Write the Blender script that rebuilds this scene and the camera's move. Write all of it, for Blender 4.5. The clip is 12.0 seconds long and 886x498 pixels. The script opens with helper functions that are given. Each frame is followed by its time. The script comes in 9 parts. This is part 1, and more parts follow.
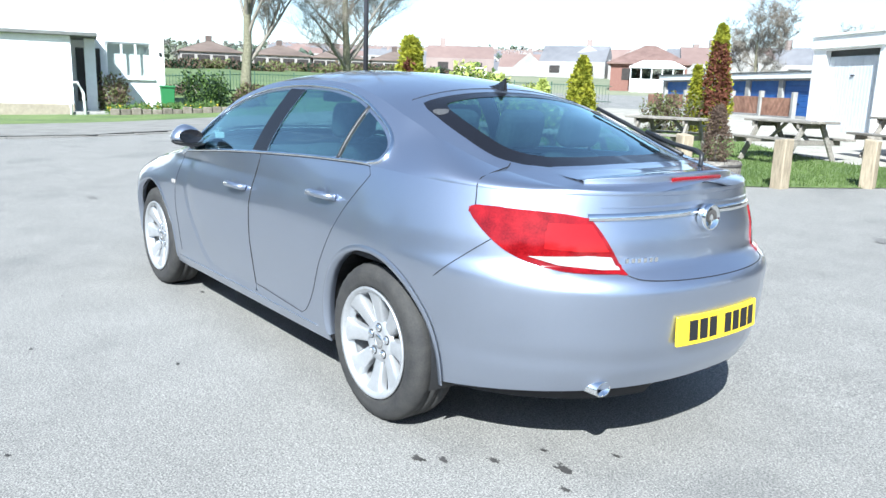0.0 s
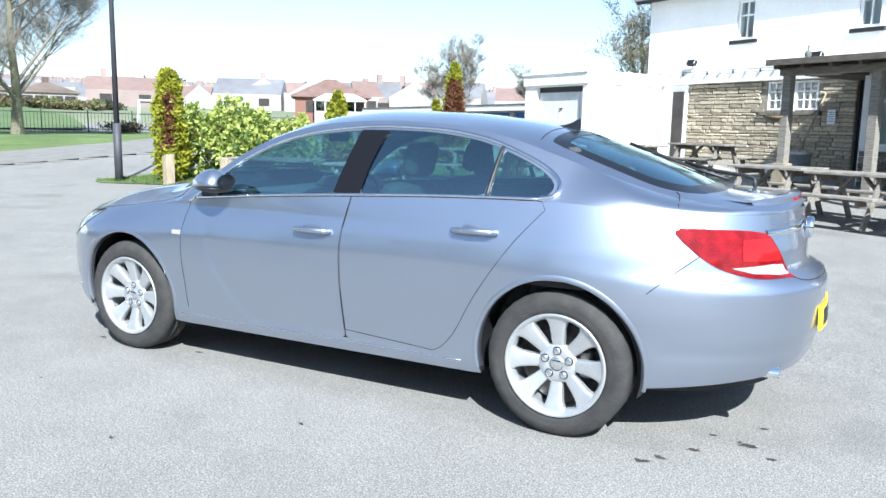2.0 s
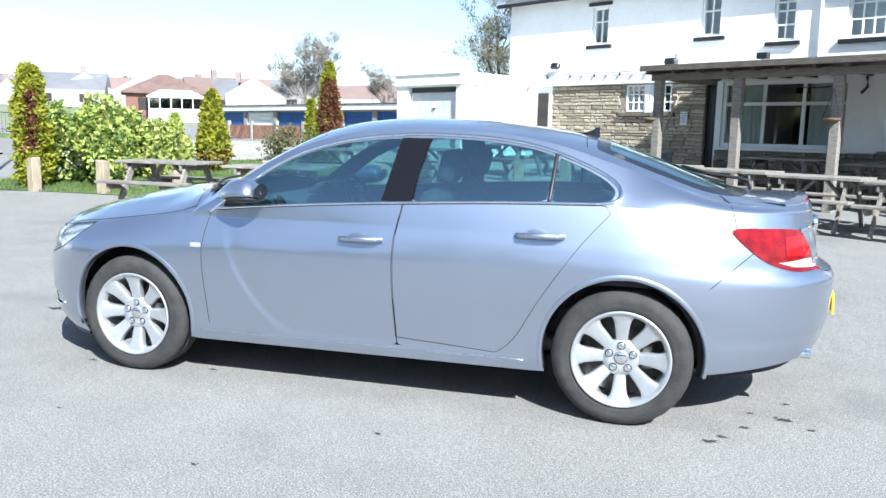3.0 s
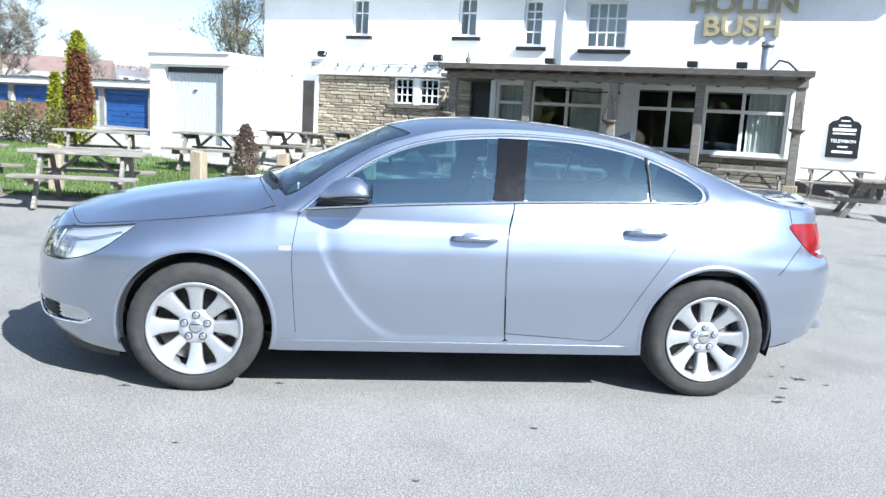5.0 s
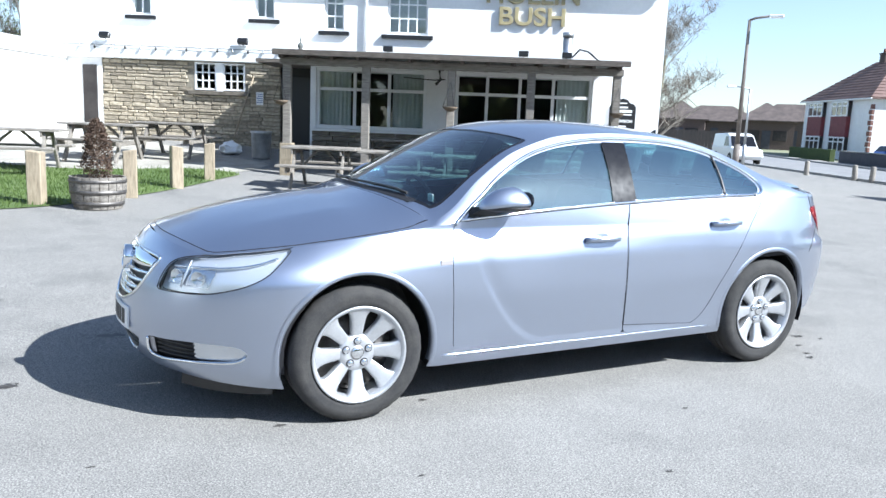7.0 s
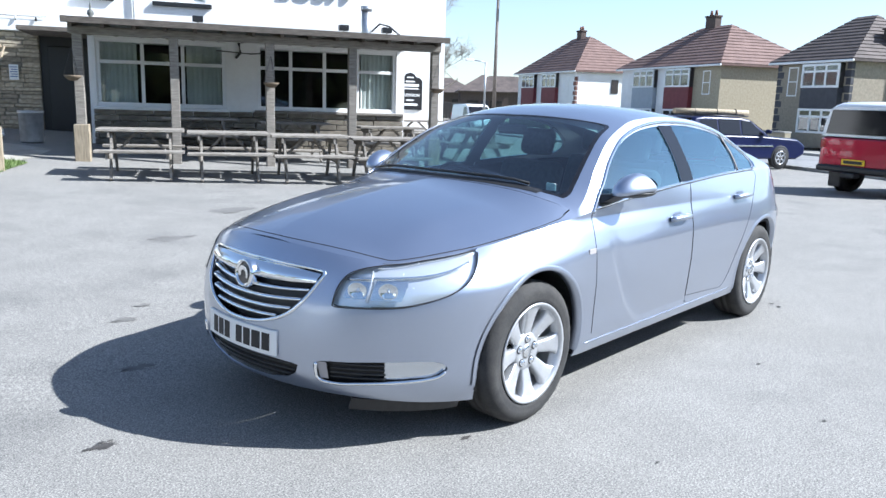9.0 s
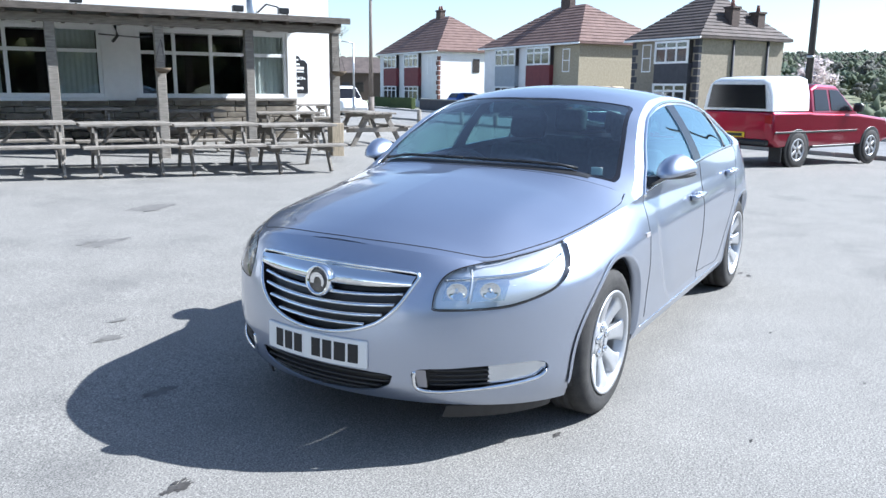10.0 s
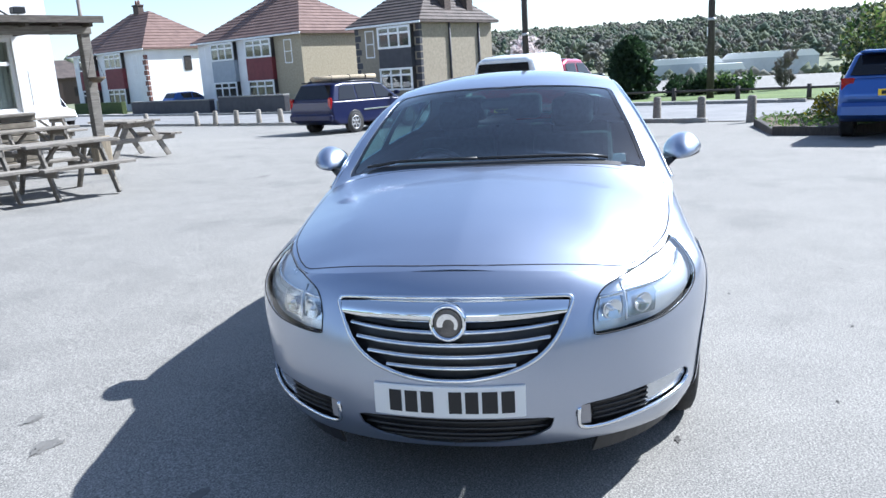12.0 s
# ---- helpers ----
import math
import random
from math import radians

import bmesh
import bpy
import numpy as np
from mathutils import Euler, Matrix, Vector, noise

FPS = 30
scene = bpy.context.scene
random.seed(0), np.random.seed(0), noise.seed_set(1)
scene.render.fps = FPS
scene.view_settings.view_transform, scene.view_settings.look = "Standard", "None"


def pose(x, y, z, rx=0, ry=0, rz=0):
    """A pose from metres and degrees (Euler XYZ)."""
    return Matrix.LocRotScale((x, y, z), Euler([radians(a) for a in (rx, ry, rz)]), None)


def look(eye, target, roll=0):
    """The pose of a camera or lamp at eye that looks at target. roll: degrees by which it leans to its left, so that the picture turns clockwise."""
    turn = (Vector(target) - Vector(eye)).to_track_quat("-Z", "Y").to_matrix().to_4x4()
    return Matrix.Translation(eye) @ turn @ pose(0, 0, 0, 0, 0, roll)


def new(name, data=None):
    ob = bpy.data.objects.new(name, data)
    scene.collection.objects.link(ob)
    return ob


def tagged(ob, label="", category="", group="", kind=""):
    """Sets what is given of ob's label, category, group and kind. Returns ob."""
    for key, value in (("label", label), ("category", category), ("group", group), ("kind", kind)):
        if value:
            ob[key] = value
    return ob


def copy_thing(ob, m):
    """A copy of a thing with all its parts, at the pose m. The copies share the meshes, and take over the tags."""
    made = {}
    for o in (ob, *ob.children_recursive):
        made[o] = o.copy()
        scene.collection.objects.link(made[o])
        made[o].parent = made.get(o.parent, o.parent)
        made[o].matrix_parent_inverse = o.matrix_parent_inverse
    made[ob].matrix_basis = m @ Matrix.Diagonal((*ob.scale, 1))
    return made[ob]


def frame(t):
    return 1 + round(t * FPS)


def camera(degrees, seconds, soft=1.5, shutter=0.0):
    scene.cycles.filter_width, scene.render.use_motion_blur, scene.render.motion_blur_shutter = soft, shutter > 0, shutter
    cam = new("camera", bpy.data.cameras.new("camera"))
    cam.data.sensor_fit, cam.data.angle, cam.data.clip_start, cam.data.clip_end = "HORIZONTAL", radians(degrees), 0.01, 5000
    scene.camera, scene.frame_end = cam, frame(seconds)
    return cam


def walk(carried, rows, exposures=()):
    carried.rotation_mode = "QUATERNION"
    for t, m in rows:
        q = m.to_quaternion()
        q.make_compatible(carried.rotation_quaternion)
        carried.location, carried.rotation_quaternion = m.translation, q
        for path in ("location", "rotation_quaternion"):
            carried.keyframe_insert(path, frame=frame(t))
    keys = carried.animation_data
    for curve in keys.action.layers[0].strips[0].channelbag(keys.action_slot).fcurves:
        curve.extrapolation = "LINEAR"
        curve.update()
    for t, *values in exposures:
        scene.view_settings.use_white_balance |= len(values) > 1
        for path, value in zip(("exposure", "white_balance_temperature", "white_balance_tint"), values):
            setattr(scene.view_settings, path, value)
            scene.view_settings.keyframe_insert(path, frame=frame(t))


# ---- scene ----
cam = camera(60.0, 12.0)
PATH = [
    (0, (-3.964, 2.583, 1.388), (-2.429, 1.366, 0.981), 1.8),
    (0.5, (-3.633, 3.035, 1.389), (-2.226, 1.665, 1.009), 1.7),
    (1, (-3.265, 3.39, 1.376), (-2.014, 1.871, 1.019), 1.0),
    (1.5, (-2.861, 3.758, 1.378), (-1.767, 2.116, 1.05), 2.0),
    (2, (-2.455, 4.088, 1.375), (-1.543, 2.334, 1.068), 1.1),
    (2.5, (-1.967, 4.302, 1.389), (-1.243, 2.461, 1.089), 1.5),
    (3, (-1.478, 4.567, 1.409), (-0.956, 2.66, 1.104), 1.1),
    (3.2, (-1.277, 4.622, 1.391), (-0.831, 2.694, 1.104), 1.1),
    (4.8, (0.441, 4.769, 1.418), (0.275, 2.801, 1.105), 1.7),
    (5, (0.654, 4.774, 1.404), (0.389, 2.816, 1.093), 3.3),
    (5.5, (1.172, 4.731, 1.421), (0.728, 2.806, 1.112), 2.6),
    (6, (1.667, 4.572, 1.438), (1.069, 2.689, 1.126), 3.3),
    (6.5, (2.212, 4.447, 1.46), (1.465, 2.623, 1.123), 3.4),
    (7, (2.646, 4.201, 1.451), (1.744, 2.446, 1.122), 2.3),
    (7.2, (2.821, 4.097, 1.463), (1.881, 2.366, 1.114), 3.1),
    (8.8, (4.09, 3.002, 1.452), (2.683, 1.633, 1.072), 2.0),
    (9, (4.195, 2.854, 1.465), (2.735, 1.54, 1.09), 1.8),
    (9.5, (4.384, 2.399, 1.458), (2.819, 1.213, 1.076), 2.3),
    (10, (4.613, 1.989, 1.468), (2.945, 0.966, 1.053), 0.6),
    (10.5, (4.702, 1.594, 1.465), (2.951, 0.728, 1.035), -1.2),
    (11, (4.762, 1.201, 1.492), (2.952, 0.475, 1.048), -1.6),
    (11.5, (4.795, 0.803, 1.517), (2.931, 0.258, 1.038), -3.4),
    (12, (4.704, 0.465, 1.522), (2.793, 0.091, 1.066), -3.4),
]
walk(cam, [(t, look(eye, target, roll)) for t, eye, target, roll in PATH], exposures=((0, 1.40, 5650, 5), (12, 1.32, 5600, 10)))

# ---- light ----
SUN = Vector((-0.77, 0.95, 1.055)).normalized()
world = bpy.data.worlds.new("sky")
scene.world = world
world.use_nodes = True
wn = world.node_tree
sky = wn.nodes.new("ShaderNodeTexSky")
sky.sky_type = "NISHITA"
sky.sun_disc = False
sky.sun_elevation = math.asin(SUN.z)
sky.sun_rotation = math.atan2(SUN.x, SUN.y)
sky.air_density, sky.dust_density, sky.ozone_density = 1.0, 0.5, 1.5
background = wn.nodes["Background"]
background.inputs["Strength"].default_value = 0.08
pale = wn.nodes.new("ShaderNodeHueSaturation")
pale.inputs["Saturation"].default_value = 0.82
wn.links.new(sky.outputs["Color"], pale.inputs["Color"])
wn.links.new(pale.outputs["Color"], background.inputs["Color"])
sun = new("sun", bpy.data.lights.new("sun", "SUN"))
sun.data.energy, sun.data.angle, sun.data.color = 5.0, radians(0.53), (1.0, 0.95, 0.87)
sun.matrix_world = look(SUN * 50, (0, 0, 0))

# ---- materials ----
def nodes_of(name):
    m = bpy.data.materials.new(name)
    m.use_nodes = True
    return m, m.node_tree.nodes, m.node_tree.links, m.node_tree.nodes["Principled BSDF"]


def mottled(name, dark, light, scale=8.0, rough=0.8, metallic=0.0, bump=0.0, bump_scale=60.0, coat=0.0, random_tint=0.0, spec=0.5, stretch=None):
    """A surface whose colour varies at two scales between dark and light, with fine relief."""
    m, n, l, p = nodes_of(name)
    where = n.new("ShaderNodeTexCoord").outputs["Object"]
    if stretch:
        mp = n.new("ShaderNodeMapping")
        mp.inputs["Scale"].default_value = stretch
        l.new(where, mp.inputs["Vector"])
        where = mp.outputs["Vector"]
    big, fine, mix, ramp = n.new("ShaderNodeTexNoise"), n.new("ShaderNodeTexNoise"), n.new("ShaderNodeMath"), n.new("ShaderNodeMix")
    big.inputs["Scale"].default_value, big.inputs["Detail"].default_value = scale, 4
    fine.inputs["Scale"].default_value, fine.inputs["Detail"].default_value = scale * 9, 3
    l.new(where, big.inputs["Vector"]), l.new(where, fine.inputs["Vector"])
    mix.operation = "ADD"
    half = n.new("ShaderNodeMath")
    half.operation = "MULTIPLY_ADD"
    half.inputs[1].default_value, half.inputs[2].default_value = 0.5, 0.0
    l.new(fine.outputs["Fac"], half.inputs[0])
    l.new(big.outputs["Fac"], mix.inputs[0]), l.new(half.outputs[0], mix.inputs[1])
    spread = n.new("ShaderNodeMapRange")
    spread.inputs["From Min"].default_value, spread.inputs["From Max"].default_value = 0.5, 1.0
    l.new(mix.outputs[0], spread.inputs["Value"])
    ramp.data_type = "RGBA"
    ramp.inputs["A"].default_value, ramp.inputs["B"].default_value = (*dark, 1), (*light, 1)
    l.new(spread.outputs["Result"], ramp.inputs["Factor"])
    colour = ramp.outputs["Result"]
    if random_tint:
        info, hsv, amount = n.new("ShaderNodeObjectInfo"), n.new("ShaderNodeHueSaturation"), n.new("ShaderNodeMapRange")
        amount.inputs["To Min"].default_value, amount.inputs["To Max"].default_value = 1 - random_tint, 1 + random_tint
        l.new(info.outputs["Random"], amount.inputs["Value"])
        l.new(amount.outputs["Result"], hsv.inputs["Value"]), l.new(colour, hsv.inputs["Color"])
        colour = hsv.outputs["Color"]
    l.new(colour, p.inputs["Base Color"])
    p.inputs["Roughness"].default_value, p.inputs["Metallic"].default_value = rough, metallic
    p.inputs["Coat Weight"].default_value = coat
    p.inputs["Specular IOR Level"].default_value = spec
    if bump:
        grain, b = n.new("ShaderNodeTexNoise"), n.new("ShaderNodeBump")
        grain.inputs["Scale"].default_value, grain.inputs["Detail"].default_value = bump_scale, 4
        l.new(where, grain.inputs["Vector"])
        b.inputs["Strength"].default_value, b.inputs["Distance"].default_value = bump, 0.01
        l.new(grain.outputs["Fac"], b.inputs["Height"]), l.new(b.outputs["Normal"], p.inputs["Normal"])
    return m


def plain(name, colour, rough=0.5, metallic=0.0, coat=0.0, spec=0.5):
    """A smooth manufactured surface, with a faint unevenness in its gloss."""
    m, n, l, p = nodes_of(name)
    p.inputs["Base Color"].default_value = (*colour, 1)
    p.inputs["Metallic"].default_value, p.inputs["Coat Weight"].default_value = metallic, coat
    p.inputs["Specular IOR Level"].default_value = spec
    noise_, r = n.new("ShaderNodeTexNoise"), n.new("ShaderNodeMapRange")
    noise_.inputs["Scale"].default_value = 25
    r.inputs["To Min"].default_value, r.inputs["To Max"].default_value = max(0.0, rough - 0.06), rough + 0.06
    l.new(n.new("ShaderNodeTexCoord").outputs["Object"], noise_.inputs["Vector"])
    l.new(noise_.outputs["Fac"], r.inputs["Value"]), l.new(r.outputs["Result"], p.inputs["Roughness"])
    return m


def leafy(name, dark, light, scale=5.0, rough=0.7, through_=0.4):
    """Leaves: a mottled surface that lets part of the light through."""
    m = mottled(name, dark, light, scale, rough)
    n, l = m.node_tree.nodes, m.node_tree.links
    p, out = n["Principled BSDF"], n["Material Output"]
    t, mix = n.new("ShaderNodeBsdfTranslucent"), n.new("ShaderNodeMixShader")
    l.new(p.inputs["Base Color"].links[0].from_socket, t.inputs["Color"])
    mix.inputs["Fac"].default_value = through_
    l.new(p.outputs["BSDF"], mix.inputs[1]), l.new(t.outputs["BSDF"], mix.inputs[2])
    l.new(mix.outputs["Shader"], out.inputs["Surface"])
    return m


def glazing(name, tint=(0.75, 0.85, 0.88), low=0.06, sheen=(1.0, 1.0, 1.0)):
    """A clear pane: mostly see-through, and more mirror-like at a glancing angle."""
    m, n, l, p = nodes_of(name)
    clear, shine, mix, edge = n.new("ShaderNodeBsdfTransparent"), n.new("ShaderNodeBsdfGlossy"), n.new("ShaderNodeMixShader"), n.new("ShaderNodeLayerWeight")
    clear.inputs["Color"].default_value = (*tint, 1)
    shine.inputs["Roughness"].default_value = 0.02
    shine.inputs["Color"].default_value = (*sheen, 1)
    edge.inputs["Blend"].default_value = 0.5
    steep, share = n.new("ShaderNodeMath"), n.new("ShaderNodeMapRange")
    steep.operation = "POWER"
    steep.inputs[1].default_value = 4.0
    share.inputs["To Min"].default_value = low
    l.new(edge.outputs["Facing"], steep.inputs[0]), l.new(steep.outputs[0], share.inputs["Value"])
    l.new(share.outputs["Result"], mix.inputs["Fac"])
    l.new(clear.outputs["BSDF"], mix.inputs[1]), l.new(shine.outputs["BSDF"], mix.inputs[2])
    l.new(mix.outputs["Shader"], n["Material Output"].inputs["Surface"])
    return m


def car_paint(name, base, flake):
    m, n, l, p = nodes_of(name)
    where = n.new("ShaderNodeTexCoord").outputs["Object"]
    v, mix, dirt, dmix = n.new("ShaderNodeTexNoise"), n.new("ShaderNodeMix"), n.new("ShaderNodeTexNoise"), n.new("ShaderNodeMix")
    v.inputs["Scale"].default_value = 700
    dirt.inputs["Scale"].default_value, dirt.inputs["Detail"].default_value = 3.0, 6
    l.new(where, v.inputs["Vector"]), l.new(where, dirt.inputs["Vector"])
    mix.data_type = dmix.data_type = "RGBA"
    mix.inputs["A"].default_value, mix.inputs["B"].default_value = (*base, 1), (*flake, 1)
    l.new(v.outputs["Fac"], mix.inputs["Factor"])
    l.new(mix.outputs["Result"], p.inputs["Base Color"])
    r = n.new("ShaderNodeMapRange")
    r.inputs["To Min"].default_value, r.inputs["To Max"].default_value = 0.33, 0.42
    l.new(dirt.outputs["Fac"], r.inputs["Value"]), l.new(r.outputs["Result"], p.inputs["Roughness"])
    p.inputs["Metallic"].default_value = 0.95
    p.inputs["Coat Weight"].default_value, p.inputs["Coat Roughness"].default_value = 1.0, 0.04
    return m


def tarmac():
    m, n, l, p = nodes_of("weathered asphalt")
    where = n.new("ShaderNodeTexCoord").outputs["Object"]
    def tex(scale, detail, kind="ShaderNodeTexNoise"):
        t = n.new(kind)
        t.inputs["Scale"].default_value = scale
        if kind == "ShaderNodeTexNoise":
            t.inputs["Detail"].default_value = detail
        l.new(where, t.inputs["Vector"])
        return t
    broad, mid, wear, stone = tex(0.35, 5), tex(2.5, 6), tex(0.9, 8), tex(135, 5)
    pebble = tex(170, 0, "ShaderNodeTexVoronoi")
    chip = tex(240, 0, "ShaderNodeTexVoronoi")
    def mix(fac, a, b):
        x = n.new("ShaderNodeMix")
        x.data_type = "RGBA"
        for key, value in (("A", a), ("B", b)):
            if isinstance(value, tuple):
                x.inputs[key].default_value = (*value, 1)
            else:
                l.new(value, x.inputs[key])
        l.new(fac, x.inputs["Factor"])
        return x.outputs["Result"]
    def band(src, lo, hi):
        x = n.new("ShaderNodeMapRange")
        x.inputs["From Min"].default_value, x.inputs["From Max"].default_value = lo, hi
        l.new(src, x.inputs["Value"])
        return x.outputs["Result"]
    c = mix(band(broad.outputs["Fac"], 0.3, 0.7), (0.18, 0.175, 0.165), (0.208, 0.202, 0.19))
    c = mix(band(mid.outputs["Fac"], 0.35, 0.75), c, (0.222, 0.216, 0.203))
    worn = mix(band(wear.outputs["Fac"], 0.56, 0.72), c, (0.155, 0.152, 0.145))
    grit = mix(band(stone.outputs["Fac"], 0.36, 0.64), (0.3, 0.3, 0.3), (1.7, 1.69, 1.66))
    tone = n.new("ShaderNodeSeparateColor")
    l.new(pebble.outputs["Color"], tone.inputs["Color"])
    speck = mix(tone.outputs["Red"], (0.42, 0.42, 0.42), (1.58, 1.57, 1.54))
    def times(x, y, amount):
        mul = n.new("ShaderNodeMix")
        mul.data_type, mul.blend_type = "RGBA", "MULTIPLY"
        mul.inputs["Factor"].default_value = amount
        l.new(x, mul.inputs["A"]), l.new(y, mul.inputs["B"])
        return mul
    mul = times(times(worn, grit, 0.6).outputs["Result"], speck, 0.45)
    l.new(mul.outputs["Result"], p.inputs["Base Color"])
    p.inputs["Roughness"].default_value = 0.92
    b = n.new("ShaderNodeBump")
    b.inputs["Strength"].default_value, b.inputs["Distance"].default_value = 0.24, 0.003
    l.new(chip.outputs["Distance"], b.inputs["Height"]), l.new(b.outputs["Normal"], p.inputs["Normal"])
    return m


PAINT = car_paint("silver blue metallic paint", (0.33, 0.37, 0.465), (0.455, 0.50, 0.60))
TARMAC = tarmac()
RUBBER = mottled("tyre rubber", (0.02, 0.02, 0.021), (0.045, 0.043, 0.04), 14, 0.85, bump=0.15)
ALLOY = mottled("silver alloy", (0.44, 0.45, 0.465), (0.54, 0.55, 0.565), 12, 0.4, 0.65)
STEEL = mottled("dark brake steel", (0.09, 0.085, 0.08), (0.2, 0.185, 0.17), 20, 0.5, 0.7)
CHROME = plain("chrome", (0.82, 0.84, 0.86), 0.08, 1.0)
BLACK = mottled("black plastic", (0.012, 0.012, 0.013), (0.022, 0.022, 0.023), 30, 0.45, bump=0.05, bump_scale=300)
PILLAR_BLACK = plain("satin black trim film", (0.008, 0.008, 0.01), 0.2, 0.0, 0.0, 0.25)
GLOSS_BLACK = plain("gloss black", (0.01, 0.01, 0.012), 0.1)
SEAM = plain("dark seam", (0.012, 0.012, 0.014), 0.8)
CABIN = mottled("dark grey cabin cloth", (0.035, 0.036, 0.039), (0.07, 0.071, 0.075), 40, 0.9, bump=0.2, bump_scale=400)
CABIN_LIGHT = mottled("light grey lining", (0.35, 0.34, 0.32), (0.45, 0.44, 0.41), 30, 0.9)
CAR_GLASS = glazing("tinted car glass", (0.48, 0.74, 0.75), 0.30, (0.74, 0.95, 1.0))
SCREEN_GLASS = glazing("windscreen glass", (0.52, 0.72, 0.74), 0.10)
LENS = glazing("clear lamp lens", (0.95, 0.97, 0.98), 0.05)
PANE = glazing("window pane", (0.8, 0.86, 0.85), 0.10)
RED_LENS = mottled("red lamp lens", (0.10, 0.001, 0.003), (0.27, 0.006, 0.009), 16, 0.14, coat=0.0, spec=0.4)
RED_BRIGHT = plain("bright red lamp lens", (0.30, 0.008, 0.01), 0.12, 0.0, 0.1, 0.35)
CLEAR_LENS = plain("milky white lamp lens", (0.33, 0.31, 0.31), 0.15, 0.0, 0.3)
REFLECTOR = plain("lamp reflector", (0.74, 0.76, 0.79), 0.25, 0.6)
BOWL = plain("lamp bowl chrome", (0.62, 0.65, 0.69), 0.22, 0.9)
PLATE_WHITE = plain("white plate", (0.78, 0.78, 0.76), 0.35)
PLATE_YELLOW = plain("yellow plate", (0.85, 0.58, 0.02), 0.35)
INK = plain("black ink", (0.01, 0.01, 0.012), 0.5)
WHITE_RENDER = mottled("white painted render", (0.74, 0.735, 0.72), (0.84, 0.835, 0.82), 1.2, 0.85, bump=0.25, bump_scale=45)
WHITE_PAINT = mottled("white gloss paint", (0.76, 0.76, 0.74), (0.84, 0.84, 0.82), 6, 0.4)
WHITE_PLASTIC = plain("white window plastic", (0.8, 0.8, 0.79), 0.3)
BLACK_PAINT = plain("black gloss paint", (0.015, 0.015, 0.016), 0.35)
STONE = mottled("coursed stone", (0.22, 0.185, 0.13), (0.48, 0.42, 0.32), 9, 0.9, bump=0.6, bump_scale=40, random_tint=0.3)
MORTAR = mottled("lime mortar", (0.19, 0.17, 0.13), (0.29, 0.265, 0.21), 20, 0.95, bump=0.4)
OLD_WOOD = mottled("weathered grey wood", (0.13, 0.115, 0.095), (0.30, 0.275, 0.24), 5, 0.85, bump=0.4, bump_scale=80, random_tint=0.15, stretch=(1, 8, 8))
DARK_WOOD = mottled("dark weathered wood", (0.05, 0.042, 0.035), (0.14, 0.12, 0.1), 6, 0.85, bump=0.4, bump_scale=80, random_tint=0.2, stretch=(1, 8, 8))
POST_WOOD = mottled("pale softwood", (0.21, 0.17, 0.115), (0.4, 0.335, 0.24), 5, 0.85, bump=0.4, bump_scale=60, random_tint=0.12, stretch=(8, 8, 1))
FENCE_WOOD = mottled("red brown fence wood", (0.16, 0.075, 0.045), (0.33, 0.18, 0.12), 6, 0.85, bump=0.3, random_tint=0.2)
BLUE_DOOR = mottled("blue painted garage door", (0.02, 0.08, 0.26), (0.035, 0.12, 0.36), 3, 0.5)
GRASS = leafy("grass blades", (0.065, 0.11, 0.025), (0.15, 0.215, 0.06), 3, 0.85)
LAWN = mottled("lawn", (0.06, 0.1, 0.025), (0.14, 0.19, 0.055), 0.5, 0.95, bump=0.8, bump_scale=60)
CONCRETE = mottled("pale concrete", (0.22, 0.212, 0.195), (0.35, 0.34, 0.315), 5, 0.9, bump=0.4)
BARK = mottled("pale mossy bark", (0.11, 0.105, 0.07), (0.24, 0.225, 0.15), 10, 0.95, bump=0.7, bump_scale=30)
TWIG = mottled("bare twigs", (0.15, 0.132, 0.108), (0.28, 0.252, 0.212), 10, 0.95)
CURTAIN = mottled("net curtain", (0.5, 0.52, 0.5), (0.66, 0.68, 0.66), 20, 0.95)

# ---- building helpers ----
def part(name, bm, material, parent=None, label="", smooth=False):
    """Links a bmesh as one mesh object under its parent."""
    me = bpy.data.meshes.new(name)
    bm.to_mesh(me)
    bm.free()
    for m in (material if isinstance(material, (list, tuple)) else [material]):
        me.materials.append(m)
    if smooth:
        me.shade_smooth()
    ob = new(name, me)
    ob.parent = parent
    if label:
        ob["label"] = label
    return ob


def thing(name, m, label, category, group="", kind=""):
    ob = new(name)
    ob.empty_display_size = 0.2
    ob.matrix_world = m
    return tagged(ob, label, category, group, kind)


def alike(name, ob, parent, m):
    """One more piece on the mesh of ob."""
    o = new(name, ob.data)
    o.parent, o.matrix_basis = parent, m
    return o


def box(x0, x1, y0, y1, z0, z1, bevel=0.0, bm=None, m=None, segments=1):
    own = bmesh.new()
    bmesh.ops.create_cube(own, size=1)
    for v in own.verts:
        v.co = Vector((x0 + (v.co.x + 0.5) * (x1 - x0), y0 + (v.co.y + 0.5) * (y1 - y0), z0 + (v.co.z + 0.5) * (z1 - z0)))
    if bevel:
        bmesh.ops.bevel(own, geom=own.edges[:], offset=bevel, segments=segments, affect="EDGES", profile=0.5)
    if m is not None:
        own.transform(m)
    return joined(bm, own)


def joined(bm, own):
    if bm is None:
        return own
    me = bpy.data.meshes.new("joining")
    own.to_mesh(me)
    own.free()
    bm.from_mesh(me)
    bpy.data.meshes.remove(me)
    return bm


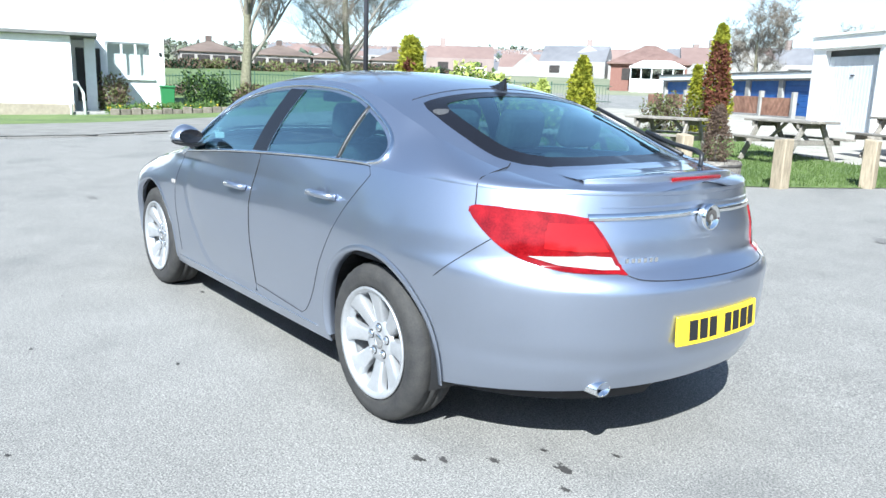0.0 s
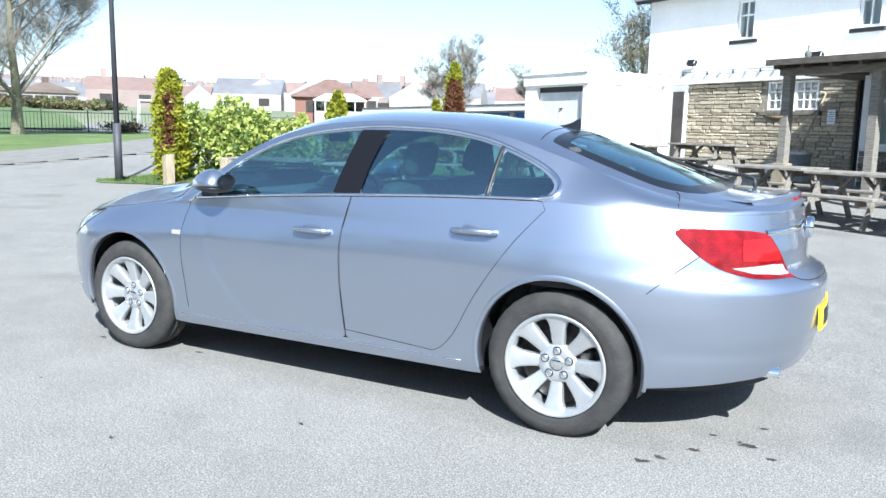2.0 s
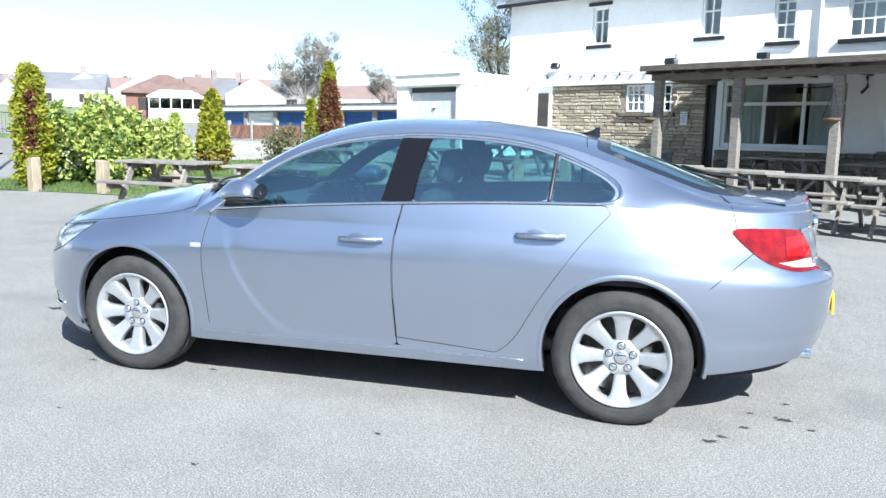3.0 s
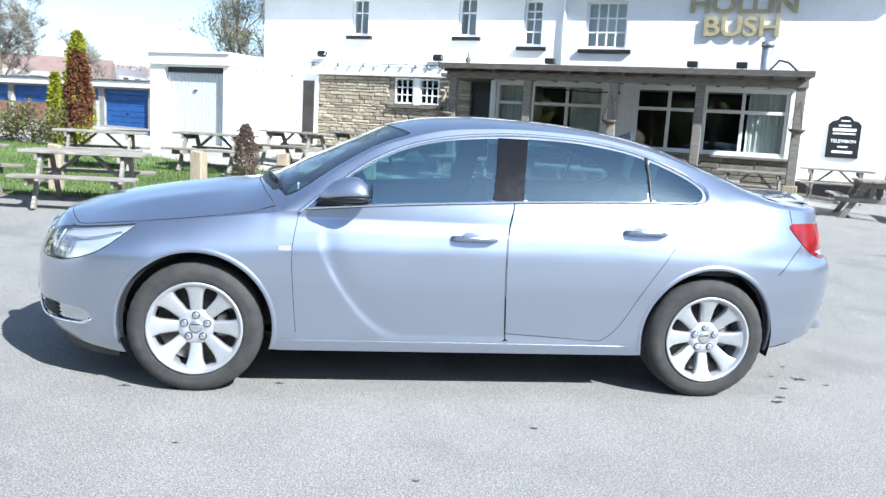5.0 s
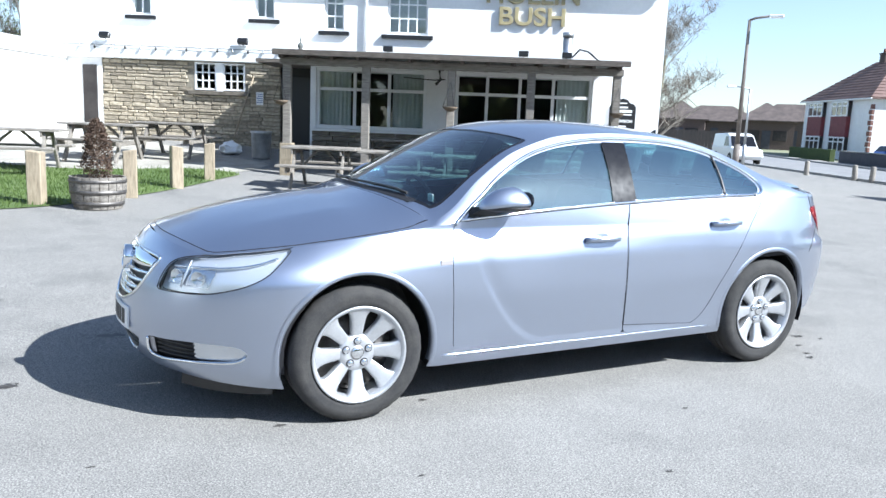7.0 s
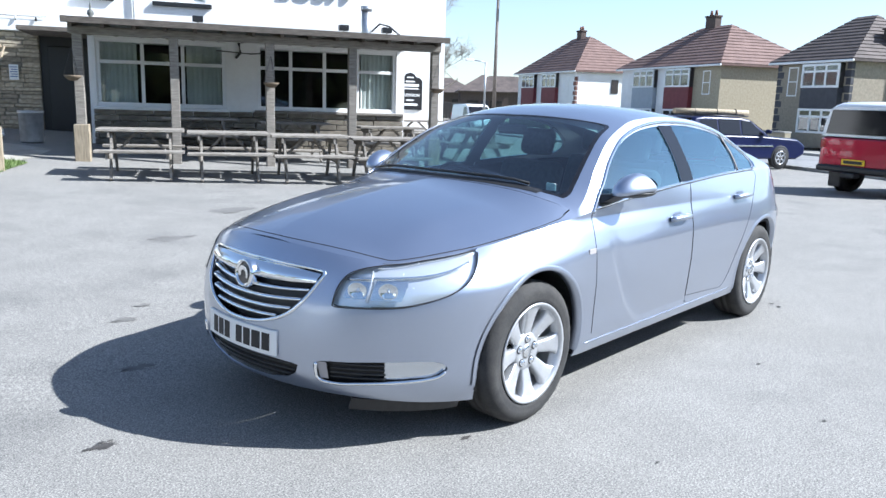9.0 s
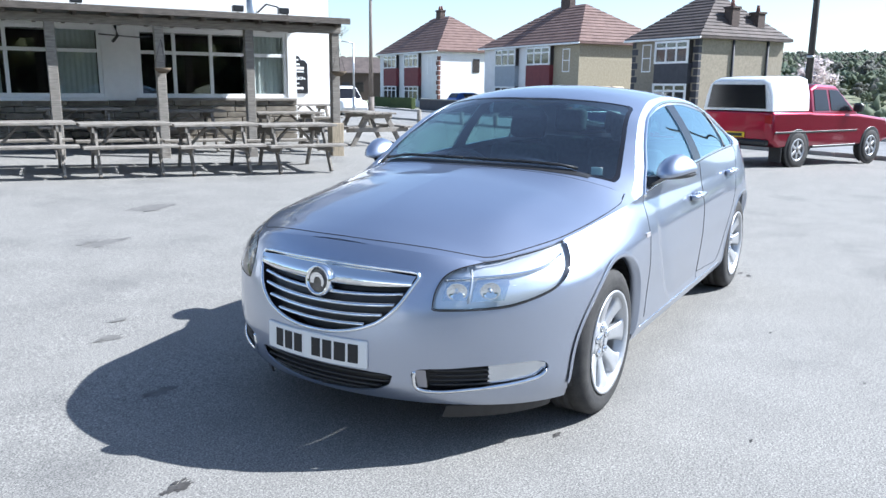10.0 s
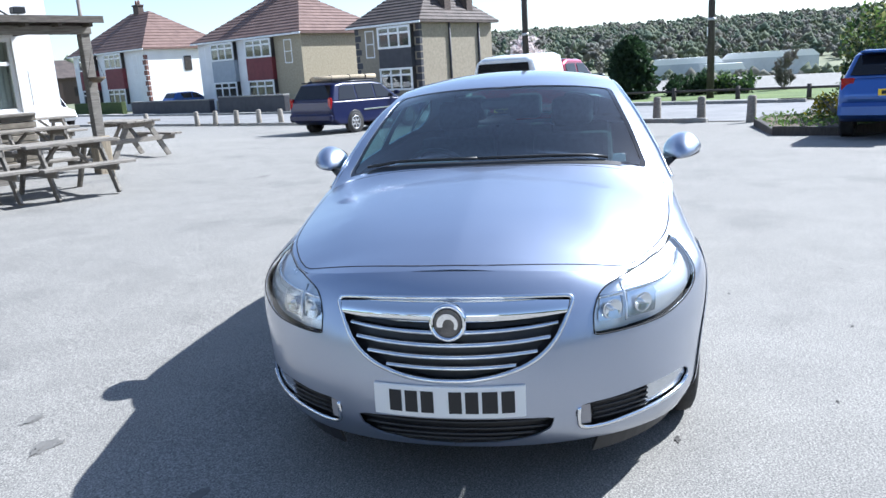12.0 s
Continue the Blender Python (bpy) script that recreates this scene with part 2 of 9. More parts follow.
def rod(a, b, r0, r1=None, sides=10, bm=None, caps=True):
    """A tapered round bar from a to b."""
    bm = bm or bmesh.new()
    a, b = Vector(a), Vector(b)
    r1 = r0 if r1 is None else r1
    q = (b - a).to_track_quat("Z", "Y")
    rings = []
    for c, r in ((a, r0), (b, r1)):
        rings.append([bm.verts.new(c + q @ Vector((r * math.cos(k * math.tau / sides), r * math.sin(k * math.tau / sides), 0))) for k in range(sides)])
    for k in range(sides):
        bm.faces.new((rings[0][k], rings[0][(k + 1) % sides], rings[1][(k + 1) % sides], rings[1][k])).smooth = True
    if caps:
        bm.faces.new(rings[0][::-1]), bm.faces.new(rings[1])
    return bm


def tube(points, r, sides=6, bm=None, closed=False):
    """A round bar along a line of points."""
    bm = bm or bmesh.new()
    pts = [Vector(p) for p in points]
    n = len(pts)
    rings = []
    for i, p in enumerate(pts):
        d = (pts[(i + 1) % n] - pts[i - 1]) if closed else (pts[min(i + 1, n - 1)] - pts[max(i - 1, 0)])
        q = d.to_track_quat("Z", "Y")
        rings.append([bm.verts.new(p + q @ Vector((r * math.cos(k * math.tau / sides), r * math.sin(k * math.tau / sides), 0))) for k in range(sides)])
    for i in range(n if closed else n - 1):
        a, b = rings[i], rings[(i + 1) % n]
        best = min(range(sides), key=lambda o: (a[0].co - b[o].co).length) if closed or True else 0
        for k in range(sides):
            bm.faces.new((a[k], a[(k + 1) % sides], b[(k + 1 + best) % sides], b[(k + best) % sides])).smooth = True
    if not closed:
        bm.faces.new(rings[0][::-1]), bm.faces.new(rings[-1])
    return bm


def lathe(profile, sides=48, bm=None, axis="Y"):
    """Turns a line of (radius, along) round the axis."""
    bm = bm or bmesh.new()
    rings = []
    for r, h in profile:
        ring = []
        for k in range(sides):
            c, s = r * math.cos(k * math.tau / sides), r * math.sin(k * math.tau / sides)
            ring.append(bm.verts.new((c, h, s) if axis == "Y" else (c, s, h)))
        rings.append(ring)
    for a, b in zip(rings, rings[1:]):
        for k in range(sides):
            bm.faces.new((a[k], a[(k + 1) % sides], b[(k + 1) % sides], b[k])).smooth = True
    bmesh.ops.recalc_face_normals(bm, faces=bm.faces[:])
    return bm


def prism(outline, d0, d1, plane="XZ", bevel=0.0, bm=None):
    """A flat shape with thickness: outline in the plane, from d0 to d1 across it."""
    own = bmesh.new()
    def at(a, b, d):
        return {"XZ": (a, d, b), "YZ": (d, a, b), "XY": (a, b, d)}[plane]
    lo, hi = [own.verts.new(at(a, b, d0)) for a, b in outline], [own.verts.new(at(a, b, d1)) for a, b in outline]
    n = len(outline)
    own.faces.new(lo), own.faces.new(hi[::-1])
    for k in range(n):
        own.faces.new((lo[k], hi[k], hi[(k + 1) % n], lo[(k + 1) % n]))
    bmesh.ops.recalc_face_normals(own, faces=own.faces[:])
    if bevel:
        bmesh.ops.bevel(own, geom=own.edges[:], offset=bevel, segments=2, affect="EDGES", profile=0.5)
    return joined(bm, own)


def spline(points, steps=8, closed=False):
    """A smooth line through points of any dimension."""
    p = [np.array(q, float) for q in points]
    n = len(p)
    out = []
    for i in range(n if closed else n - 1):
        a, b, c, d = (p[(i + k) % n] for k in (-1, 0, 1, 2)) if closed else (p[max(i - 1, 0)], p[i], p[i + 1], p[min(i + 2, n - 1)])
        for s in range(steps):
            t = s / steps
            out.append(0.5 * (2 * b + (c - a) * t + (2 * a - 5 * b + 4 * c - d) * t * t + (3 * b - a - 3 * c + d) * t ** 3))
    if not closed:
        out.append(p[-1])
    return out


def gliding(xs, ys):
    """A smooth function through given values, with no overshoot."""
    xs, ys = np.array(xs, float), np.array(ys, float)
    h, dl = np.diff(xs), np.diff(ys) / np.diff(xs)
    m = np.zeros(len(xs))
    m[0], m[-1] = dl[0], dl[-1]
    for i in range(1, len(xs) - 1):
        if dl[i - 1] * dl[i] > 0:
            w1, w2 = 2 * h[i] + h[i - 1], h[i] + 2 * h[i - 1]
            m[i] = (w1 + w2) / (w1 / dl[i - 1] + w2 / dl[i])
    def f(x):
        x = min(max(x, xs[0]), xs[-1])
        i = min(int(np.searchsorted(xs, x, side="right")) - 1, len(xs) - 2)
        t = (x - xs[i]) / h[i]
        return float((2 * t ** 3 - 3 * t * t + 1) * ys[i] + (t ** 3 - 2 * t * t + t) * h[i] * m[i] + (3 * t * t - 2 * t ** 3) * ys[i + 1] + (t ** 3 - t * t) * h[i] * m[i + 1])
    return f


def inside(poly, a, b):
    x, y = poly[:, 0], poly[:, 1]
    x2, y2 = np.roll(x, -1), np.roll(y, -1)
    cross = (y > b) != (y2 > b)
    with np.errstate(divide="ignore", invalid="ignore"):
        hit = cross & (a < (x2 - x) * (b - y) / (y2 - y) + x)
    return bool(np.count_nonzero(hit) % 2)


def within(poly, a, b):
    """Which of many points lie inside an outline."""
    out = np.zeros(a.shape, bool)
    for (x, y), (x2, y2) in zip(poly, np.roll(poly, -1, axis=0)):
        if y != y2:
            out ^= ((y > b) != (y2 > b)) & (a < (x2 - x) * (b - y) / (y2 - y) + x)
    return out


def nearest(poly, a, b):
    p, q = poly, np.roll(poly, -1, axis=0)
    d = q - p
    t = np.clip(((a - p[:, 0]) * d[:, 0] + (b - p[:, 1]) * d[:, 1]) / np.maximum((d ** 2).sum(1), 1e-12), 0, 1)
    c = p + d * t[:, None]
    k = int(np.argmin((c[:, 0] - a) ** 2 + (c[:, 1] - b) ** 2))
    return c[k]


def carve(A, B, surface, keep=None, holes=(), bm=None):
    """A sheet over the grid A, B of a surface, trimmed cleanly to the outline keep and with the holes cut out."""
    bm = bm or bmesh.new()
    holes = [np.array(h, float) for h in holes]
    keep = None if keep is None else np.array(keep, float)
    rows, cols = A.shape
    mid_a = (A[:-1, :-1] + A[1:, :-1] + A[:-1, 1:] + A[1:, 1:]) / 4
    mid_b = (B[:-1, :-1] + B[1:, :-1] + B[:-1, 1:] + B[1:, 1:]) / 4
    cut = np.full((rows - 1, cols - 1), -1)
    for k in range(len(holes) - 1, -1, -1):
        cut[within(holes[k], mid_a, mid_b)] = k
    if keep is not None:
        cut[~within(keep, mid_a, mid_b)] = 99
    verts = {}
    def vert(i, j):
        if (i, j) not in verts:
            a, b = A[i, j], B[i, j]
            near = cut[max(i - 1, 0):i + 1, max(j - 1, 0):j + 1]
            for k in np.unique(near):
                if k >= 0:
                    a, b = nearest(keep if k == 99 else holes[k], a, b)
                    break
            verts[i, j] = bm.verts.new(surface(a, b))
        return verts[i, j]
    for i in range(rows - 1):
        for j in range(cols - 1):
            if cut[i, j] < 0:
                ring = [vert(i, j), vert(i, j + 1), vert(i + 1, j + 1), vert(i + 1, j)]
                try:
                    bm.faces.new(ring).smooth = True
                except ValueError:
                    pass
    return bm


def thicker(ob, d, side=-1):
    """Gives a sheet its thickness, with crisp rims: inwards (-1) or to both sides (0)."""
    bm = bmesh.new()
    bm.from_mesh(ob.data)
    bm.normal_update()
    faces, edges = bm.faces[:], [e for e in bm.edges if e.is_boundary]
    shift = {v: v.normal * d for v in bm.verts}
    if side == 0:
        for v, s in shift.items():
            v.co += s * 0.5
    inner = {v: bm.verts.new(v.co - s) for v, s in shift.items()}
    for f in faces:
        g = bm.faces.new([inner[v] for v in reversed(f.verts)])
        g.smooth, g.material_index = f.smooth, f.material_index
    for e in edges:
        f = e.link_faces[0]
        loop = next(l for l in f.loops if l.edge is e)
        p, q = loop.vert, loop.link_loop_next.vert
        bm.faces.new([bm.verts.new(c) for c in (q.co, p.co, inner[p].co, inner[q].co)]).material_index = f.material_index
    bm.to_mesh(ob.data)
    bm.free()
    return ob

# ---- the parked hatchback: x forward, y to its left, the axles' middle at the origin ----
AXLE, ARCH, HUB = 1.3685, 0.385, 0.335
FORE, ROUND = 1.55, 2.05
nose = gliding([0.16, 0.25, 0.34, 0.46, 0.60, 0.70, 0.78, 0.84, 0.90], [2.20, 2.31, 2.355, 2.362, 2.345, 2.305, 2.255, 2.20, 2.09])
tail = gliding([0.16, 0.26, 0.36, 0.46, 0.60, 0.70, 0.745, 0.79, 0.88, 0.96, 1.05, 1.12], [2.20, 2.30, 2.37, 2.41, 2.42, 2.425, 2.40, 2.335, 2.32, 2.30, 2.29, 2.28])
flank = gliding([0.16, 0.24, 0.30, 0.38, 0.50, 0.62, 0.74, 0.84, 0.92, 1.00, 1.08, 1.14], [0.84, 0.876, 0.892, 0.900, 0.908, 0.917, 0.918, 0.908, 0.890, 0.866, 0.835, 0.80])
flank_front = gliding([0.16, 0.30, 0.45, 0.62, 0.74, 0.84, 0.92], [0.84, 0.893, 0.907, 0.917, 0.912, 0.885, 0.85])


def smooth_step(v):
    v = min(max(v, 0.0), 1.0)
    return v * v * (3 - 2 * v)


shoulder = gliding([0.95, 1.05, 1.3, 1.5, 1.67, 1.85, 2.0, 2.1, 2.2, 2.4], [0.0, 0.006, 0.04, 0.075, 0.10, 0.098, 0.075, 0.04, 0.0, 0.0])


def plan(u, z):
    """The body's outline at height z, from the middle of the nose (0) along the left side to the middle of the tail (1)."""
    if u < 0.25:
        t, p = u / 0.25 * math.pi / 2, ROUND
        c, s = max(math.cos(t), 0.0), max(math.sin(t), 0.0)
        return FORE + (nose(z) - FORE) * c ** (2 / p), flank_front(z) * s ** (2 / p)
    if u > 0.75:
        t, p = (u - 0.75) / 0.25 * math.pi / 2, 2.45
        c, s = max(math.cos(t), 0.0), max(math.sin(t), 0.0)
        return -1.25 - (tail(z) - 1.25) * s ** (2 / p), flank(z) * c ** (2 / p)
    f = (u - 0.25) / 0.5
    k = f * f * (3 - 2 * f)
    return FORE - (FORE + 1.25) * f, flank_front(z) * (1 - k) + flank(z) * k


def shell(u, z):
    x, y = plan(u, z)
    swell = 0.012 * math.exp(-((abs(x) - AXLE) / 0.45) ** 2) * math.exp(-((z - 0.66) / 0.16) ** 2)
    scoop = 0.0
    if -1.0 < x < 0.95:
        edge = 0.325 + 2.2 * max(0.0, x - 0.30) ** 2
        d = (z - edge) / 0.13
        fade = min(1.0, (x + 1.0) / 0.5) * (1 - smooth_step((edge - 0.62) / 0.2))
        scoop = -0.0075 * math.exp(-max(d, 0) ** 2) * (1 if d > 0 else max(0.0, 1 + d * 3.2)) * fade
    groove = -0.010 * math.exp(-((z - 0.445) / 0.035) ** 2) if x < -1.8 else 0.0
    waist = 0.0
    if x > 1.0 and z > 0.68:
        waist = -shoulder(x) * min(1.0, (z - 0.68) / (rim_z(x) - 0.68)) ** 2
    return Vector((x, y + (swell + scoop + waist) * min(1.0, y / 0.5), z)) + Vector((-groove, 0, 0))


_us = np.linspace(0, 1, 801)
_pl = np.array([plan(u, 0.6) for u in _us])
_arc = np.concatenate(([0], np.cumsum(np.hypot(*np.diff(_pl, axis=0).T))))


def u_side(x):
    """Where along the outline the side lies at x (behind the nose's round and before the tail's too)."""
    return float(np.interp(-x, -_pl[:, 0], _us))


def u_front(y, z):
    s = min(1.0, (y / flank_front(z))) ** (ROUND / 2)
    return 0.25 * math.asin(s) / (math.pi / 2)


def u_rear(y, z):
    p = 2.45
    c = min(1.0, (y / flank(z))) ** (p / 2)
    return 0.75 + 0.25 * math.acos(c) / (math.pi / 2)


def u_x(x, z):
    """The outline's u where it passes x at height z, on the round of the nose or tail as well."""
    if x > FORE:
        c = min(1.0, (x - FORE) / (nose(z) - FORE)) ** (ROUND / 2)
        return 0.25 * math.acos(c) / (math.pi / 2)
    if x < -1.25:
        s = min(1.0, (-1.25 - x) / (tail(z) - 1.25)) ** (2.45 / 2)
        return 0.75 + 0.25 * math.asin(s) / (math.pi / 2)
    return 0.25 + 0.5 * (FORE - x) / (FORE + 1.25)


# Lines of the upper body, as functions of x.
rim_z = gliding([-2.34, -2.2, -1.95, -1.6, -1.25, -0.9, -0.25, 0.4, 0.85, 1.0, 1.3, 1.66, 1.9, 2.02, 2.12, 2.2], [1.03, 1.035, 1.04, 1.055, 1.068, 1.062, 1.035, 0.995, 0.955, 0.935, 0.895, 0.848, 0.815, 0.80, 0.82, 0.845])
mid_z = gliding([-2.34, -2.28, -2.1, -1.95, -1.75, -1.45, -1.15, -0.8, -0.45, -0.15, 0.12, 0.36, 0.6, 0.85, 1.08, 1.16, 1.4, 1.7, 1.95, 2.1, 2.2], [1.06, 1.085, 1.10, 1.118, 1.187, 1.297, 1.388, 1.448, 1.478, 1.484, 1.468, 1.425, 1.322, 1.20, 1.085, 1.062, 1.032, 0.985, 0.932, 0.885, 0.845])
rail_y = gliding([-2.34, -2.1, -1.8, -1.5, -1.25, -1.0, -0.66, -0.32, 0.04, 0.4, 0.67, 0.88, 1.0], [0.53, 0.56, 0.60, 0.64, 0.655, 0.635, 0.60, 0.595, 0.61, 0.665, 0.74, 0.81, 0.83])
rail_z = gliding([-2.34, -2.1, -1.8, -1.5, -1.25, -1.0, -0.66, -0.32, 0.04, 0.4, 0.67, 0.88, 1.0], [1.045, 1.06, 1.10, 1.187, 1.272, 1.348, 1.404, 1.418, 1.400, 1.312, 1.165, 1.005, 0.94])


def rim_y(x):
    z = rim_z(x)
    return shell(u_x(x, z), z).y


def edge_y(x):
    """The roof's edge, drawn in where the tail rounds off."""
    return rail_y(x) if x > -1.9 else min(rail_y(x), rim_y(x) * 0.97)


def cab(x, z):
    """The cabin's side, from the waist up to the roof's edge."""
    z0, z1, y0, y1 = rim_z(x), max(rail_z(x), rim_z(x) + 0.004), rim_y(x), edge_y(x)
    f = (z - z0) / (z1 - z0)
    g = min(max(f, 0.0), 1.0)
    y = y0 + (y1 - y0) * f + 0.022 * g * (1 - g) * 4 * min(1, (z1 - z0) / 0.3)
    round_ = smooth_step((-1.35 - x) / 0.35)
    return Vector((x, y + (y1 + (y0 - y1) * math.sqrt(max(0.0, 1 - g * g)) - y) * round_, z))


def top_edge(x):
    return (edge_y(x), rail_z(x)) if x < 0.985 else (rim_y(x), rim_z(x))


def top(x, y):
    """Bonnet, windscreen, roof, rear window and boot lid."""
    ye, ze = top_edge(x)
    zc = mid_z(x)
    f = min(abs(y) / max(ye, 1e-3), 1.0)
    k = 2.3 if -1.9 < x < 1.0 else 2.6
    if x > 1.0:
        ridge = 0.3 * smooth_step((x - 1.05) / 0.25)
        z = zc - (zc - ze) * ((1 - ridge) * f ** k + ridge * f)
    else:
        z = zc - (zc - ze) * f ** k
    if 1.15 < x < 2.15:
        z += 0.007 * math.exp(-((abs(y) - 0.50) / 0.10) ** 2) * smooth_step((x - 1.15) / 0.3) * smooth_step((2.0 - x) / 0.35)
    return Vector((x, y, z))


def mirror_y(bm):
    bm.transform(Matrix.Diagonal((1, -1, 1, 1)))
    bmesh.ops.reverse_faces(bm, faces=bm.faces[:])
    return bm


def outward(bm):
    """Turns the faces of a piece of the car to look away from its inside."""
    bm.normal_update()
    score = 0.0
    for f in bm.faces:
        c = f.calc_center_median()
        score += f.normal.dot(c - Vector((0.72 * c.x, 0, 0.55))) * f.calc_area()
    if score < 0:
        bmesh.ops.reverse_faces(bm, faces=bm.faces[:])
    return bm


def both(bm):
    """Adds the mirror image across the car's middle."""
    other = bm.copy()
    mirror_y(other)
    joined(bm, other)
    bmesh.ops.remove_doubles(bm, verts=bm.verts[:], dist=0.0004)
    return bm


def off(surface, d):
    """The same surface, moved outwards by d."""
    def moved(a, b):
        e = 0.002
        p, q, r = surface(a, b), surface(a + e, b), surface(a, b + e)
        n = (q - p).cross(r - p)
        n = n.normalized() if n.length > 0 else Vector((0, 1, 0))
        out = Vector((0, 1, 0.3)) if surface is cab else Vector((0, 0, 1)) if surface is top else Vector((p.x * 0.3, p.y, 0.1))
        return p + n * (d if n.dot(out) > 0 else -d)
    return moved


def sheet(surface, poly, n=40, d=0.0):
    """A patch of a surface within an outline, moved outwards by d."""
    p = np.array(poly, float)
    (a0, b0), (a1, b1) = p.min(0) - 1e-4, p.max(0) + 1e-4
    A, B = np.meshgrid(np.linspace(a0, a1, n), np.linspace(b0, b1, n), indexing="ij")
    return outward(carve(A, B, off(surface, d), keep=p))


def shell_off(d):
    base = off(lambda u, z: shell(u, z), d)
    return base


def seam(surface, line, r=0.0035, d=0.0):
    f = off(surface, d)
    return tube([f(a, b) for a, b in line], r, 5)


def xz(points):
    """Side outline in x, z turned into the shell's own coordinates."""
    return [(u_x(x, z), z) for x, z in points]


def arch_hole(cx, r):
    pts = []
    for k in range(61):
        a = math.pi * (-0.28 + 1.56 * k / 60)
        pts.append((cx + r * math.cos(a), HUB + 0.012 + r * math.sin(a)))
    pts += [(cx - r * 0.72, 0.05), (cx + r * 0.72, 0.05)]
    return xz([(x, max(z, 0.05)) for x, z in pts])


def crescent(r, d):
    """A plain curved shape for the emblems."""
    outer = [(r * math.cos(a), r * math.sin(a)) for a in np.linspace(-0.6, math.pi + 0.3, 14)]
    inner = [(r * 0.55 * math.cos(a) + r * 0.1, r * 0.6 * math.sin(a) - r * 0.12) for a in np.linspace(math.pi + 0.3, -0.6, 14)]
    return prism(outer + inner, 0.0, d, "YZ")


def build_car():
    car = thing("hatchback_car", Matrix.Identity(4), "silver blue metallic five door hatchback car parked on grey asphalt", "car")

    # outlines
    front_door = spline([(0.865, 0.30), (0.885, 0.55), (0.895, 0.75), (0.87, 0.93)], 6) + [(0.855, 0.958)] + [(x, rim_z(x) - 0.002) for x in np.linspace(0.8, -0.235, 16)] + spline([(-0.239, 1.02), (-0.2075, 0.85), (-0.2075, 0.62), (-0.2275, 0.31)], 6) + [(x, 0.297) for x in np.linspace(-0.2, 0.82, 16)]
    rear_door = [(-0.245, rim_z(-0.245) - 0.002)] + [(x, rim_z(x) - 0.002) for x in np.linspace(-0.3, -1.26, 16)] + spline([(-1.285, 1.03), (-1.14, 0.86), (-0.965, 0.60), (-0.87, 0.43), (-0.80, 0.345), (-0.74, 0.31)], 6) + [(x, 0.297) for x in np.linspace(-0.70, -0.27, 8)] + spline([(-0.2335, 0.31), (-0.2135, 0.62), (-0.2135, 0.85), (-0.245, 1.02)], 6)
    inner = [(u_front(y, z), z) for y, z in ((0.478, 0.632), (0.478, 0.70), (0.505, 0.758), (0.585, 0.786))]
    upper = [(u_x(x, rim_z(x) - 0.004), rim_z(x) - 0.004) for x in (1.97, 1.92, 1.86, 1.80, 1.74, 1.68)]
    under = [(u_x(x, z), z) for x, z in ((1.67, 0.838), (1.735, 0.785), (1.81, 0.728), (1.90, 0.682), (2.0, 0.65), (2.08, 0.634))]
    lamp = [tuple(p) for p in spline(inner + upper, 5) + spline(under + [(u_front(0.52, 0.627), 0.627), (u_front(0.478, 0.632), 0.632)], 5)[1:-1]]
    tail_lamp = [(u_x(x, z), z) for x, z in ((-1.85, 0.972), (-1.90, 0.905), (-2.0, 0.83), (-2.10, 0.787), (-2.18, 0.772))]
    tail_lamp += [(u_rear(y, z), z) for y, z in ((0.47, 0.770), (0.43, 0.772), (0.445, 0.83), (0.50, 0.94), (0.53, 0.957))]
    tail_lamp += [(u_x(x, z), z) for x, z in ((-2.10, 0.970), (-1.97, 0.976))]
    tail_lamp = [tuple(p) for p in spline(tail_lamp, 5, True)]
    grille = [(u_front(max(y, 0.0), z), z) for y, z in ((0.0, 0.770), (0.2, 0.768), (0.36, 0.762), (0.405, 0.752), (0.395, 0.715), (0.35, 0.63), (0.28, 0.567), (0.18, 0.528), (0.08, 0.511), (0.0, 0.508))]
    lower = [(u_front(max(y, 0.0), z), z) for y, z in ((0.0, 0.372), (0.2, 0.370), (0.345, 0.362), (0.33, 0.32), (0.27, 0.285), (0.15, 0.262), (0.0, 0.256))]
    fog = [(u_front(0.42, 0.385), 0.385), (u_front(0.55, 0.398), 0.398), (u_front(0.65, 0.405), 0.405)] + [(u_x(x, z), z) for x, z in ((1.96, 0.405), (1.90, 0.385), (1.89, 0.355), (1.95, 0.325))] + [(u_front(0.60, 0.305), 0.305), (u_front(0.48, 0.296), 0.296), (u_front(0.432, 0.31), 0.31)]
    fog = [tuple(p) for p in spline(fog, 4, True)]
    arches = [arch_hole(AXLE, ARCH), arch_hole(-AXLE, ARCH)]

    # lower body
    us = np.concatenate((np.linspace(0, 0.25, 70), np.linspace(0.25, 0.75, 110)[1:], np.linspace(0.75, 1, 70)[1:]))
    def rim_of(u):
        z = 0.9
        for _ in range(12):
            x = plan(u, z)[0]
            z = rim_z(x)
        return z
    def low(u):
        x = plan(u, 0.3)[0]
        return float(np.interp(x, [-2.4, -2.2, -1.8, -1.0, -0.95, 0.95, 1.0, 1.75, 2.0, 2.35], [0.35, 0.325, 0.28, 0.235, 0.232, 0.225, 0.23, 0.185, 0.205, 0.245]))
    zs = np.linspace(0, 1, 46)
    A = np.array([[u for _ in zs] for u in us])
    B = np.array([[low(u) + (rim_of(u) - low(u)) * v for v in zs] for u in us])
    half_grille = grille + [(-0.01, 0.508), (-0.01, 0.770)]
    half_lower = lower + [(-0.01, 0.256), (-0.01, 0.372)]
    bm = carve(A, B, shell, holes=[arches[0], arches[1], xz(front_door), xz(rear_door), half_grille, half_lower, lamp, tail_lamp, fog])
    body = thicker(part("body", both(outward(bm)), PAINT, car), 0.006)

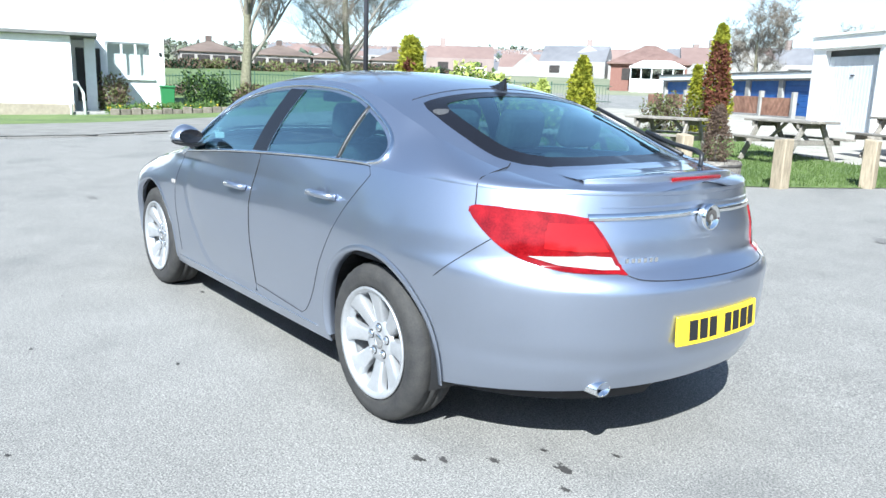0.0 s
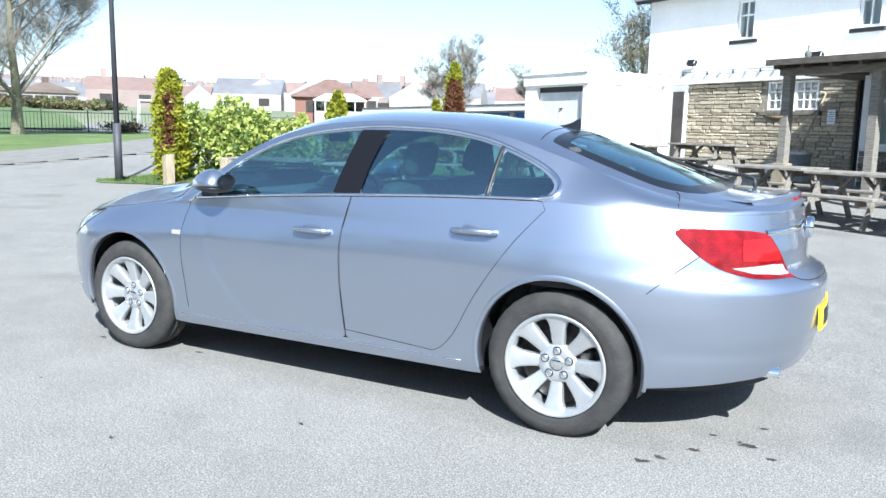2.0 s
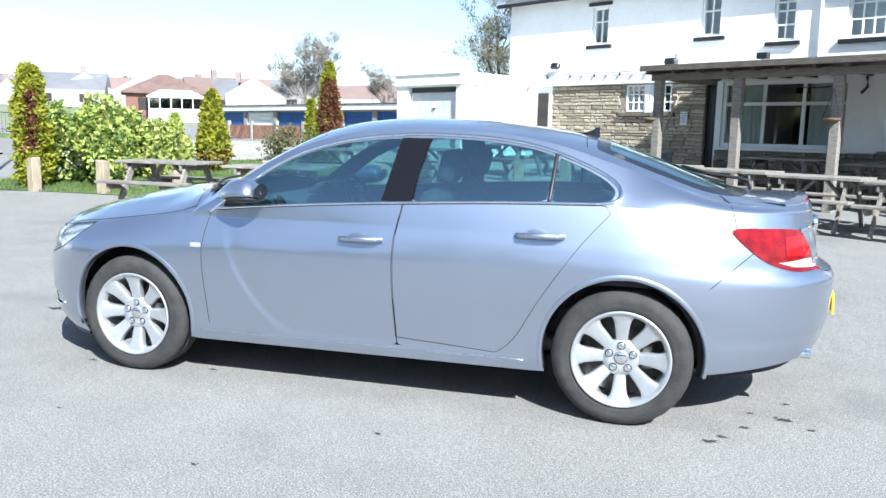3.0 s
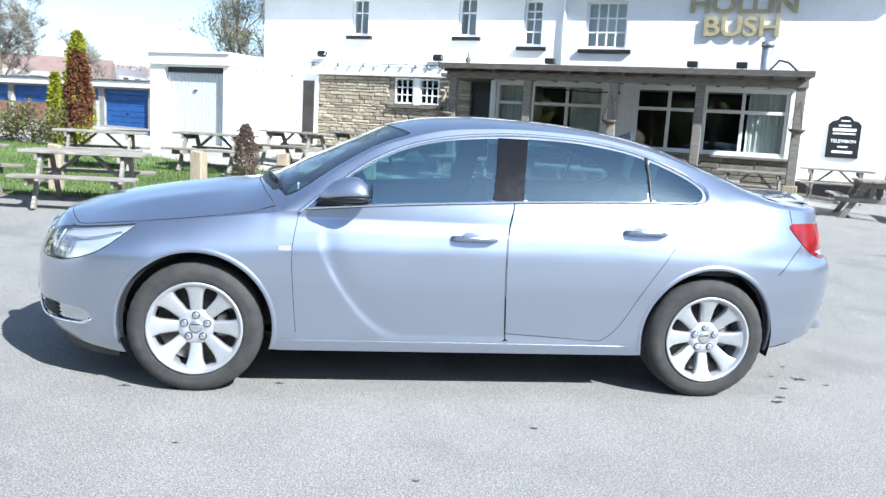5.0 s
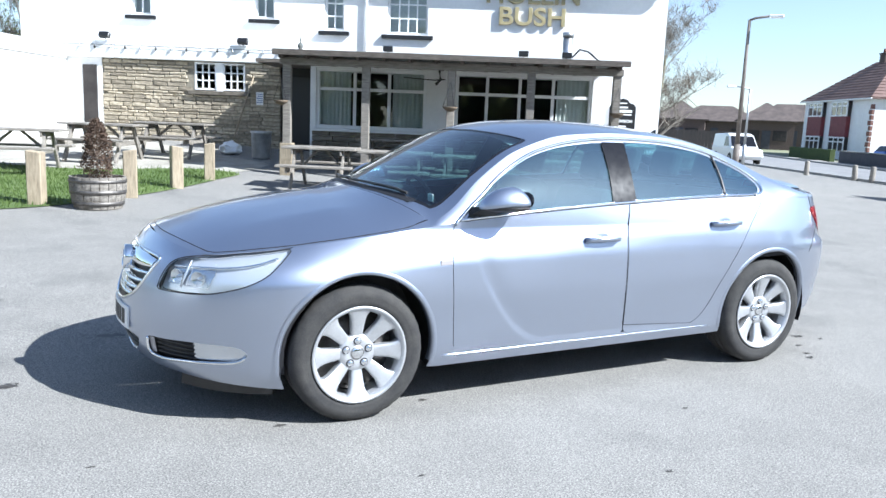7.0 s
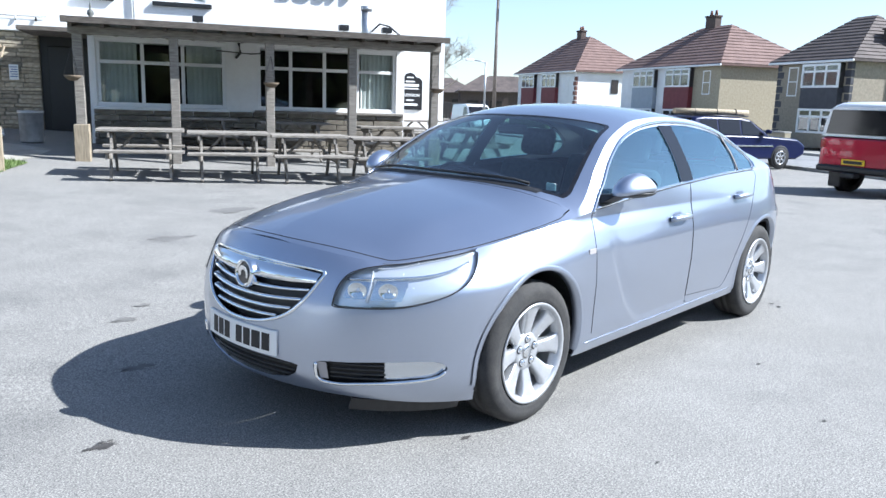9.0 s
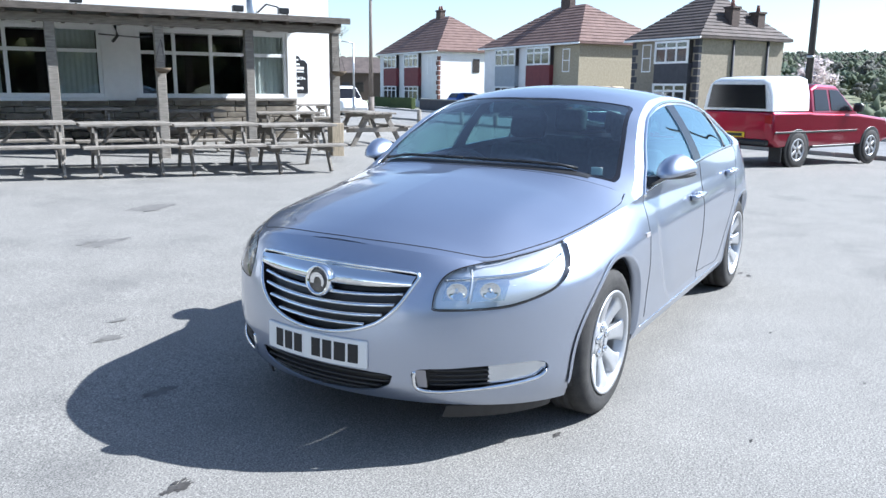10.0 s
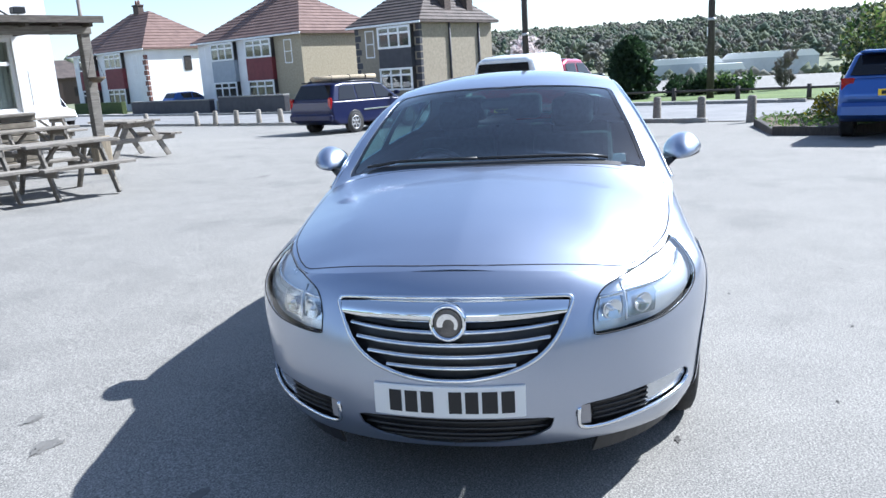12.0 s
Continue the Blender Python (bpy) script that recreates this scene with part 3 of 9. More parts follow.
    # bumper lip and sill, the dark parts under the body
    bm = bmesh.new()
    box(-0.98, 0.98, -0.74, 0.74, 0.215, 0.30, 0.02, bm)
    box(-1.9, 1.95, -0.60, 0.60, 0.21, 0.32, 0.03, bm)
    part("underbody", bm, BLACK, car, "black underbody")
    for s in (1, -1):
        bm = bmesh.new()
        ring = [shell(u_x(x, 0.2), 0.2) for x in np.linspace(1.76, 2.12, 10)]
        rows = [(bm.verts.new((p.x, s * (p.y - 0.03), 0.205)), bm.verts.new((p.x, s * (p.y - 0.05), 0.15))) for p in ring]
        for p, q in zip(rows, rows[1:]):
            bm.faces.new((p[0], q[0], q[1], p[1]))
        thicker(part("air_deflector", bm, BLACK, car, "black plastic air deflector"), 0.01, 0)

    # cabin sides with the window openings
    window_front = spline([(0.80, 0.972), (0.70, 1.065), (0.55, 1.175), (0.36, 1.272), (0.15, 1.33), (-0.08, 1.358), (-0.175, 1.362)], 6) + spline([(-0.18, 1.355), (-0.158, 1.2), (-0.135, 1.045)], 4) + [(x, rim_z(x) + 0.014) for x in np.linspace(-0.12, 0.78, 12)]
    window_rear = spline([(-0.33, 1.37), (-0.60, 1.362), (-0.85, 1.33), (-0.985, 1.296)], 6) + spline([(-0.99, 1.288), (-0.985, 1.17), (-0.975, 1.085)], 4) + [(x, rim_z(x) + 0.014) for x in np.linspace(-0.95, -0.30, 10)] + spline([(-0.285, 1.06), (-0.30, 1.2), (-0.325, 1.35)], 4)
    window_quarter = spline([(-1.01, 1.288), (-1.15, 1.234), (-1.25, 1.182), (-1.298, 1.135), (-1.285, 1.094)], 6) + [(x, rim_z(x) + 0.014) for x in np.linspace(-1.24, -1.0, 6)] + spline([(-0.998, 1.085), (-1.0, 1.17), (-1.01, 1.28)], 4)
    xs = np.concatenate((np.linspace(-2.30, -1.36, 26), np.linspace(-1.34, 0.985, 110)))
    fs = np.sin(np.linspace(0, math.pi / 2, 26))
    A = np.array([[x for _ in fs] for x in xs])
    B = np.array([[rim_z(x) + (max(rail_z(x), rim_z(x) + 0.004) - rim_z(x)) * f for f in fs] for x in xs])
    bm = carve(A, B, cab, holes=[window_front, window_rear, window_quarter])
    thicker(part("side_frame", both(outward(bm)), PAINT, car), 0.006)

    # windows: glass, dark pillar covers, bright trim
    def mirrored(name, make, material, label="", d=None):
        for side in (0, 1):
            bm = make()
            if side:
                mirror_y(bm)
            ob = part(name, bm, material, car, label)
            if d:
                thicker(ob, d)
    mirrored("front_side_window", lambda: sheet(cab, window_front, 34, -0.003), CAR_GLASS, "tinted side window")
    mirrored("rear_side_window", lambda: sheet(cab, window_rear, 30, -0.003), CAR_GLASS, "tinted side window")
    mirrored("quarter_window", lambda: sheet(cab, window_quarter, 20, -0.003), CAR_GLASS, "tinted quarter window")
    cover = spline([(-0.170, 1.366), (-0.150, 1.2), (-0.127, 1.045)], 4) + spline([(-0.292, 1.05), (-0.308, 1.2), (-0.338, 1.366)], 4)
    mirrored("door_pillar_cover", lambda: sheet(cab, cover, 24, 0.003), PILLAR_BLACK, "gloss black door pillar cover")
    arc = spline([(0.865, 0.945), (0.76, 1.03), (0.70, 1.073), (0.55, 1.185), (0.36, 1.283), (0.15, 1.342), (-0.08, 1.374), (-0.33, 1.386), (-0.65, 1.374), (-0.85, 1.346), (-1.0, 1.308), (-1.19, 1.234), (-1.29, 1.176), (-1.325, 1.13), (-1.31, 1.09), (-1.25, 1.078)], 6)
    belt = [(x, rim_z(x) + 0.006) for x in np.linspace(-1.25, 0.83, 50)]
    mirrored("window_trim", lambda: seam(cab, arc, 0.0105, 0.003), CHROME, "chrome window trim")
    mirrored("waist_trim", lambda: seam(cab, belt, 0.008, 0.003), CHROME, "chrome waist trim")
    mirrored("quarter_bar", lambda: seam(cab, spline([(-1.0, 1.304), (-0.995, 1.17), (-0.988, 1.075)], 5), 0.011, -0.002), BLACK)

    # roof, bonnet and boot lid
    screen = [(x, y) for x, y in spline([(1.095, 0.0), (1.085, 0.25), (1.035, 0.48), (0.965, 0.68), (0.945, 0.735)], 5)] + spline([(0.90, 0.742), (0.70, 0.69), (0.48, 0.63), (0.325, 0.603)], 5) + spline([(0.295, 0.58), (0.385, 0.3), (0.415, 0.0)], 5)
    screen = screen + [(x, -y) for x, y in screen[::-1]]
    back = spline([(-1.165, 0.0), (-1.167, 0.25), (-1.175, 0.45), (-1.19, 0.52)], 5) + spline([(-1.25, 0.545), (-1.45, 0.56), (-1.7, 0.555), (-1.83, 0.505)], 5) + spline([(-1.90, 0.43), (-1.95, 0.25), (-1.965, 0.0)], 5)
    back = back + [(x, -y) for x, y in back[::-1]]
    bonnet = [(2.168 - 0.155 * (y / 0.58) ** 2.2, y) for y in np.linspace(0, 0.58, 14)] + spline([(1.985, 0.61), (1.88, 0.675), (1.68, 0.755), (1.4, 0.80), (1.1, 0.82)], 5) + spline([(0.99, 0.80), (1.06, 0.6), (1.12, 0.3), (1.14, 0.0)], 5)
    bonnet = bonnet + [(x, -y) for x, y in bonnet[::-1]]
    xs = np.concatenate((2.19 - 0.30 * (1 - np.cos(np.linspace(0.05, math.pi / 2, 22))), np.linspace(1.88, -2.30, 170)))
    fs = np.linspace(-1, 1, 72)
    A = np.array([[x for _ in fs] for x in xs])
    B = np.array([[f * top_edge(x)[0] for f in fs] for x in xs])
    bm = carve(A, B, top, holes=[screen, back, bonnet])
    thicker(part("roof", outward(bm), PAINT, car), 0.006)
    bm = sheet(top, [(2.16 - (2.16 - x) * 0.997, y * 0.995) for x, y in bonnet], 80, 0.001)
    part("bonnet", bm, PAINT, car)
    part("windscreen", sheet(top, screen, 60, -0.004), SCREEN_GLASS, car, "tinted windscreen")
    part("rear_window", sheet(top, back, 60, -0.004), CAR_GLASS, car, "tinted rear window")
    def frit(name, outer, k, mid, material):
        bm = bmesh.new()
        f = off(top, -0.002)
        ring = []
        for x, y in outer:
            ring.append((bm.verts.new(f(x, y)), bm.verts.new(f(mid + (x - mid) * k[0], y * k[1]))))
        for (a, b), (c, d) in zip(ring, ring[1:] + ring[:1]):
            try:
                bm.faces.new((a, c, d, b)).smooth = True
            except ValueError:
                pass
        return part(name, bm, material, car, "black ceramic glass border")
    frit("rear_window_border", back, (0.80, 0.84), -1.50, PILLAR_BLACK)
    frit("windscreen_border", screen, (0.955, 0.965), 0.70, GLOSS_BLACK)

    # doors
    for name, outline in (("front_door", front_door), ("rear_door", rear_door)):
        p = np.array(xz(outline))
        mid = p.mean(0)
        for side in (0, 1):
            bm = sheet(shell, p, 110 if name == "front_door" else 70, 0.0)
            if side:
                mirror_y(bm)
            door = thicker(part(name, bm, PAINT, car), 0.006)
            line = [off(shell, 0.0004)(u, z) for u, z in p[:-1] if z > 0.31]
            edge = tube([Vector((q.x, -q.y, q.z)) if side else q for q in line], 0.0016, 5)
            part("door_joint", edge, SEAM, door)
            hx = -0.03 if name == "front_door" else -0.955
            hz = 0.85 if name == "front_door" else 0.915
            s = -1 if side else 1
            y = shell(u_x(hx, hz), hz).y
            handle = tube([(hx + 0.11, s * (y + 0.004), hz - 0.004), (hx + 0.09, s * (y + 0.030), hz), (hx, s * (y + 0.040), hz + 0.003), (hx - 0.09, s * (y + 0.034), hz + 0.002), (hx - 0.115, s * (y + 0.004), hz - 0.002)], 0.015, 10)
            part("door_handle", handle, PAINT, door)
            cup = lathe([(0.002, 0.004), (0.03, 0.003), (0.042, 0.0)], 20)
            cup.transform(Matrix.Translation((hx + 0.01, s * (y + 0.001), hz)) @ Matrix.Diagonal((1.35, 1, 0.85, 1)))
            part("handle_recess", cup, PAINT, door)
            strip = tube([(hx + 0.07, s * (y + 0.047), hz + 0.006), (hx - 0.09, s * (y + 0.045), hz + 0.006)], 0.004, 6)
            part("handle_trim", strip, CHROME, door, "chrome handle strip")
    # an inner shell that closes the gaps between the panels
    us2 = np.linspace(0.03, 0.97, 120)
    A = np.array([[u for _ in range(10)] for u in us2])
    B = np.array([[0.26 + (rim_of(u) - 0.03 - 0.26) * v for v in np.linspace(0, 1, 10)] for u in us2])
    bm = carve(A, B, lambda u, z: Vector((shell(u, z).x * 0.985, shell(u, z).y - 0.022, z)), holes=arches + [lamp, fog, half_grille, half_lower])
    part("inner_shell", both(outward(bm)), SEAM, car, "dark inner shell")
    sill = [(x, 0.285) for x in np.linspace(-0.90, 0.93, 40)]
    mirrored("sill_trim", lambda: seam(shell, xz(sill), 0.003, 0.0005), CHROME, "bright sill strip")

    # wheel arch lips and liners
    for cx in (AXLE, -AXLE):
        for s in (1, -1):
            bm = bmesh.new()
            ring = []
            for k in range(49):
                a = math.pi * (-0.07 + 1.14 * k / 48)
                x, z = cx + ARCH * math.cos(a), HUB + 0.012 + ARCH * math.sin(a)
                y = shell(u_x(x, z), z).y
                ring.append([bm.verts.new((cx + r * math.cos(a), s * (y + d), HUB + 0.012 + r * math.sin(a))) for r, d in ((ARCH + 0.022, 0.0005), (ARCH + 0.010, 0.006), (ARCH - 0.002, 0.004), (ARCH - 0.002, -0.05))])
            for p, q in zip(ring, ring[1:]):
                for i in range(3):
                    bm.faces.new((p[i], p[i + 1], q[i + 1], q[i])).smooth = True
            part("arch_lip", bm, PAINT, car)
            bm = bmesh.new()
            ring = []
            for k in range(33):
                a = math.pi * (-0.09 + 1.18 * k / 32)
                ring.append([bm.verts.new((cx + r * math.cos(a), s * y, HUB + 0.012 + r * math.sin(a))) for r, y in ((ARCH + 0.001, 0.87), (ARCH + 0.02, 0.60), (0.02, 0.60))])
            for p, q in zip(ring, ring[1:]):
                for i in range(2):
                    bm.faces.new((p[i], p[i + 1], q[i + 1], q[i]))
            part("arch_liner", bm, BLACK, car, "black wheel arch liner")

    # wheels
    def wheel(x, s):
        hub = new("wheel")
        hub.parent = car
        hub.matrix_basis = Matrix.Translation((x, s * 0.79, HUB)) @ (Matrix.Rotation(math.pi, 4, "Z") if s < 0 else Matrix.Identity(4))
        R = HUB + 0.003
        bm = lathe([(0.234, -0.095), (0.242, -0.108), (0.27, -0.116), (R - 0.035, -0.112), (R - 0.010, -0.098), (R, -0.075), (R, -0.03), (R - 0.006, -0.028), (R - 0.006, -0.022), (R, -0.02), (R, 0.02), (R - 0.006, 0.022), (R - 0.006, 0.028), (R, 0.03), (R, 0.075), (R - 0.010, 0.098), (R - 0.035, 0.112), (0.285, 0.1165), (0.28, 0.1155), (0.262, 0.115), (0.245, 0.112), (0.234, 0.098)], 72)
        bm.transform(Matrix.Diagonal((1, 0.94, 1, 1)))
        for v in bm.verts:
            a = math.atan2(v.co.z, v.co.x)
            if math.hypot(v.co.x, v.co.z) > R - 0.012 and abs(v.co.y) > 0.07 and round(a / math.tau * 72) % 2:
                v.co.x *= 0.992
                v.co.z *= 0.992
            if v.co.z < -R + 0.012 and abs(v.co.y) < 0.11:
                v.co.z = max(v.co.z, -HUB)
        part("tyre", bm, RUBBER, hub, "black rubber tyre")
        bm = lathe([(k * 1.095, h) for k, h in ((0.20, -0.09), (0.205, 0.02), (0.196, 0.06), (0.200, 0.088), (0.212, 0.096), (0.219, 0.106), (0.217, 0.113), (0.208, 0.110), (0.200, 0.100), (0.194, 0.084), (0.190, 0.06))], 64)
        rim = part("rim", bm, ALLOY, hub, "silver eight spoke alloy rim")
        spoke = bmesh.new()
        prof = [(0.045, 0.020, 0.060), (0.075, 0.026, 0.064), (0.105, 0.0295, 0.070), (0.14, 0.033, 0.078), (0.17, 0.037, 0.085), (0.192, 0.044, 0.091), (0.206, 0.055, 0.094), (0.217, 0.07, 0.097)]
        rows = []
        for r, w, h in prof:
            rows.append([spoke.verts.new((c * w, h - dh, r)) for c, dh in ((-0.96, 0.04), (-1, 0.008), (-0.9, 0.002), (-0.6, 0.0), (0.6, 0.0), (0.9, 0.002), (1, 0.008), (0.96, 0.04))])
        for p, q in zip(rows, rows[1:]):
            for i in range(7):
                spoke.faces.new((p[i], p[i + 1], q[i + 1], q[i])).smooth = True
        first = part("spoke", spoke, ALLOY, hub)
        for k in range(1, 8):
            alike("spoke", first, hub, Matrix.Rotation(k * math.tau / 8, 4, "Y"))
        bm = lathe([(0.001, 0.070), (0.032, 0.070), (0.035, 0.064), (0.039, 0.066), (0.06, 0.066), (0.088, 0.066), (0.094, 0.050)], 40)
        part("hub_cap", bm, ALLOY, hub)
        bm = lathe([(0.001, 0.073), (0.024, 0.073), (0.028, 0.070)], 24)
        cap = part("hub_emblem", bm, CHROME, hub, "round chrome hub emblem")
        ring = lathe([(0.029, 0.0695), (0.031, 0.0712), (0.033, 0.0695)], 28)
        part("emblem_ring", ring, STEEL, cap)
        bolt = lathe([(0.001, 0.078), (0.012, 0.078), (0.0155, 0.073), (0.0155, 0.066)], 14)
        well = lathe([(0.0155, 0.0672), (0.0195, 0.0672), (0.0205, 0.0662)], 16)
        bolt.transform(Matrix.Translation((0, 0, 0.060)))
        well.transform(Matrix.Translation((0, 0, 0.060)))
        dark = part("bolt_well", well, SEAM, hub)
        for k in range(1, 5):
            alike("bolt_well", dark, hub, Matrix.Rotation(k * math.tau / 5, 4, "Y"))
        nut = part("wheel_bolt", bolt, CHROME, hub)
        for k in range(1, 5):
            alike("wheel_bolt", nut, hub, Matrix.Rotation(k * math.tau / 5, 4, "Y"))
        part("brake_disc", lathe([(0.001, 0.02), (0.07, 0.02), (0.075, 0.0), (0.15, 0.0), (0.15, -0.02), (0.21, -0.03)], 40), STEEL, hub, "grey steel brake disc")
        part("brake_caliper", box(-0.155, -0.09, -0.04, 0.035, -0.06, 0.07, 0.012), STEEL, hub)
    for x in (AXLE, -AXLE):
        for s in (1, -1):
            wheel(x, s)

    # head lamps
    for side in (0, 1):
        def flip(bm):
            return mirror_y(bm) if side else bm
        mid_u, mid_h = np.mean(lamp, axis=0)
        wide = [(mid_u + (u - mid_u) * 1.02, mid_h + (z - mid_h) * 1.02) for u, z in lamp]
        bm = flip(sheet(shell, wide, 60, 0.0012))
        unit = part("headlight", bm, LENS, car, "clear headlight with chrome reflectors")
        part("lamp_housing", flip(sheet(lambda u, z: shell(u, z) - Vector((0.032, 0.016, 0)), wide, 40, 0.0)), REFLECTOR, unit)
        part("lamp_rim", flip(tube([shell(u, z) for u, z in lamp], 0.0028, 6, closed=True)), SEAM, unit)
        def behind(d):
            return lambda u, z: shell(u, z) - Vector((d, d * 0.45, 0))
        for y0, y1, z0, z1 in ((0.505, 0.585, 0.658, 0.728), (0.602, 0.70, 0.655, 0.735)):
            rect = [(u_front(y, z), z) for y, z in ((y0, z0), (y1, z0), (y1 + 0.01, z1), (y0 + 0.005, z1))]
            bowl = part("lamp_bowl", flip(sheet(behind(0.026), rect, 12)), BOWL, unit, "chrome lamp bowl")
            yc, zc = (y0 + y1) / 2 + 0.004, (z0 + z1) / 2
            at, turn = behind(0.018)(u_front(yc, zc), zc), math.atan2(yc * 0.8, 0.62)
            dish = lathe([(0.001, -0.016), (0.016, -0.012), (0.028, -0.003), (0.033, 0.003), (0.035, 0.001)], 24)
            dish.transform(Matrix.Translation(at) @ Matrix.Rotation(turn - math.pi / 2, 4, "Z") @ Matrix.Diagonal((1.15, 0.5, 1, 1)))
            part("lamp_reflector", flip(dish), CHROME, bowl)
            bulb = lathe([(0.001, 0.004), (0.006, 0.002), (0.008, -0.006), (0.008, -0.02)], 12)
            bulb.transform(Matrix.Translation(at) @ Matrix.Rotation(turn - math.pi / 2, 4, "Z"))
            part("bulb", flip(bulb), REFLECTOR, bowl)
        part("lamp_divider", flip(tube([behind(0.015)(u_front(0.593, z), z) for z in np.linspace(0.65, 0.77, 5)], 0.005, 5)), REFLECTOR, unit)
        bar = [(u_front(0.50, 0.735), 0.735), (u_front(0.6, 0.742), 0.742), (u_x(1.98, 0.75), 0.75), (u_x(1.86, 0.77), 0.77), (u_x(1.76, 0.80), 0.80)]
        part("lamp_bar", flip(tube([shell(u, z) - Vector((0.02, 0.008, 0)) for u, z in spline(bar, 5)], 0.006, 6)), CHROME, unit)
        # tail lamps
        mid_u, mid_h = np.mean(tail_lamp, axis=0)
        grown = [(mid_u + (u - mid_u) * 1.02, mid_h + (z - mid_h) * 1.03) for u, z in tail_lamp]
        bm = flip(sheet(shell, grown, 44, 0.004))
        unit = thicker(part("tail_light", bm, RED_LENS, car, "red and clear tail light"), 0.012)
        rev = [(u_x(x, z), z) for x, z in ((-2.06, 0.818), (-2.14, 0.792))] + [(u_rear(y, z), z) for y, z in ((0.50, 0.776), (0.437, 0.776), (0.455, 0.822), (0.52, 0.826))]
        part("reversing_lens", flip(sheet(shell, rev, 20, 0.0065)), CLEAR_LENS, unit, "clear reversing lens")
        brk = [(u_x(x, z), z) for x, z in ((-2.09, 0.935), (-2.10, 0.846), )] + [(u_rear(y, z), z) for y, z in ((0.52, 0.840), (0.463, 0.842), (0.505, 0.935))]
        part("brake_lens", flip(sheet(shell, brk, 20, 0.0065)), RED_BRIGHT, unit, "bright red brake lens")
        # fog lamps
        bm = flip(sheet(lambda u, z: shell(u, z) - Vector((0.03, 0.012, 0)), fog, 24, 0.0))
        unit = part("fog_lamp", bm, BLACK, car, "black fog lamp recess with bright edge")
        low_edge = spline([(u_front(0.425, 0.385), 0.385), (u_front(0.428, 0.31), 0.31), (u_front(0.5, 0.296), 0.296), (u_front(0.60, 0.305), 0.305), (u_x(1.95, 0.325), 0.325), (u_x(1.895, 0.352), 0.352)], 5)
        part("fog_trim", flip(tube([shell(u, z) for u, z in low_edge], 0.008, 6)), CHROME, unit, "chrome fog lamp edge")
        part("fog_fillet", flip(sheet(lambda u, z: shell(u, z) - Vector((0.01, 0, 0)), [(u_front(0.425, 0.385), 0.385), (u_front(0.428, 0.312), 0.312), (u_front(0.462, 0.312), 0.312), (u_front(0.462, 0.386), 0.386)], 8)), CLEAR_LENS, unit)
        lens = [(u_front(0.665, 0.40), 0.40)] + [(u_x(x, z), z) for x, z in ((1.955, 0.402), (1.905, 0.383), (1.898, 0.357), (1.95, 0.331))] + [(u_front(0.665, 0.325), 0.325)]
        part("fog_lens", flip(sheet(lambda u, z: shell(u, z) - Vector((0.014, 0.006, 0)), lens, 14)), BOWL, unit, "clear fog lamp lens")
        for z in (0.325, 0.345, 0.365, 0.385):
            part("fog_louvre", flip(tube([shell(u_front(y, z), z) - Vector((0.018, 0, 0)) for y in np.linspace(0.47, 0.66, 6)], 0.005, 5)), BLACK, unit)

    # grille
    full = [(y, z) for y, z in ((0.405, 0.752), (0.36, 0.762), (0.2, 0.768), (0.0, 0.770), (-0.2, 0.768), (-0.36, 0.762), (-0.405, 0.752), (-0.395, 0.715), (-0.35, 0.63), (-0.28, 0.567), (-0.18, 0.528), (-0.08, 0.511), (0.0, 0.508), (0.08, 0.511), (0.18, 0.528), (0.28, 0.567), (0.35, 0.63), (0.395, 0.715))]
    def nose_at(y, z, d=0.0):
        p = shell(u_front(abs(y), z), z)
        return Vector((p.x - d, p.y if y >= 0 else -p.y, z))
    p = np.array(full)
    Y, Z = np.meshgrid(np.linspace(-0.41, 0.41, 40), np.linspace(0.505, 0.772, 20), indexing="ij")
    bm = carve(Y, Z, lambda y, z: nose_at(y, z, 0.045), keep=p)
    unit = part("grille", bm, BLACK, car, "black radiator grille with chrome bars")
    part("grille_surround", tube([nose_at(y, z, 0.0) for y, z in spline(full, 4, True)], 0.0085, 6, closed=True), CHROME, unit, "chrome surround")
    upper = [(0.398, 0.748), (0.2, 0.760), (0.0, 0.762), (-0.2, 0.760), (-0.398, 0.748), (-0.39, 0.712), (-0.2, 0.698), (0.0, 0.694), (0.2, 0.698), (0.39, 0.712)]
    Y, Z = np.meshgrid(np.linspace(-0.41, 0.41, 90), np.linspace(0.69, 0.766, 24), indexing="ij")
    bm = carve(Y, Z, lambda y, z: nose_at(y, z, 0.008 - 0.02 * (1 - ((z - 0.728) / 0.034) ** 2)), keep=np.array([tuple(q) for q in spline(upper[:5], 6) + spline(upper[5:], 6)]))
    part("grille_bar", bm, CHROME, unit, "broad chrome bar")
    for z, w in ((0.662, 0.360), (0.622, 0.335), (0.583, 0.292), (0.546, 0.222)):
        bm = bmesh.new()
        rows = []
        for y in np.linspace(-w, w, 25):
            zz = z + 0.022 * (y / 0.4) ** 2
            rows.append([bm.verts.new(nose_at(y, zz + h, d)) for h, d in ((-0.007, 0.035), (-0.006, 0.010), (0.0, 0.006), (0.006, 0.014), (0.006, 0.035))])
        for a, b in zip(rows, rows[1:]):
            for i in range(4):
                bm.faces.new((a[i], a[i + 1], b[i + 1], b[i])).smooth = True
        part("grille_slat", bm, CHROME, unit)
    badge = lathe([(0.001, 0.012), (0.050, 0.010), (0.052, 0.018), (0.060, 0.018), (0.064, 0.006), (0.064, -0.02)], 40)
    badge.transform(Matrix.Translation(nose_at(0, 0.70, -0.012)) @ Matrix.Rotation(-math.pi / 2, 4, "Z") @ Matrix.Rotation(0.12, 4, "X"))
    em = part("front_emblem", badge, CHROME, car, "round chrome emblem")
    fill = lathe([(0.001, 0.0135), (0.047, 0.0115)], 32)
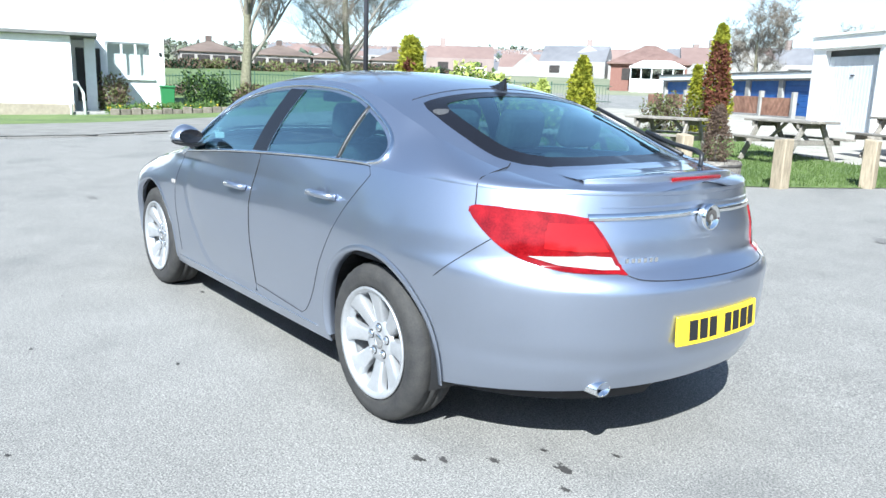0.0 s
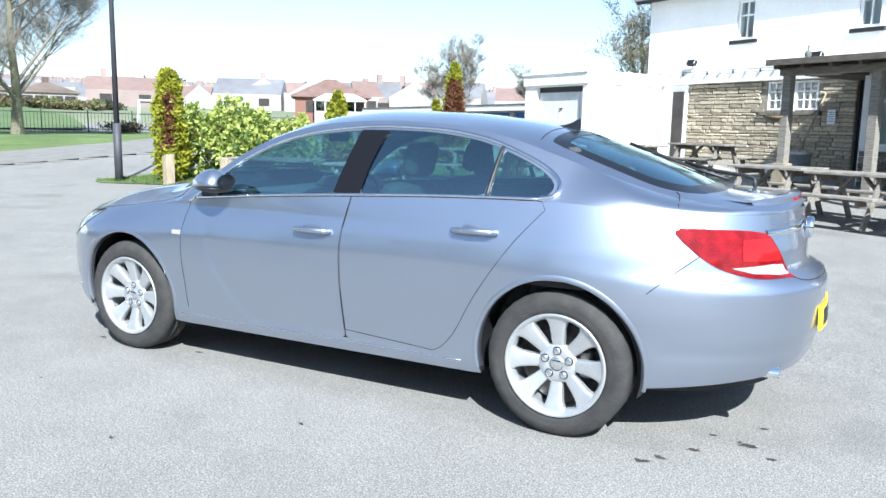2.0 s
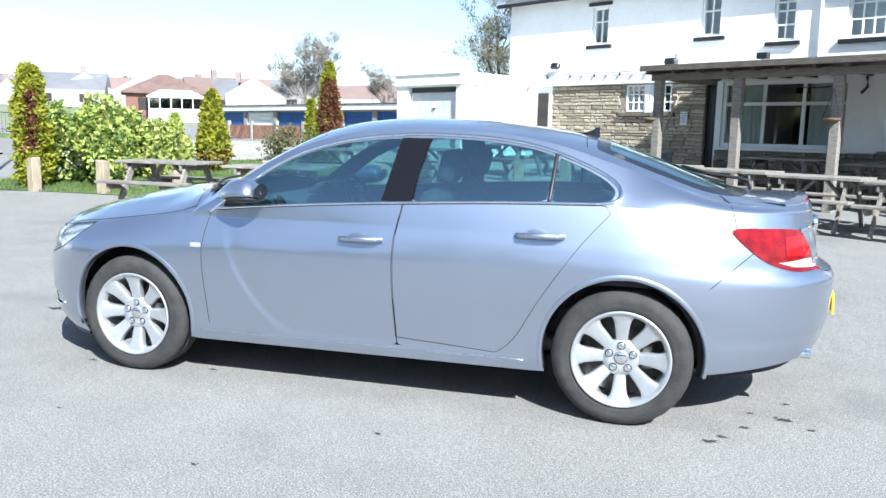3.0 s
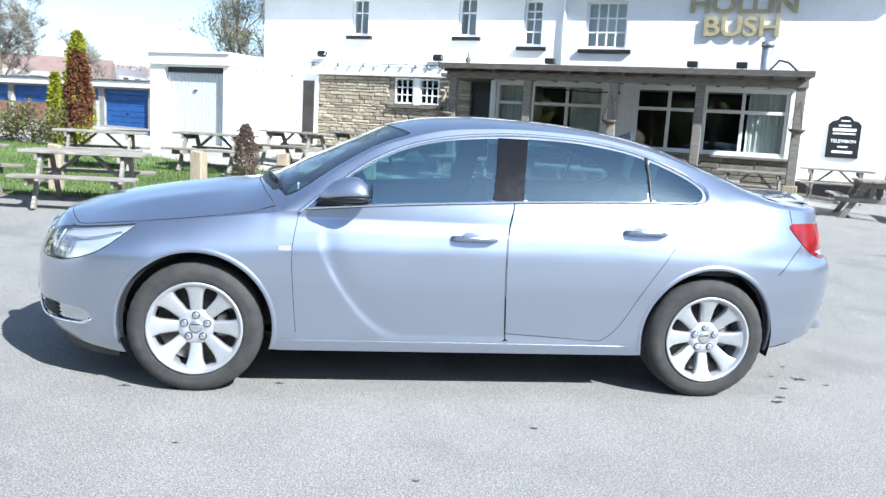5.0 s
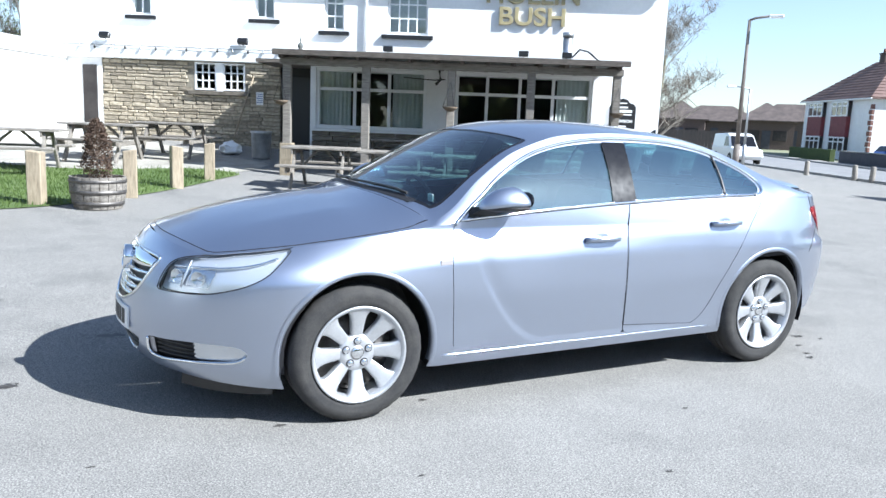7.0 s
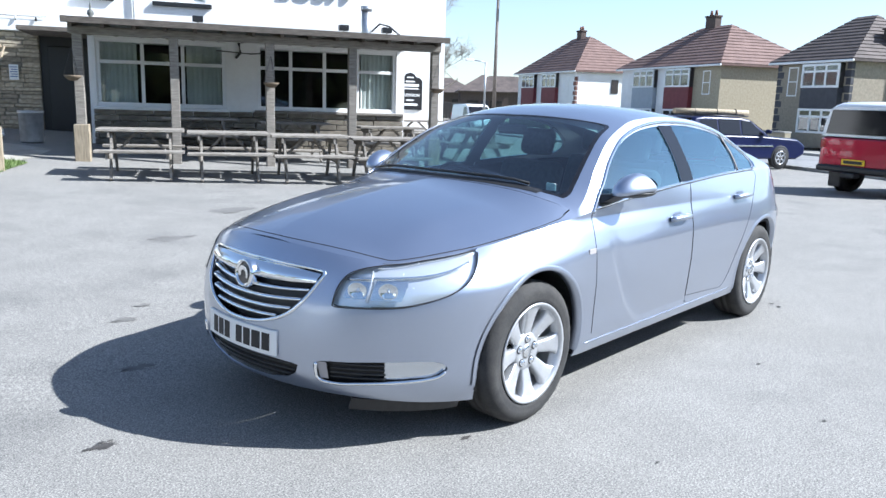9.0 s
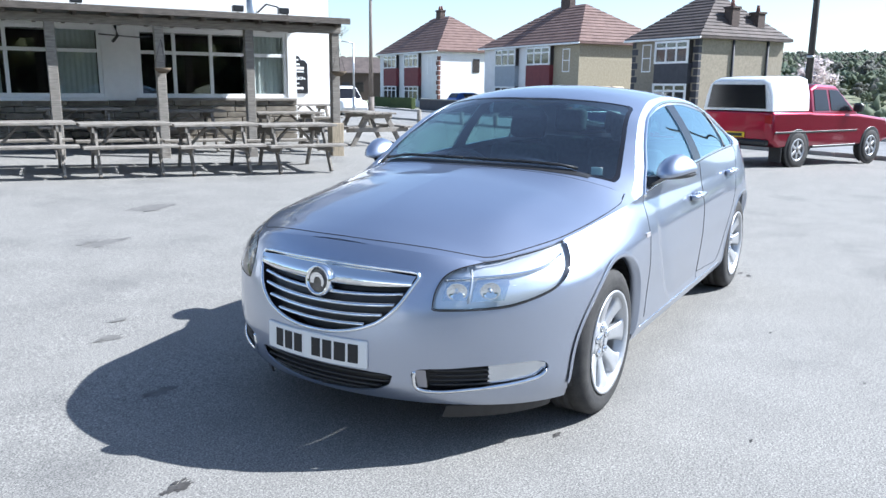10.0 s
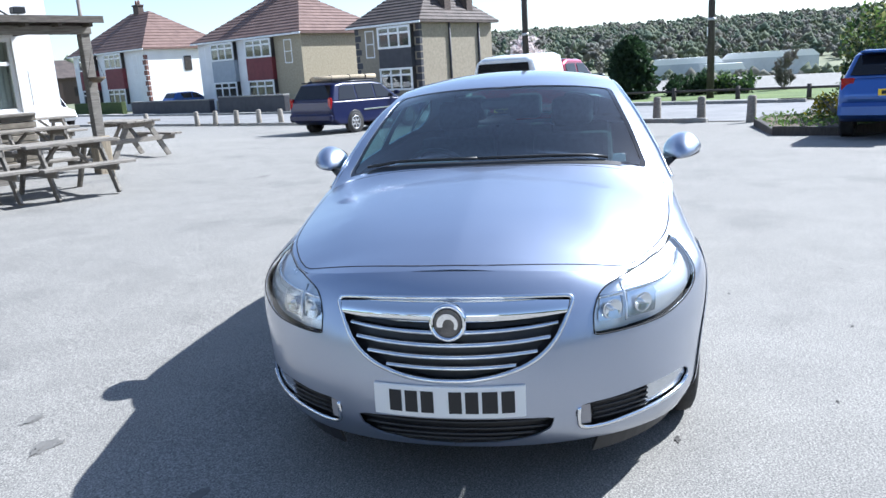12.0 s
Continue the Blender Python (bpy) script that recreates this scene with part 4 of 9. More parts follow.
    fill.transform(Matrix.Translation(nose_at(0, 0.70, -0.0125)) @ Matrix.Rotation(-math.pi / 2, 4, "Z") @ Matrix.Rotation(0.12, 4, "X"))
    part("emblem_field", fill, STEEL, em)
    shape = crescent(0.036, 0.006)
    shape.transform(Matrix.Translation(nose_at(0, 0.70, -0.024)))
    part("emblem_shape", shape, CHROME, em)
    Y, Z = np.meshgrid(np.linspace(-0.35, 0.35, 30), np.linspace(0.25, 0.38, 10), indexing="ij")
    lowfull = [(0.345, 0.362), (0.2, 0.370), (0.0, 0.372), (-0.2, 0.370), (-0.345, 0.362), (-0.33, 0.32), (-0.27, 0.285), (-0.15, 0.262), (0.0, 0.256), (0.15, 0.262), (0.27, 0.285), (0.33, 0.32)]
    unit = part("lower_grille", carve(Y, Z, lambda y, z: nose_at(y, z, 0.04), keep=np.array(lowfull)), BLACK, car, "black lower grille")
    for z, w in ((0.35, 0.33), (0.325, 0.32), (0.30, 0.28), (0.278, 0.22)):
        part("lower_slat", tube([nose_at(y, z, 0.02) for y in np.linspace(-w, w, 15)], 0.006, 5), BLACK, unit)
    def tail_at(y, z, d=0.0):
        p = shell(u_rear(abs(y), z), z)
        return Vector((p.x - d, p.y if y >= 0 else -p.y, z))
    # number plates: plain bars in place of the characters
    def number_plate(name, m, material, label):
        def bent(bm):
            """Follows the bumper's curve."""
            bm.transform(m)
            for v in bm.verts:
                f = nose_at if v.co.x > 0 else tail_at
                v.co.x += f(v.co.y, 0.5).x - f(0.0, 0.5).x
            return bm
        base = box(-0.26, 0.26, -0.006, 0.006, -0.0555, 0.0555, 0.003)
        long = [e for e in base.edges if abs(e.verts[0].co.x - e.verts[1].co.x) > 0.3]
        bmesh.ops.subdivide_edges(base, edges=long, cuts=10)
        bent(base)
        pl = part(name, base, material, car, label)
        x = -0.225
        for k, w in enumerate((0.05, 0.058, 0.05, 0.05, 0.0, 0.05, 0.05, 0.05)):
            if w:
                bar = box(x, x + w - 0.006, 0.005, 0.0075, -0.038, 0.038)
                bent(bar)
                part("plate_bar", bar, INK, pl)
            x += w + 0.006 if w else 0.04
    number_plate("front_number_plate", Matrix.Translation((2.368, -0.008, 0.437)) @ Matrix.Rotation(-math.pi / 2, 4, "Z") @ Matrix.Rotation(0.03, 4, "X"), PLATE_WHITE, "white number plate with dark bars")
    number_plate("rear_number_plate", Matrix.Translation((-2.43, 0, 0.553)) @ Matrix.Rotation(math.pi / 2, 4, "Z") @ Matrix.Rotation(0.06, 4, "X"), PLATE_YELLOW, "yellow number plate with dark bars")

    # tail: bright bar, emblem, spoiler, third brake light, exhaust, fin
    bm = bmesh.new()
    rows = []
    for y in np.linspace(-0.515, 0.515, 31):
        rows.append([bm.verts.new(tail_at(y, 0.956 + 0.010 * (1 - (y / 0.6) ** 2) + h, d)) for h, d in ((-0.015, -0.002), (-0.013, 0.005), (0.0, 0.008), (0.012, 0.005), (0.014, -0.002))])
    for a, b in zip(rows, rows[1:]):
        for i in range(4):
            bm.faces.new((a[i], b[i], b[i + 1], a[i + 1])).smooth = True
    part("boot_bar", bm, CHROME, car, "chrome boot bar")
    badge = lathe([(0.001, 0.010), (0.040, 0.008), (0.043, 0.014), (0.050, 0.013), (0.053, 0.0), (0.05, -0.02)], 36)
    badge.transform(Matrix.Translation(tail_at(0, 0.945, 0.026)) @ Matrix.Rotation(math.pi / 2, 4, "Z"))
    em = part("rear_emblem", badge, CHROME, car, "round chrome emblem")
    shape = crescent(0.03, 0.004)
    shape.transform(Matrix.Translation(tail_at(0, 0.945, 0.039)))
    part("emblem_shape", shape, STEEL, em)
    bm = bmesh.new()
    rows = []
    for y in np.linspace(-0.47, 0.47, 41):
        f = (y / 0.47) ** 2
        k = (1 - f) ** 0.8
        x0 = -2.24 + 0.14 * f
        z0 = top(x0 + 0.02, y).z + 0.006
        rows.append([bm.verts.new((x0 + dx, y, z)) for dx, z in ((0.22, top(x0 + 0.22, y).z - 0.002), (0.12, top(x0 + 0.12, y).z + 0.004 * k), (0.03, z0 + 0.004 * k), (-0.03 * k, z0 + 0.016 * k), (-0.038 * k, z0 + 0.008 * k), (-0.03 * k, z0 - 0.006 * k))] + [bm.verts.new(Vector((x0 - 0.03 * k, y, z0 - 0.006 * k)).lerp(tail_at(y, 0.992, 0.003), w)) for w in (0.45, 1.0)])
    for a, b in zip(rows, rows[1:]):
        for i in range(7):
            bm.faces.new((a[i], a[i + 1], b[i + 1], b[i])).smooth = True
    outward(bm)
    part("boot_spoiler", bm, PAINT, car)
    bm = bmesh.new()
    rows = []
    for y in np.linspace(-0.155, 0.155, 9):
        x0 = -2.24 + 0.14 * (y / 0.47) ** 2
        zt = top(x0 + 0.02, y).z + 0.006
        rows.append([bm.verts.new((x0 + dx, y, zt + dz)) for dx, dz in ((-0.036, -0.004), (-0.016, -0.056))])
    for a, b in zip(rows, rows[1:]):
        bm.faces.new((a[0], a[1], b[1], b[0]))
    thicker(part("high_brake_light", bm, RED_BRIGHT, car, "red high brake light strip"), 0.006, 0)
    pipe = lathe([(0.030, -0.2), (0.034, -0.19), (0.0345, 0.10), (0.029, 0.10), (0.028, 0.01)], 24)
    pipe.transform(Matrix.Translation((-2.175, 0.48, 0.338)) @ Matrix.Rotation(math.pi / 2, 4, "Z") @ Matrix.Diagonal((1.2, 1, 0.82, 1)))
    part("exhaust_tip", pipe, CHROME, car, "oval chrome exhaust tip")
    fin = bmesh.new()
    rows = []
    for x, w, h in ((-1.04, 0.003, 0.001), (-1.075, 0.012, 0.012), (-1.11, 0.016, 0.03), (-1.135, 0.016, 0.05), (-1.155, 0.014, 0.064), (-1.145, 0.013, 0.0)):
        z = top(x, 0).z
        rows.append([fin.verts.new((x, -w, z - 0.01)), fin.verts.new((x, -0.004, z + h)), fin.verts.new((x, 0.004, z + h)), fin.verts.new((x, w, z - 0.01))])
    for a, b in zip(rows, rows[1:]):
        for i in range(3):
            fin.faces.new((a[i], b[i], b[i + 1], a[i + 1]))
    part("roof_aerial", fin, GLOSS_BLACK, car, "dark shark fin aerial")

    # panel joints
    joints = [
        (shell, xz(spline([(-1.755, 0.705), (-1.85, 0.79), (-1.945, 0.868)], 5))),
        (shell, [(u_rear(y, z), z) for y, z in spline([(0.435, 0.775), (0.40, 0.752), (0.28, 0.742), (0.1, 0.738), (0.0, 0.737)], 5)]),
    ]
    for surf, line in joints:
        mirrored("panel_joint", lambda: seam(surf, line, 0.002, 0.0003), SEAM)
    side = [off(shell, 0.0005)(u_x(-1.862, 0.965), 0.965), off(shell, 0.0005)(u_x(-1.852, 1.02), 1.02)]
    side += [off(cab, 0.0005)(x, rim_z(x) + (rail_z(x) - rim_z(x)) * f) for x, f in ((-1.845, 0.15), (-1.835, 0.6), (-1.825, 0.95))]
    side += [off(top, 0.0008)(x, y) for x, y in ((-1.81, 0.57), (-1.79, 0.54))]
    for s in (1, -1):
        part("panel_joint", tube([(q.x, s * q.y, q.z) for q in side], 0.0024, 5), SEAM, car)
    part("tailgate_joint", tube([off(top, 0.0003)(-1.10 - 0.03 * (y / 0.5) ** 2, y) for y in np.linspace(-0.54, 0.54, 21)], 0.0025, 5), SEAM, car)
    part("bonnet_joint", tube([off(top, -0.001)(x, y) for x, y in bonnet], 0.003, 5, closed=True), SEAM, car)
    # side repeater and small badges on the wings
    p = shell(u_x(0.925, 0.765), 0.765)
    for s in (1, -1):
        part("side_repeater", box(0.90, 0.965, s * (p.y - 0.002), s * (p.y + 0.004), 0.752, 0.778, 0.002), CLEAR_LENS, car, "clear side repeater lens")
        part("wing_badge", box(0.905, 0.955, s * (p.y - 0.002), s * (p.y + 0.003), 0.722, 0.734, 0.001), CHROME, car)
    # small bars in place of boot lettering
    for k in range(6):
        y0 = 0.40 - k * 0.024
        q = tail_at(y0, 0.807, 0.002)
        part("boot_letter_bar", box(q.x - 0.003, q.x + 0.004, y0 - 0.008, y0 + 0.008, 0.799, 0.817, 0.001), CHROME, car)

    # door mirrors
    for s in (1, -1):
        bm = bmesh.new()
        bmesh.ops.create_uvsphere(bm, u_segments=28, v_segments=18, radius=1)
        for v in bm.verts:
            x, y, z = v.co
            drop = max(x, 0.0)
            zz = z * (0.088 * (1 - 0.35 * max(y, 0) ** 2) if z > 0 else 0.022) - 0.02 * drop * drop
            v.co = Vector((0.60 + x * (0.165 if x > 0 else 0.085) - 0.03 * y * y, s * (0.945 + y * 0.095 - 0.02 * drop), 1.052 + zz + 0.008 * y))
        for f in bm.faces:
            f.smooth = True
        if s < 0:
            bmesh.ops.reverse_faces(bm, faces=bm.faces[:])
        mir = part("door_mirror", bm, PAINT, car)
        base = bmesh.new()
        bmesh.ops.create_uvsphere(base, u_segments=24, v_segments=10, radius=1)
        for v in base.verts:
            x, y, z = v.co
            v.co = Vector((0.60 + x * (0.15 if x > 0 else 0.087) - 0.03 * y * y, s * (0.94 + y * 0.097 - 0.02 * max(x, 0.0)), 1.034 + z * (0.012 if z > 0 else 0.024) + 0.008 * y))
        for f in base.faces:
            f.smooth = True
        part("mirror_base", base, BLACK, mir, "black plastic mirror underside")
        arm = bmesh.new()
        rows = []
        for y, x0, x1, z0, z1 in ((0.80, 0.66, 0.80, 0.955, 1.03), (0.85, 0.655, 0.785, 0.975, 1.03), (0.90, 0.62, 0.74, 1.012, 1.035)):
            rows.append([arm.verts.new((x, s * y, z)) for x, z in ((x0, z0), (x1, z0 + 0.01), (x1 - 0.02, z1), (x0 + 0.02, z1))])
        for p, q in zip(rows, rows[1:]):
            for i in range(4):
                arm.faces.new((p[i], p[(i + 1) % 4], q[(i + 1) % 4], q[i]))
        bmesh.ops.recalc_face_normals(arm, faces=arm.faces[:])
        part("mirror_arm", arm, BLACK, mir)
        glass = lathe([(0.001, 0.0), (0.9, 0.0), (1.0, 0.004)], 28)
        glass.transform(Matrix.Translation((0.512, s * 0.945, 1.075)) @ Matrix.Rotation(math.pi / 2, 4, "Z") @ Matrix.Diagonal((0.07, 1, 0.04, 1)))
        part("mirror_glass", glass, GLOSS_BLACK, mir, "dark mirror glass")

    # wipers
    for y0, y1, x0 in ((0.55, -0.05, 1.05), (-0.05, -0.62, 1.08)):
        pts = [off(top, 0.018)(1.085 - 0.16 * (abs(y) / 0.7) ** 2.2, y) for y in np.linspace(y0, y1, 9)]
        part("wiper", tube(pts, 0.008, 6), BLACK, car, "black wiper blade")
    rear_edge = [(1.128, 0.0), (1.115, 0.25), (1.075, 0.46), (1.02, 0.62)]
    glass_edge = [(0.965, 0.62), (1.03, 0.46), (1.075, 0.25), (1.088, 0.0)]
    outline = rear_edge + glass_edge + [(x, -y) for x, y in glass_edge[-2::-1]] + [(x, -y) for x, y in rear_edge[:0:-1]]
    part("scuttle_panel", sheet(top, outline, 50, 0.002), BLACK, car, "black scuttle panel")
    arm = [off(top, h)(x, y) for x, y, h in ((-2.03, -0.36, 0.004), (-2.02, -0.37, 0.05), (-1.96, -0.40, 0.06), (-1.80, -0.45, 0.045), (-1.62, -0.485, 0.035))]
    wiper = part("rear_wiper", tube(arm, 0.011, 6), BLACK, car, "black rear wiper")
    blade = [off(top, 0.022)(x, y) for x, y in ((-1.88, -0.43), (-1.70, -0.478), (-1.50, -0.50), (-1.30, -0.50))]
    part("wiper_blade", tube(blade, 0.010, 6), BLACK, wiper)

    # cabin
    part("cabin_floor", box(-1.7, 1.0, -0.74, 0.74, 0.30, 0.36, 0.02), CABIN, car)
    dash = prism([(1.0, 0.55), (1.0, 0.97), (0.9, 0.985), (0.68, 0.97), (0.56, 0.90), (0.60, 0.62)], -0.66, 0.66, "XZ", 0.03)
    dash = part("dashboard", dash, CABIN, car, "dark grey dashboard")
    part("instrument_hood", prism([(0.80, 0.98), (0.72, 1.05), (0.60, 1.04), (0.56, 0.96)], -0.55, -0.20, "XZ", 0.02), CABIN, dash)
    wheel_ring = lathe([(0.185 + 0.014 * math.cos(a), 0.014 * math.sin(a)) for a in np.linspace(0, math.tau, 11)], 36)
    wheel_ring.transform(Matrix.Translation((0.46, -0.37, 0.92)) @ Matrix.Rotation(radians(-65), 4, "Y") @ Matrix.Rotation(math.pi / 2, 4, "X"))
    sw = part("steering_wheel", wheel_ring, BLACK, car, "black steering wheel")
    part("steering_boss", rod((0.44, -0.37, 0.91), (0.60, -0.37, 0.84), 0.07, 0.05, 16), BLACK, sw)
    def seat(x, y, w):
        cushion = box(x - 0.25, x + 0.27, y - w, y + w, 0.42, 0.58, 0.05, segments=3)
        s = part("seat", cushion, CABIN, car, "dark grey cloth seat")
        bk = box(-0.07, 0.07, -w, w, 0.0, 0.62, 0.06, segments=3)
        bk.transform(Matrix.Translation((x - 0.24, y, 0.50)) @ Matrix.Rotation(radians(-20), 4, "Y"))
        part("backrest", bk, CABIN, s)
        hr = box(-0.05, 0.05, -0.13, 0.13, 0.0, 0.19, 0.045, segments=3)
        hr.transform(Matrix.Translation((x - 0.47, y, 1.12)) @ Matrix.Rotation(radians(-14), 4, "Y"))
        part("headrest", hr, CABIN, s)
    for y in (0.37, -0.37):
        seat(0.12, y, 0.25)
    for y in (0.42, 0.0, -0.42):
        seat(-0.78, y, 0.22)
    part("parcel_shelf", box(-1.95, -1.35, -0.62, 0.62, 0.98, 1.0, 0.008), CABIN, car)
    lining = np.linspace(-1.0, 0.36, 24)
    A = np.array([[x for _ in range(12)] for x in lining])
    B = np.array([[f * (rail_y(x) - 0.02) for f in np.linspace(-1, 1, 12)] for x in lining])
    part("headlining", carve(A, B, lambda x, y: top(x, y) - Vector((0, 0, 0.035))), CABIN_LIGHT, car, "light grey headlining")
    part("inner_mirror", box(0.42, 0.45, -0.11, 0.11, 1.29, 1.35, 0.015), BLACK, car)
    part("paper_disc", box(0.885, 0.891, 0.585, 0.645, 1.035, 1.075, 0.002), PLATE_WHITE, car, "white paper permit in the windscreen")
    return car


build_car()

# ---- the ground ----
def smooth01(v):
    v = min(max(v, 0.0), 1.0)
    return v * v * (3 - 2 * v)


def gz(x, y):
    """Height of the ground: level at the car, rising towards the inn and falling towards the road and the valley."""
    q = min(max(-y, 0.0), 17.0)
    fade = min(max((x + 22.0) / 13.0, 0.0), 1.0)
    h = 0.0026 * q * q * fade
    h += 0.02 * min(max(x - 4.0, 0.0), 6.0) - 0.012 * min(max(x - 16.0, 0.0), 12.0)
    h -= 0.02 * min(max(-x - 8.0, 0.0), 8.0) + 0.012 * min(max(-x - 16.0, 0.0), 40.0)
    r = math.hypot(x, y)
    if r > 48:
        a = math.atan2(y, x)
        west = smooth01((math.cos(a - radians(172)) - 0.74) / 0.2)
        east = (0.055 * (min(r, 120) - 48) + 0.053 * (min(max(r, 210), 900) - 210)) * smooth01((math.cos(a + radians(40)) - 0.45) / 0.3)
        dale = -0.09 * (min(max(r, 66), 170) - 66) + 0.066 * (min(max(r, 350), 1000) - 350)
        h = h * max(0.0, 1 - (r - 48) / 60) + east * (1 - west) + dale * west
    return h


def draped(name, outline, material, lift, label, category, step=1.0, kind="structure"):
    """A sheet laid over the ground within an outline."""
    p = np.array(outline, float)
    (a0, b0), (a1, b1) = p.min(0), p.max(0)
    A, B = np.meshgrid(np.linspace(a0, a1, max(3, int((a1 - a0) / step))), np.linspace(b0, b1, max(3, int((b1 - b0) / step))), indexing="ij")
    bm = carve(A, B, lambda x, y: Vector((x, y, gz(x, y) + lift)), keep=p)
    bmesh.ops.recalc_face_normals(bm, faces=bm.faces[:])
    if sum(f.normal.z for f in bm.faces) < 0:
        bmesh.ops.reverse_faces(bm, faces=bm.faces[:])
    return tagged(part(name, bm, material), label, category, kind=kind)


def build_ground():
    bm = bmesh.new()
    radii = [1.2 * 1.09 ** k for k in range(84)]
    n = 144
    rings = []
    for r in radii:
        rings.append([bm.verts.new((r * math.cos(k * math.tau / n), r * math.sin(k * math.tau / n), gz(r * math.cos(k * math.tau / n), r * math.sin(k * math.tau / n)))) for k in range(n)])
    c = bm.verts.new((0, 0, 0))
    for k in range(n):
        bm.faces.new((c, rings[0][k], rings[0][(k + 1) % n]))
    for i, (a, b) in enumerate(zip(rings, rings[1:])):
        for k in range(n):
            f = bm.faces.new((a[k], b[k], b[(k + 1) % n], a[(k + 1) % n]))
            f.smooth = True
            f.material_index = 1 if radii[i] > 62 else 0
    tagged(part("ground", bm, [TARMAC, FIELD]), "weathered pale grey asphalt car park and distant fields", "ground", kind="structure")


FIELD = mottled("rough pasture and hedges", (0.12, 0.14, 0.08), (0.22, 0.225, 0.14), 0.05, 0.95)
PASTURE = mottled("green playing field", (0.075, 0.11, 0.04), (0.12, 0.165, 0.06), 0.15, 0.95)
ROAD = mottled("worn road asphalt", (0.16, 0.16, 0.165), (0.24, 0.24, 0.24), 0.8, 0.9, bump=0.3, bump_scale=90)
PAVING = mottled("worn pavement", (0.15, 0.143, 0.13), (0.22, 0.212, 0.195), 2.0, 0.92, bump=0.4, bump_scale=90)
GRAVEL = mottled("pale gravel and concrete", (0.24, 0.225, 0.19), (0.4, 0.38, 0.33), 2.0, 0.95, bump=0.6, bump_scale=70)
SOIL = mottled("dry soil", (0.08, 0.06, 0.04), (0.17, 0.13, 0.09), 6, 0.95, bump=0.7, bump_scale=40)
OIL = mottled("oil stain", (0.03, 0.028, 0.026), (0.075, 0.07, 0.066), 12, 0.75)
DAMP = mottled("faded stain", (0.11, 0.106, 0.1), (0.165, 0.16, 0.15), 9, 0.9)
build_ground()

VERGE = [(10.9, -6.35), (9.2, -6.55), (7.4, -6.75), (5.2, -6.65), (3.1, -6.95), (2.2, -7.45), (1.45, -8.1), (0.65, -9.0), (-0.1, -10.0), (-0.55, -10.7), (0.3, -11.4), (2.2, -11.2), (4.2, -12.3), (6.5, -13.6), (9.0, -13.2), (10.8, -10.0)]
draped("grass_verge", [tuple(p) for p in spline(VERGE, 3, True)], LAWN, 0.012, "short green grass verge round the beer garden", "grass", 0.3)
draped("garden_path", [(10.9, -10.4), (9.0, -13.2), (6.5, -13.6), (4.2, -12.3), (2.2, -11.2), (0.3, -11.4), (-0.6, -10.8), (-1.6, -12.2), (1.0, -17.0), (6.0, -20.0), (14.0, -22.0), (20.0, -20.0), (18.0, -14.0)], GRAVEL, 0.006, "pale worn concrete and gravel yard", "yard", 0.5)
draped("far_lawn", [(30, 8), (19.5, 8.0), (19.2, 3.0), (19.3, -0.85), (19.9, -3.85), (21.0, -7.0), (21.4, -10.9), (21.1, -14.5), (20.9, -18.0), (23, -30), (38, -33), (47, -20), (48, 0)], LAWN, 0.03, "mown lawn with two bare trees", "grass", 1.2)
draped("playing_field", [(48, -10), (46, -22), (42, -30.5), (62, -44), (95, -60), (100, -20), (70, -12)], PASTURE, 0.12, "green playing field behind a fence", "field", 3.0)


def kerb(name, line, label, w=0.14, h=0.11, material=CONCRETE):
    """A kerb with a real step, in stones laid end to end."""
    pts = spline(line, 12)
    out = tagged(new(name), label, "kerb", kind="structure")
    made = None
    run, last = 0.0, np.array(pts[0])
    L = 0.91
    total = sum(np.linalg.norm(np.array(b) - np.array(a)) for a, b in zip(pts, pts[1:]))
    cum = np.concatenate(([0], np.cumsum([np.linalg.norm(np.array(b) - np.array(a)) for a, b in zip(pts, pts[1:])])))
    xs, ys = [p[0] for p in pts], [p[1] for p in pts]
    k = 0.0
    while k + L < total:
        a = (np.interp(k, cum, xs), np.interp(k, cum, ys))
        b = (np.interp(k + L, cum, xs), np.interp(k + L, cum, ys))
        m = Matrix.Translation(((a[0] + b[0]) / 2, (a[1] + b[1]) / 2, gz((a[0] + b[0]) / 2, (a[1] + b[1]) / 2))) @ Matrix.Rotation(math.atan2(b[1] - a[1], b[0] - a[0]), 4, "Z")
        if made is None:
            made = part("kerb_stone", box(-L / 2 + 0.005, L / 2 - 0.005, -w / 2, w / 2, -0.1, h, 0.015), material, out)
            made.matrix_basis = m
        else:
            alike("kerb_stone", made, out, m)
        k += L
    return out


kerb("kerb", [(14.4, 8.0), (14.1, 2.0), (14.2, -1.3), (14.9, -4.2), (15.9, -6.5), (15.9, -10.5), (15.6, -13.5)], "worn grey kerb along the pavement", h=0.035, material=PAVING)
draped("pavement", [(14.5, 8.0), (14.2, 2.0), (14.3, -1.3), (15.0, -4.2), (16.0, -6.5), (16.0, -10.5), (15.7, -13.5), (17.5, -18.0), (20.9, -18.0), (21.1, -14.5), (21.4, -10.9), (21.0, -7.0), (19.9, -3.85), (19.3, -0.85), (19.2, 3.0), (19.5, 8.0)], PAVING, 0.05, "worn grey brown pavement beside the lawn", "pavement", 0.6)

# the road beyond the bollards
def along(s, off_):
    """A place by its distance along the row of houses and out from their fronts."""
    return (-42.2 - 0.5 * s + 0.866 * off_, -13.5 - 0.866 * s - 0.5 * off_)


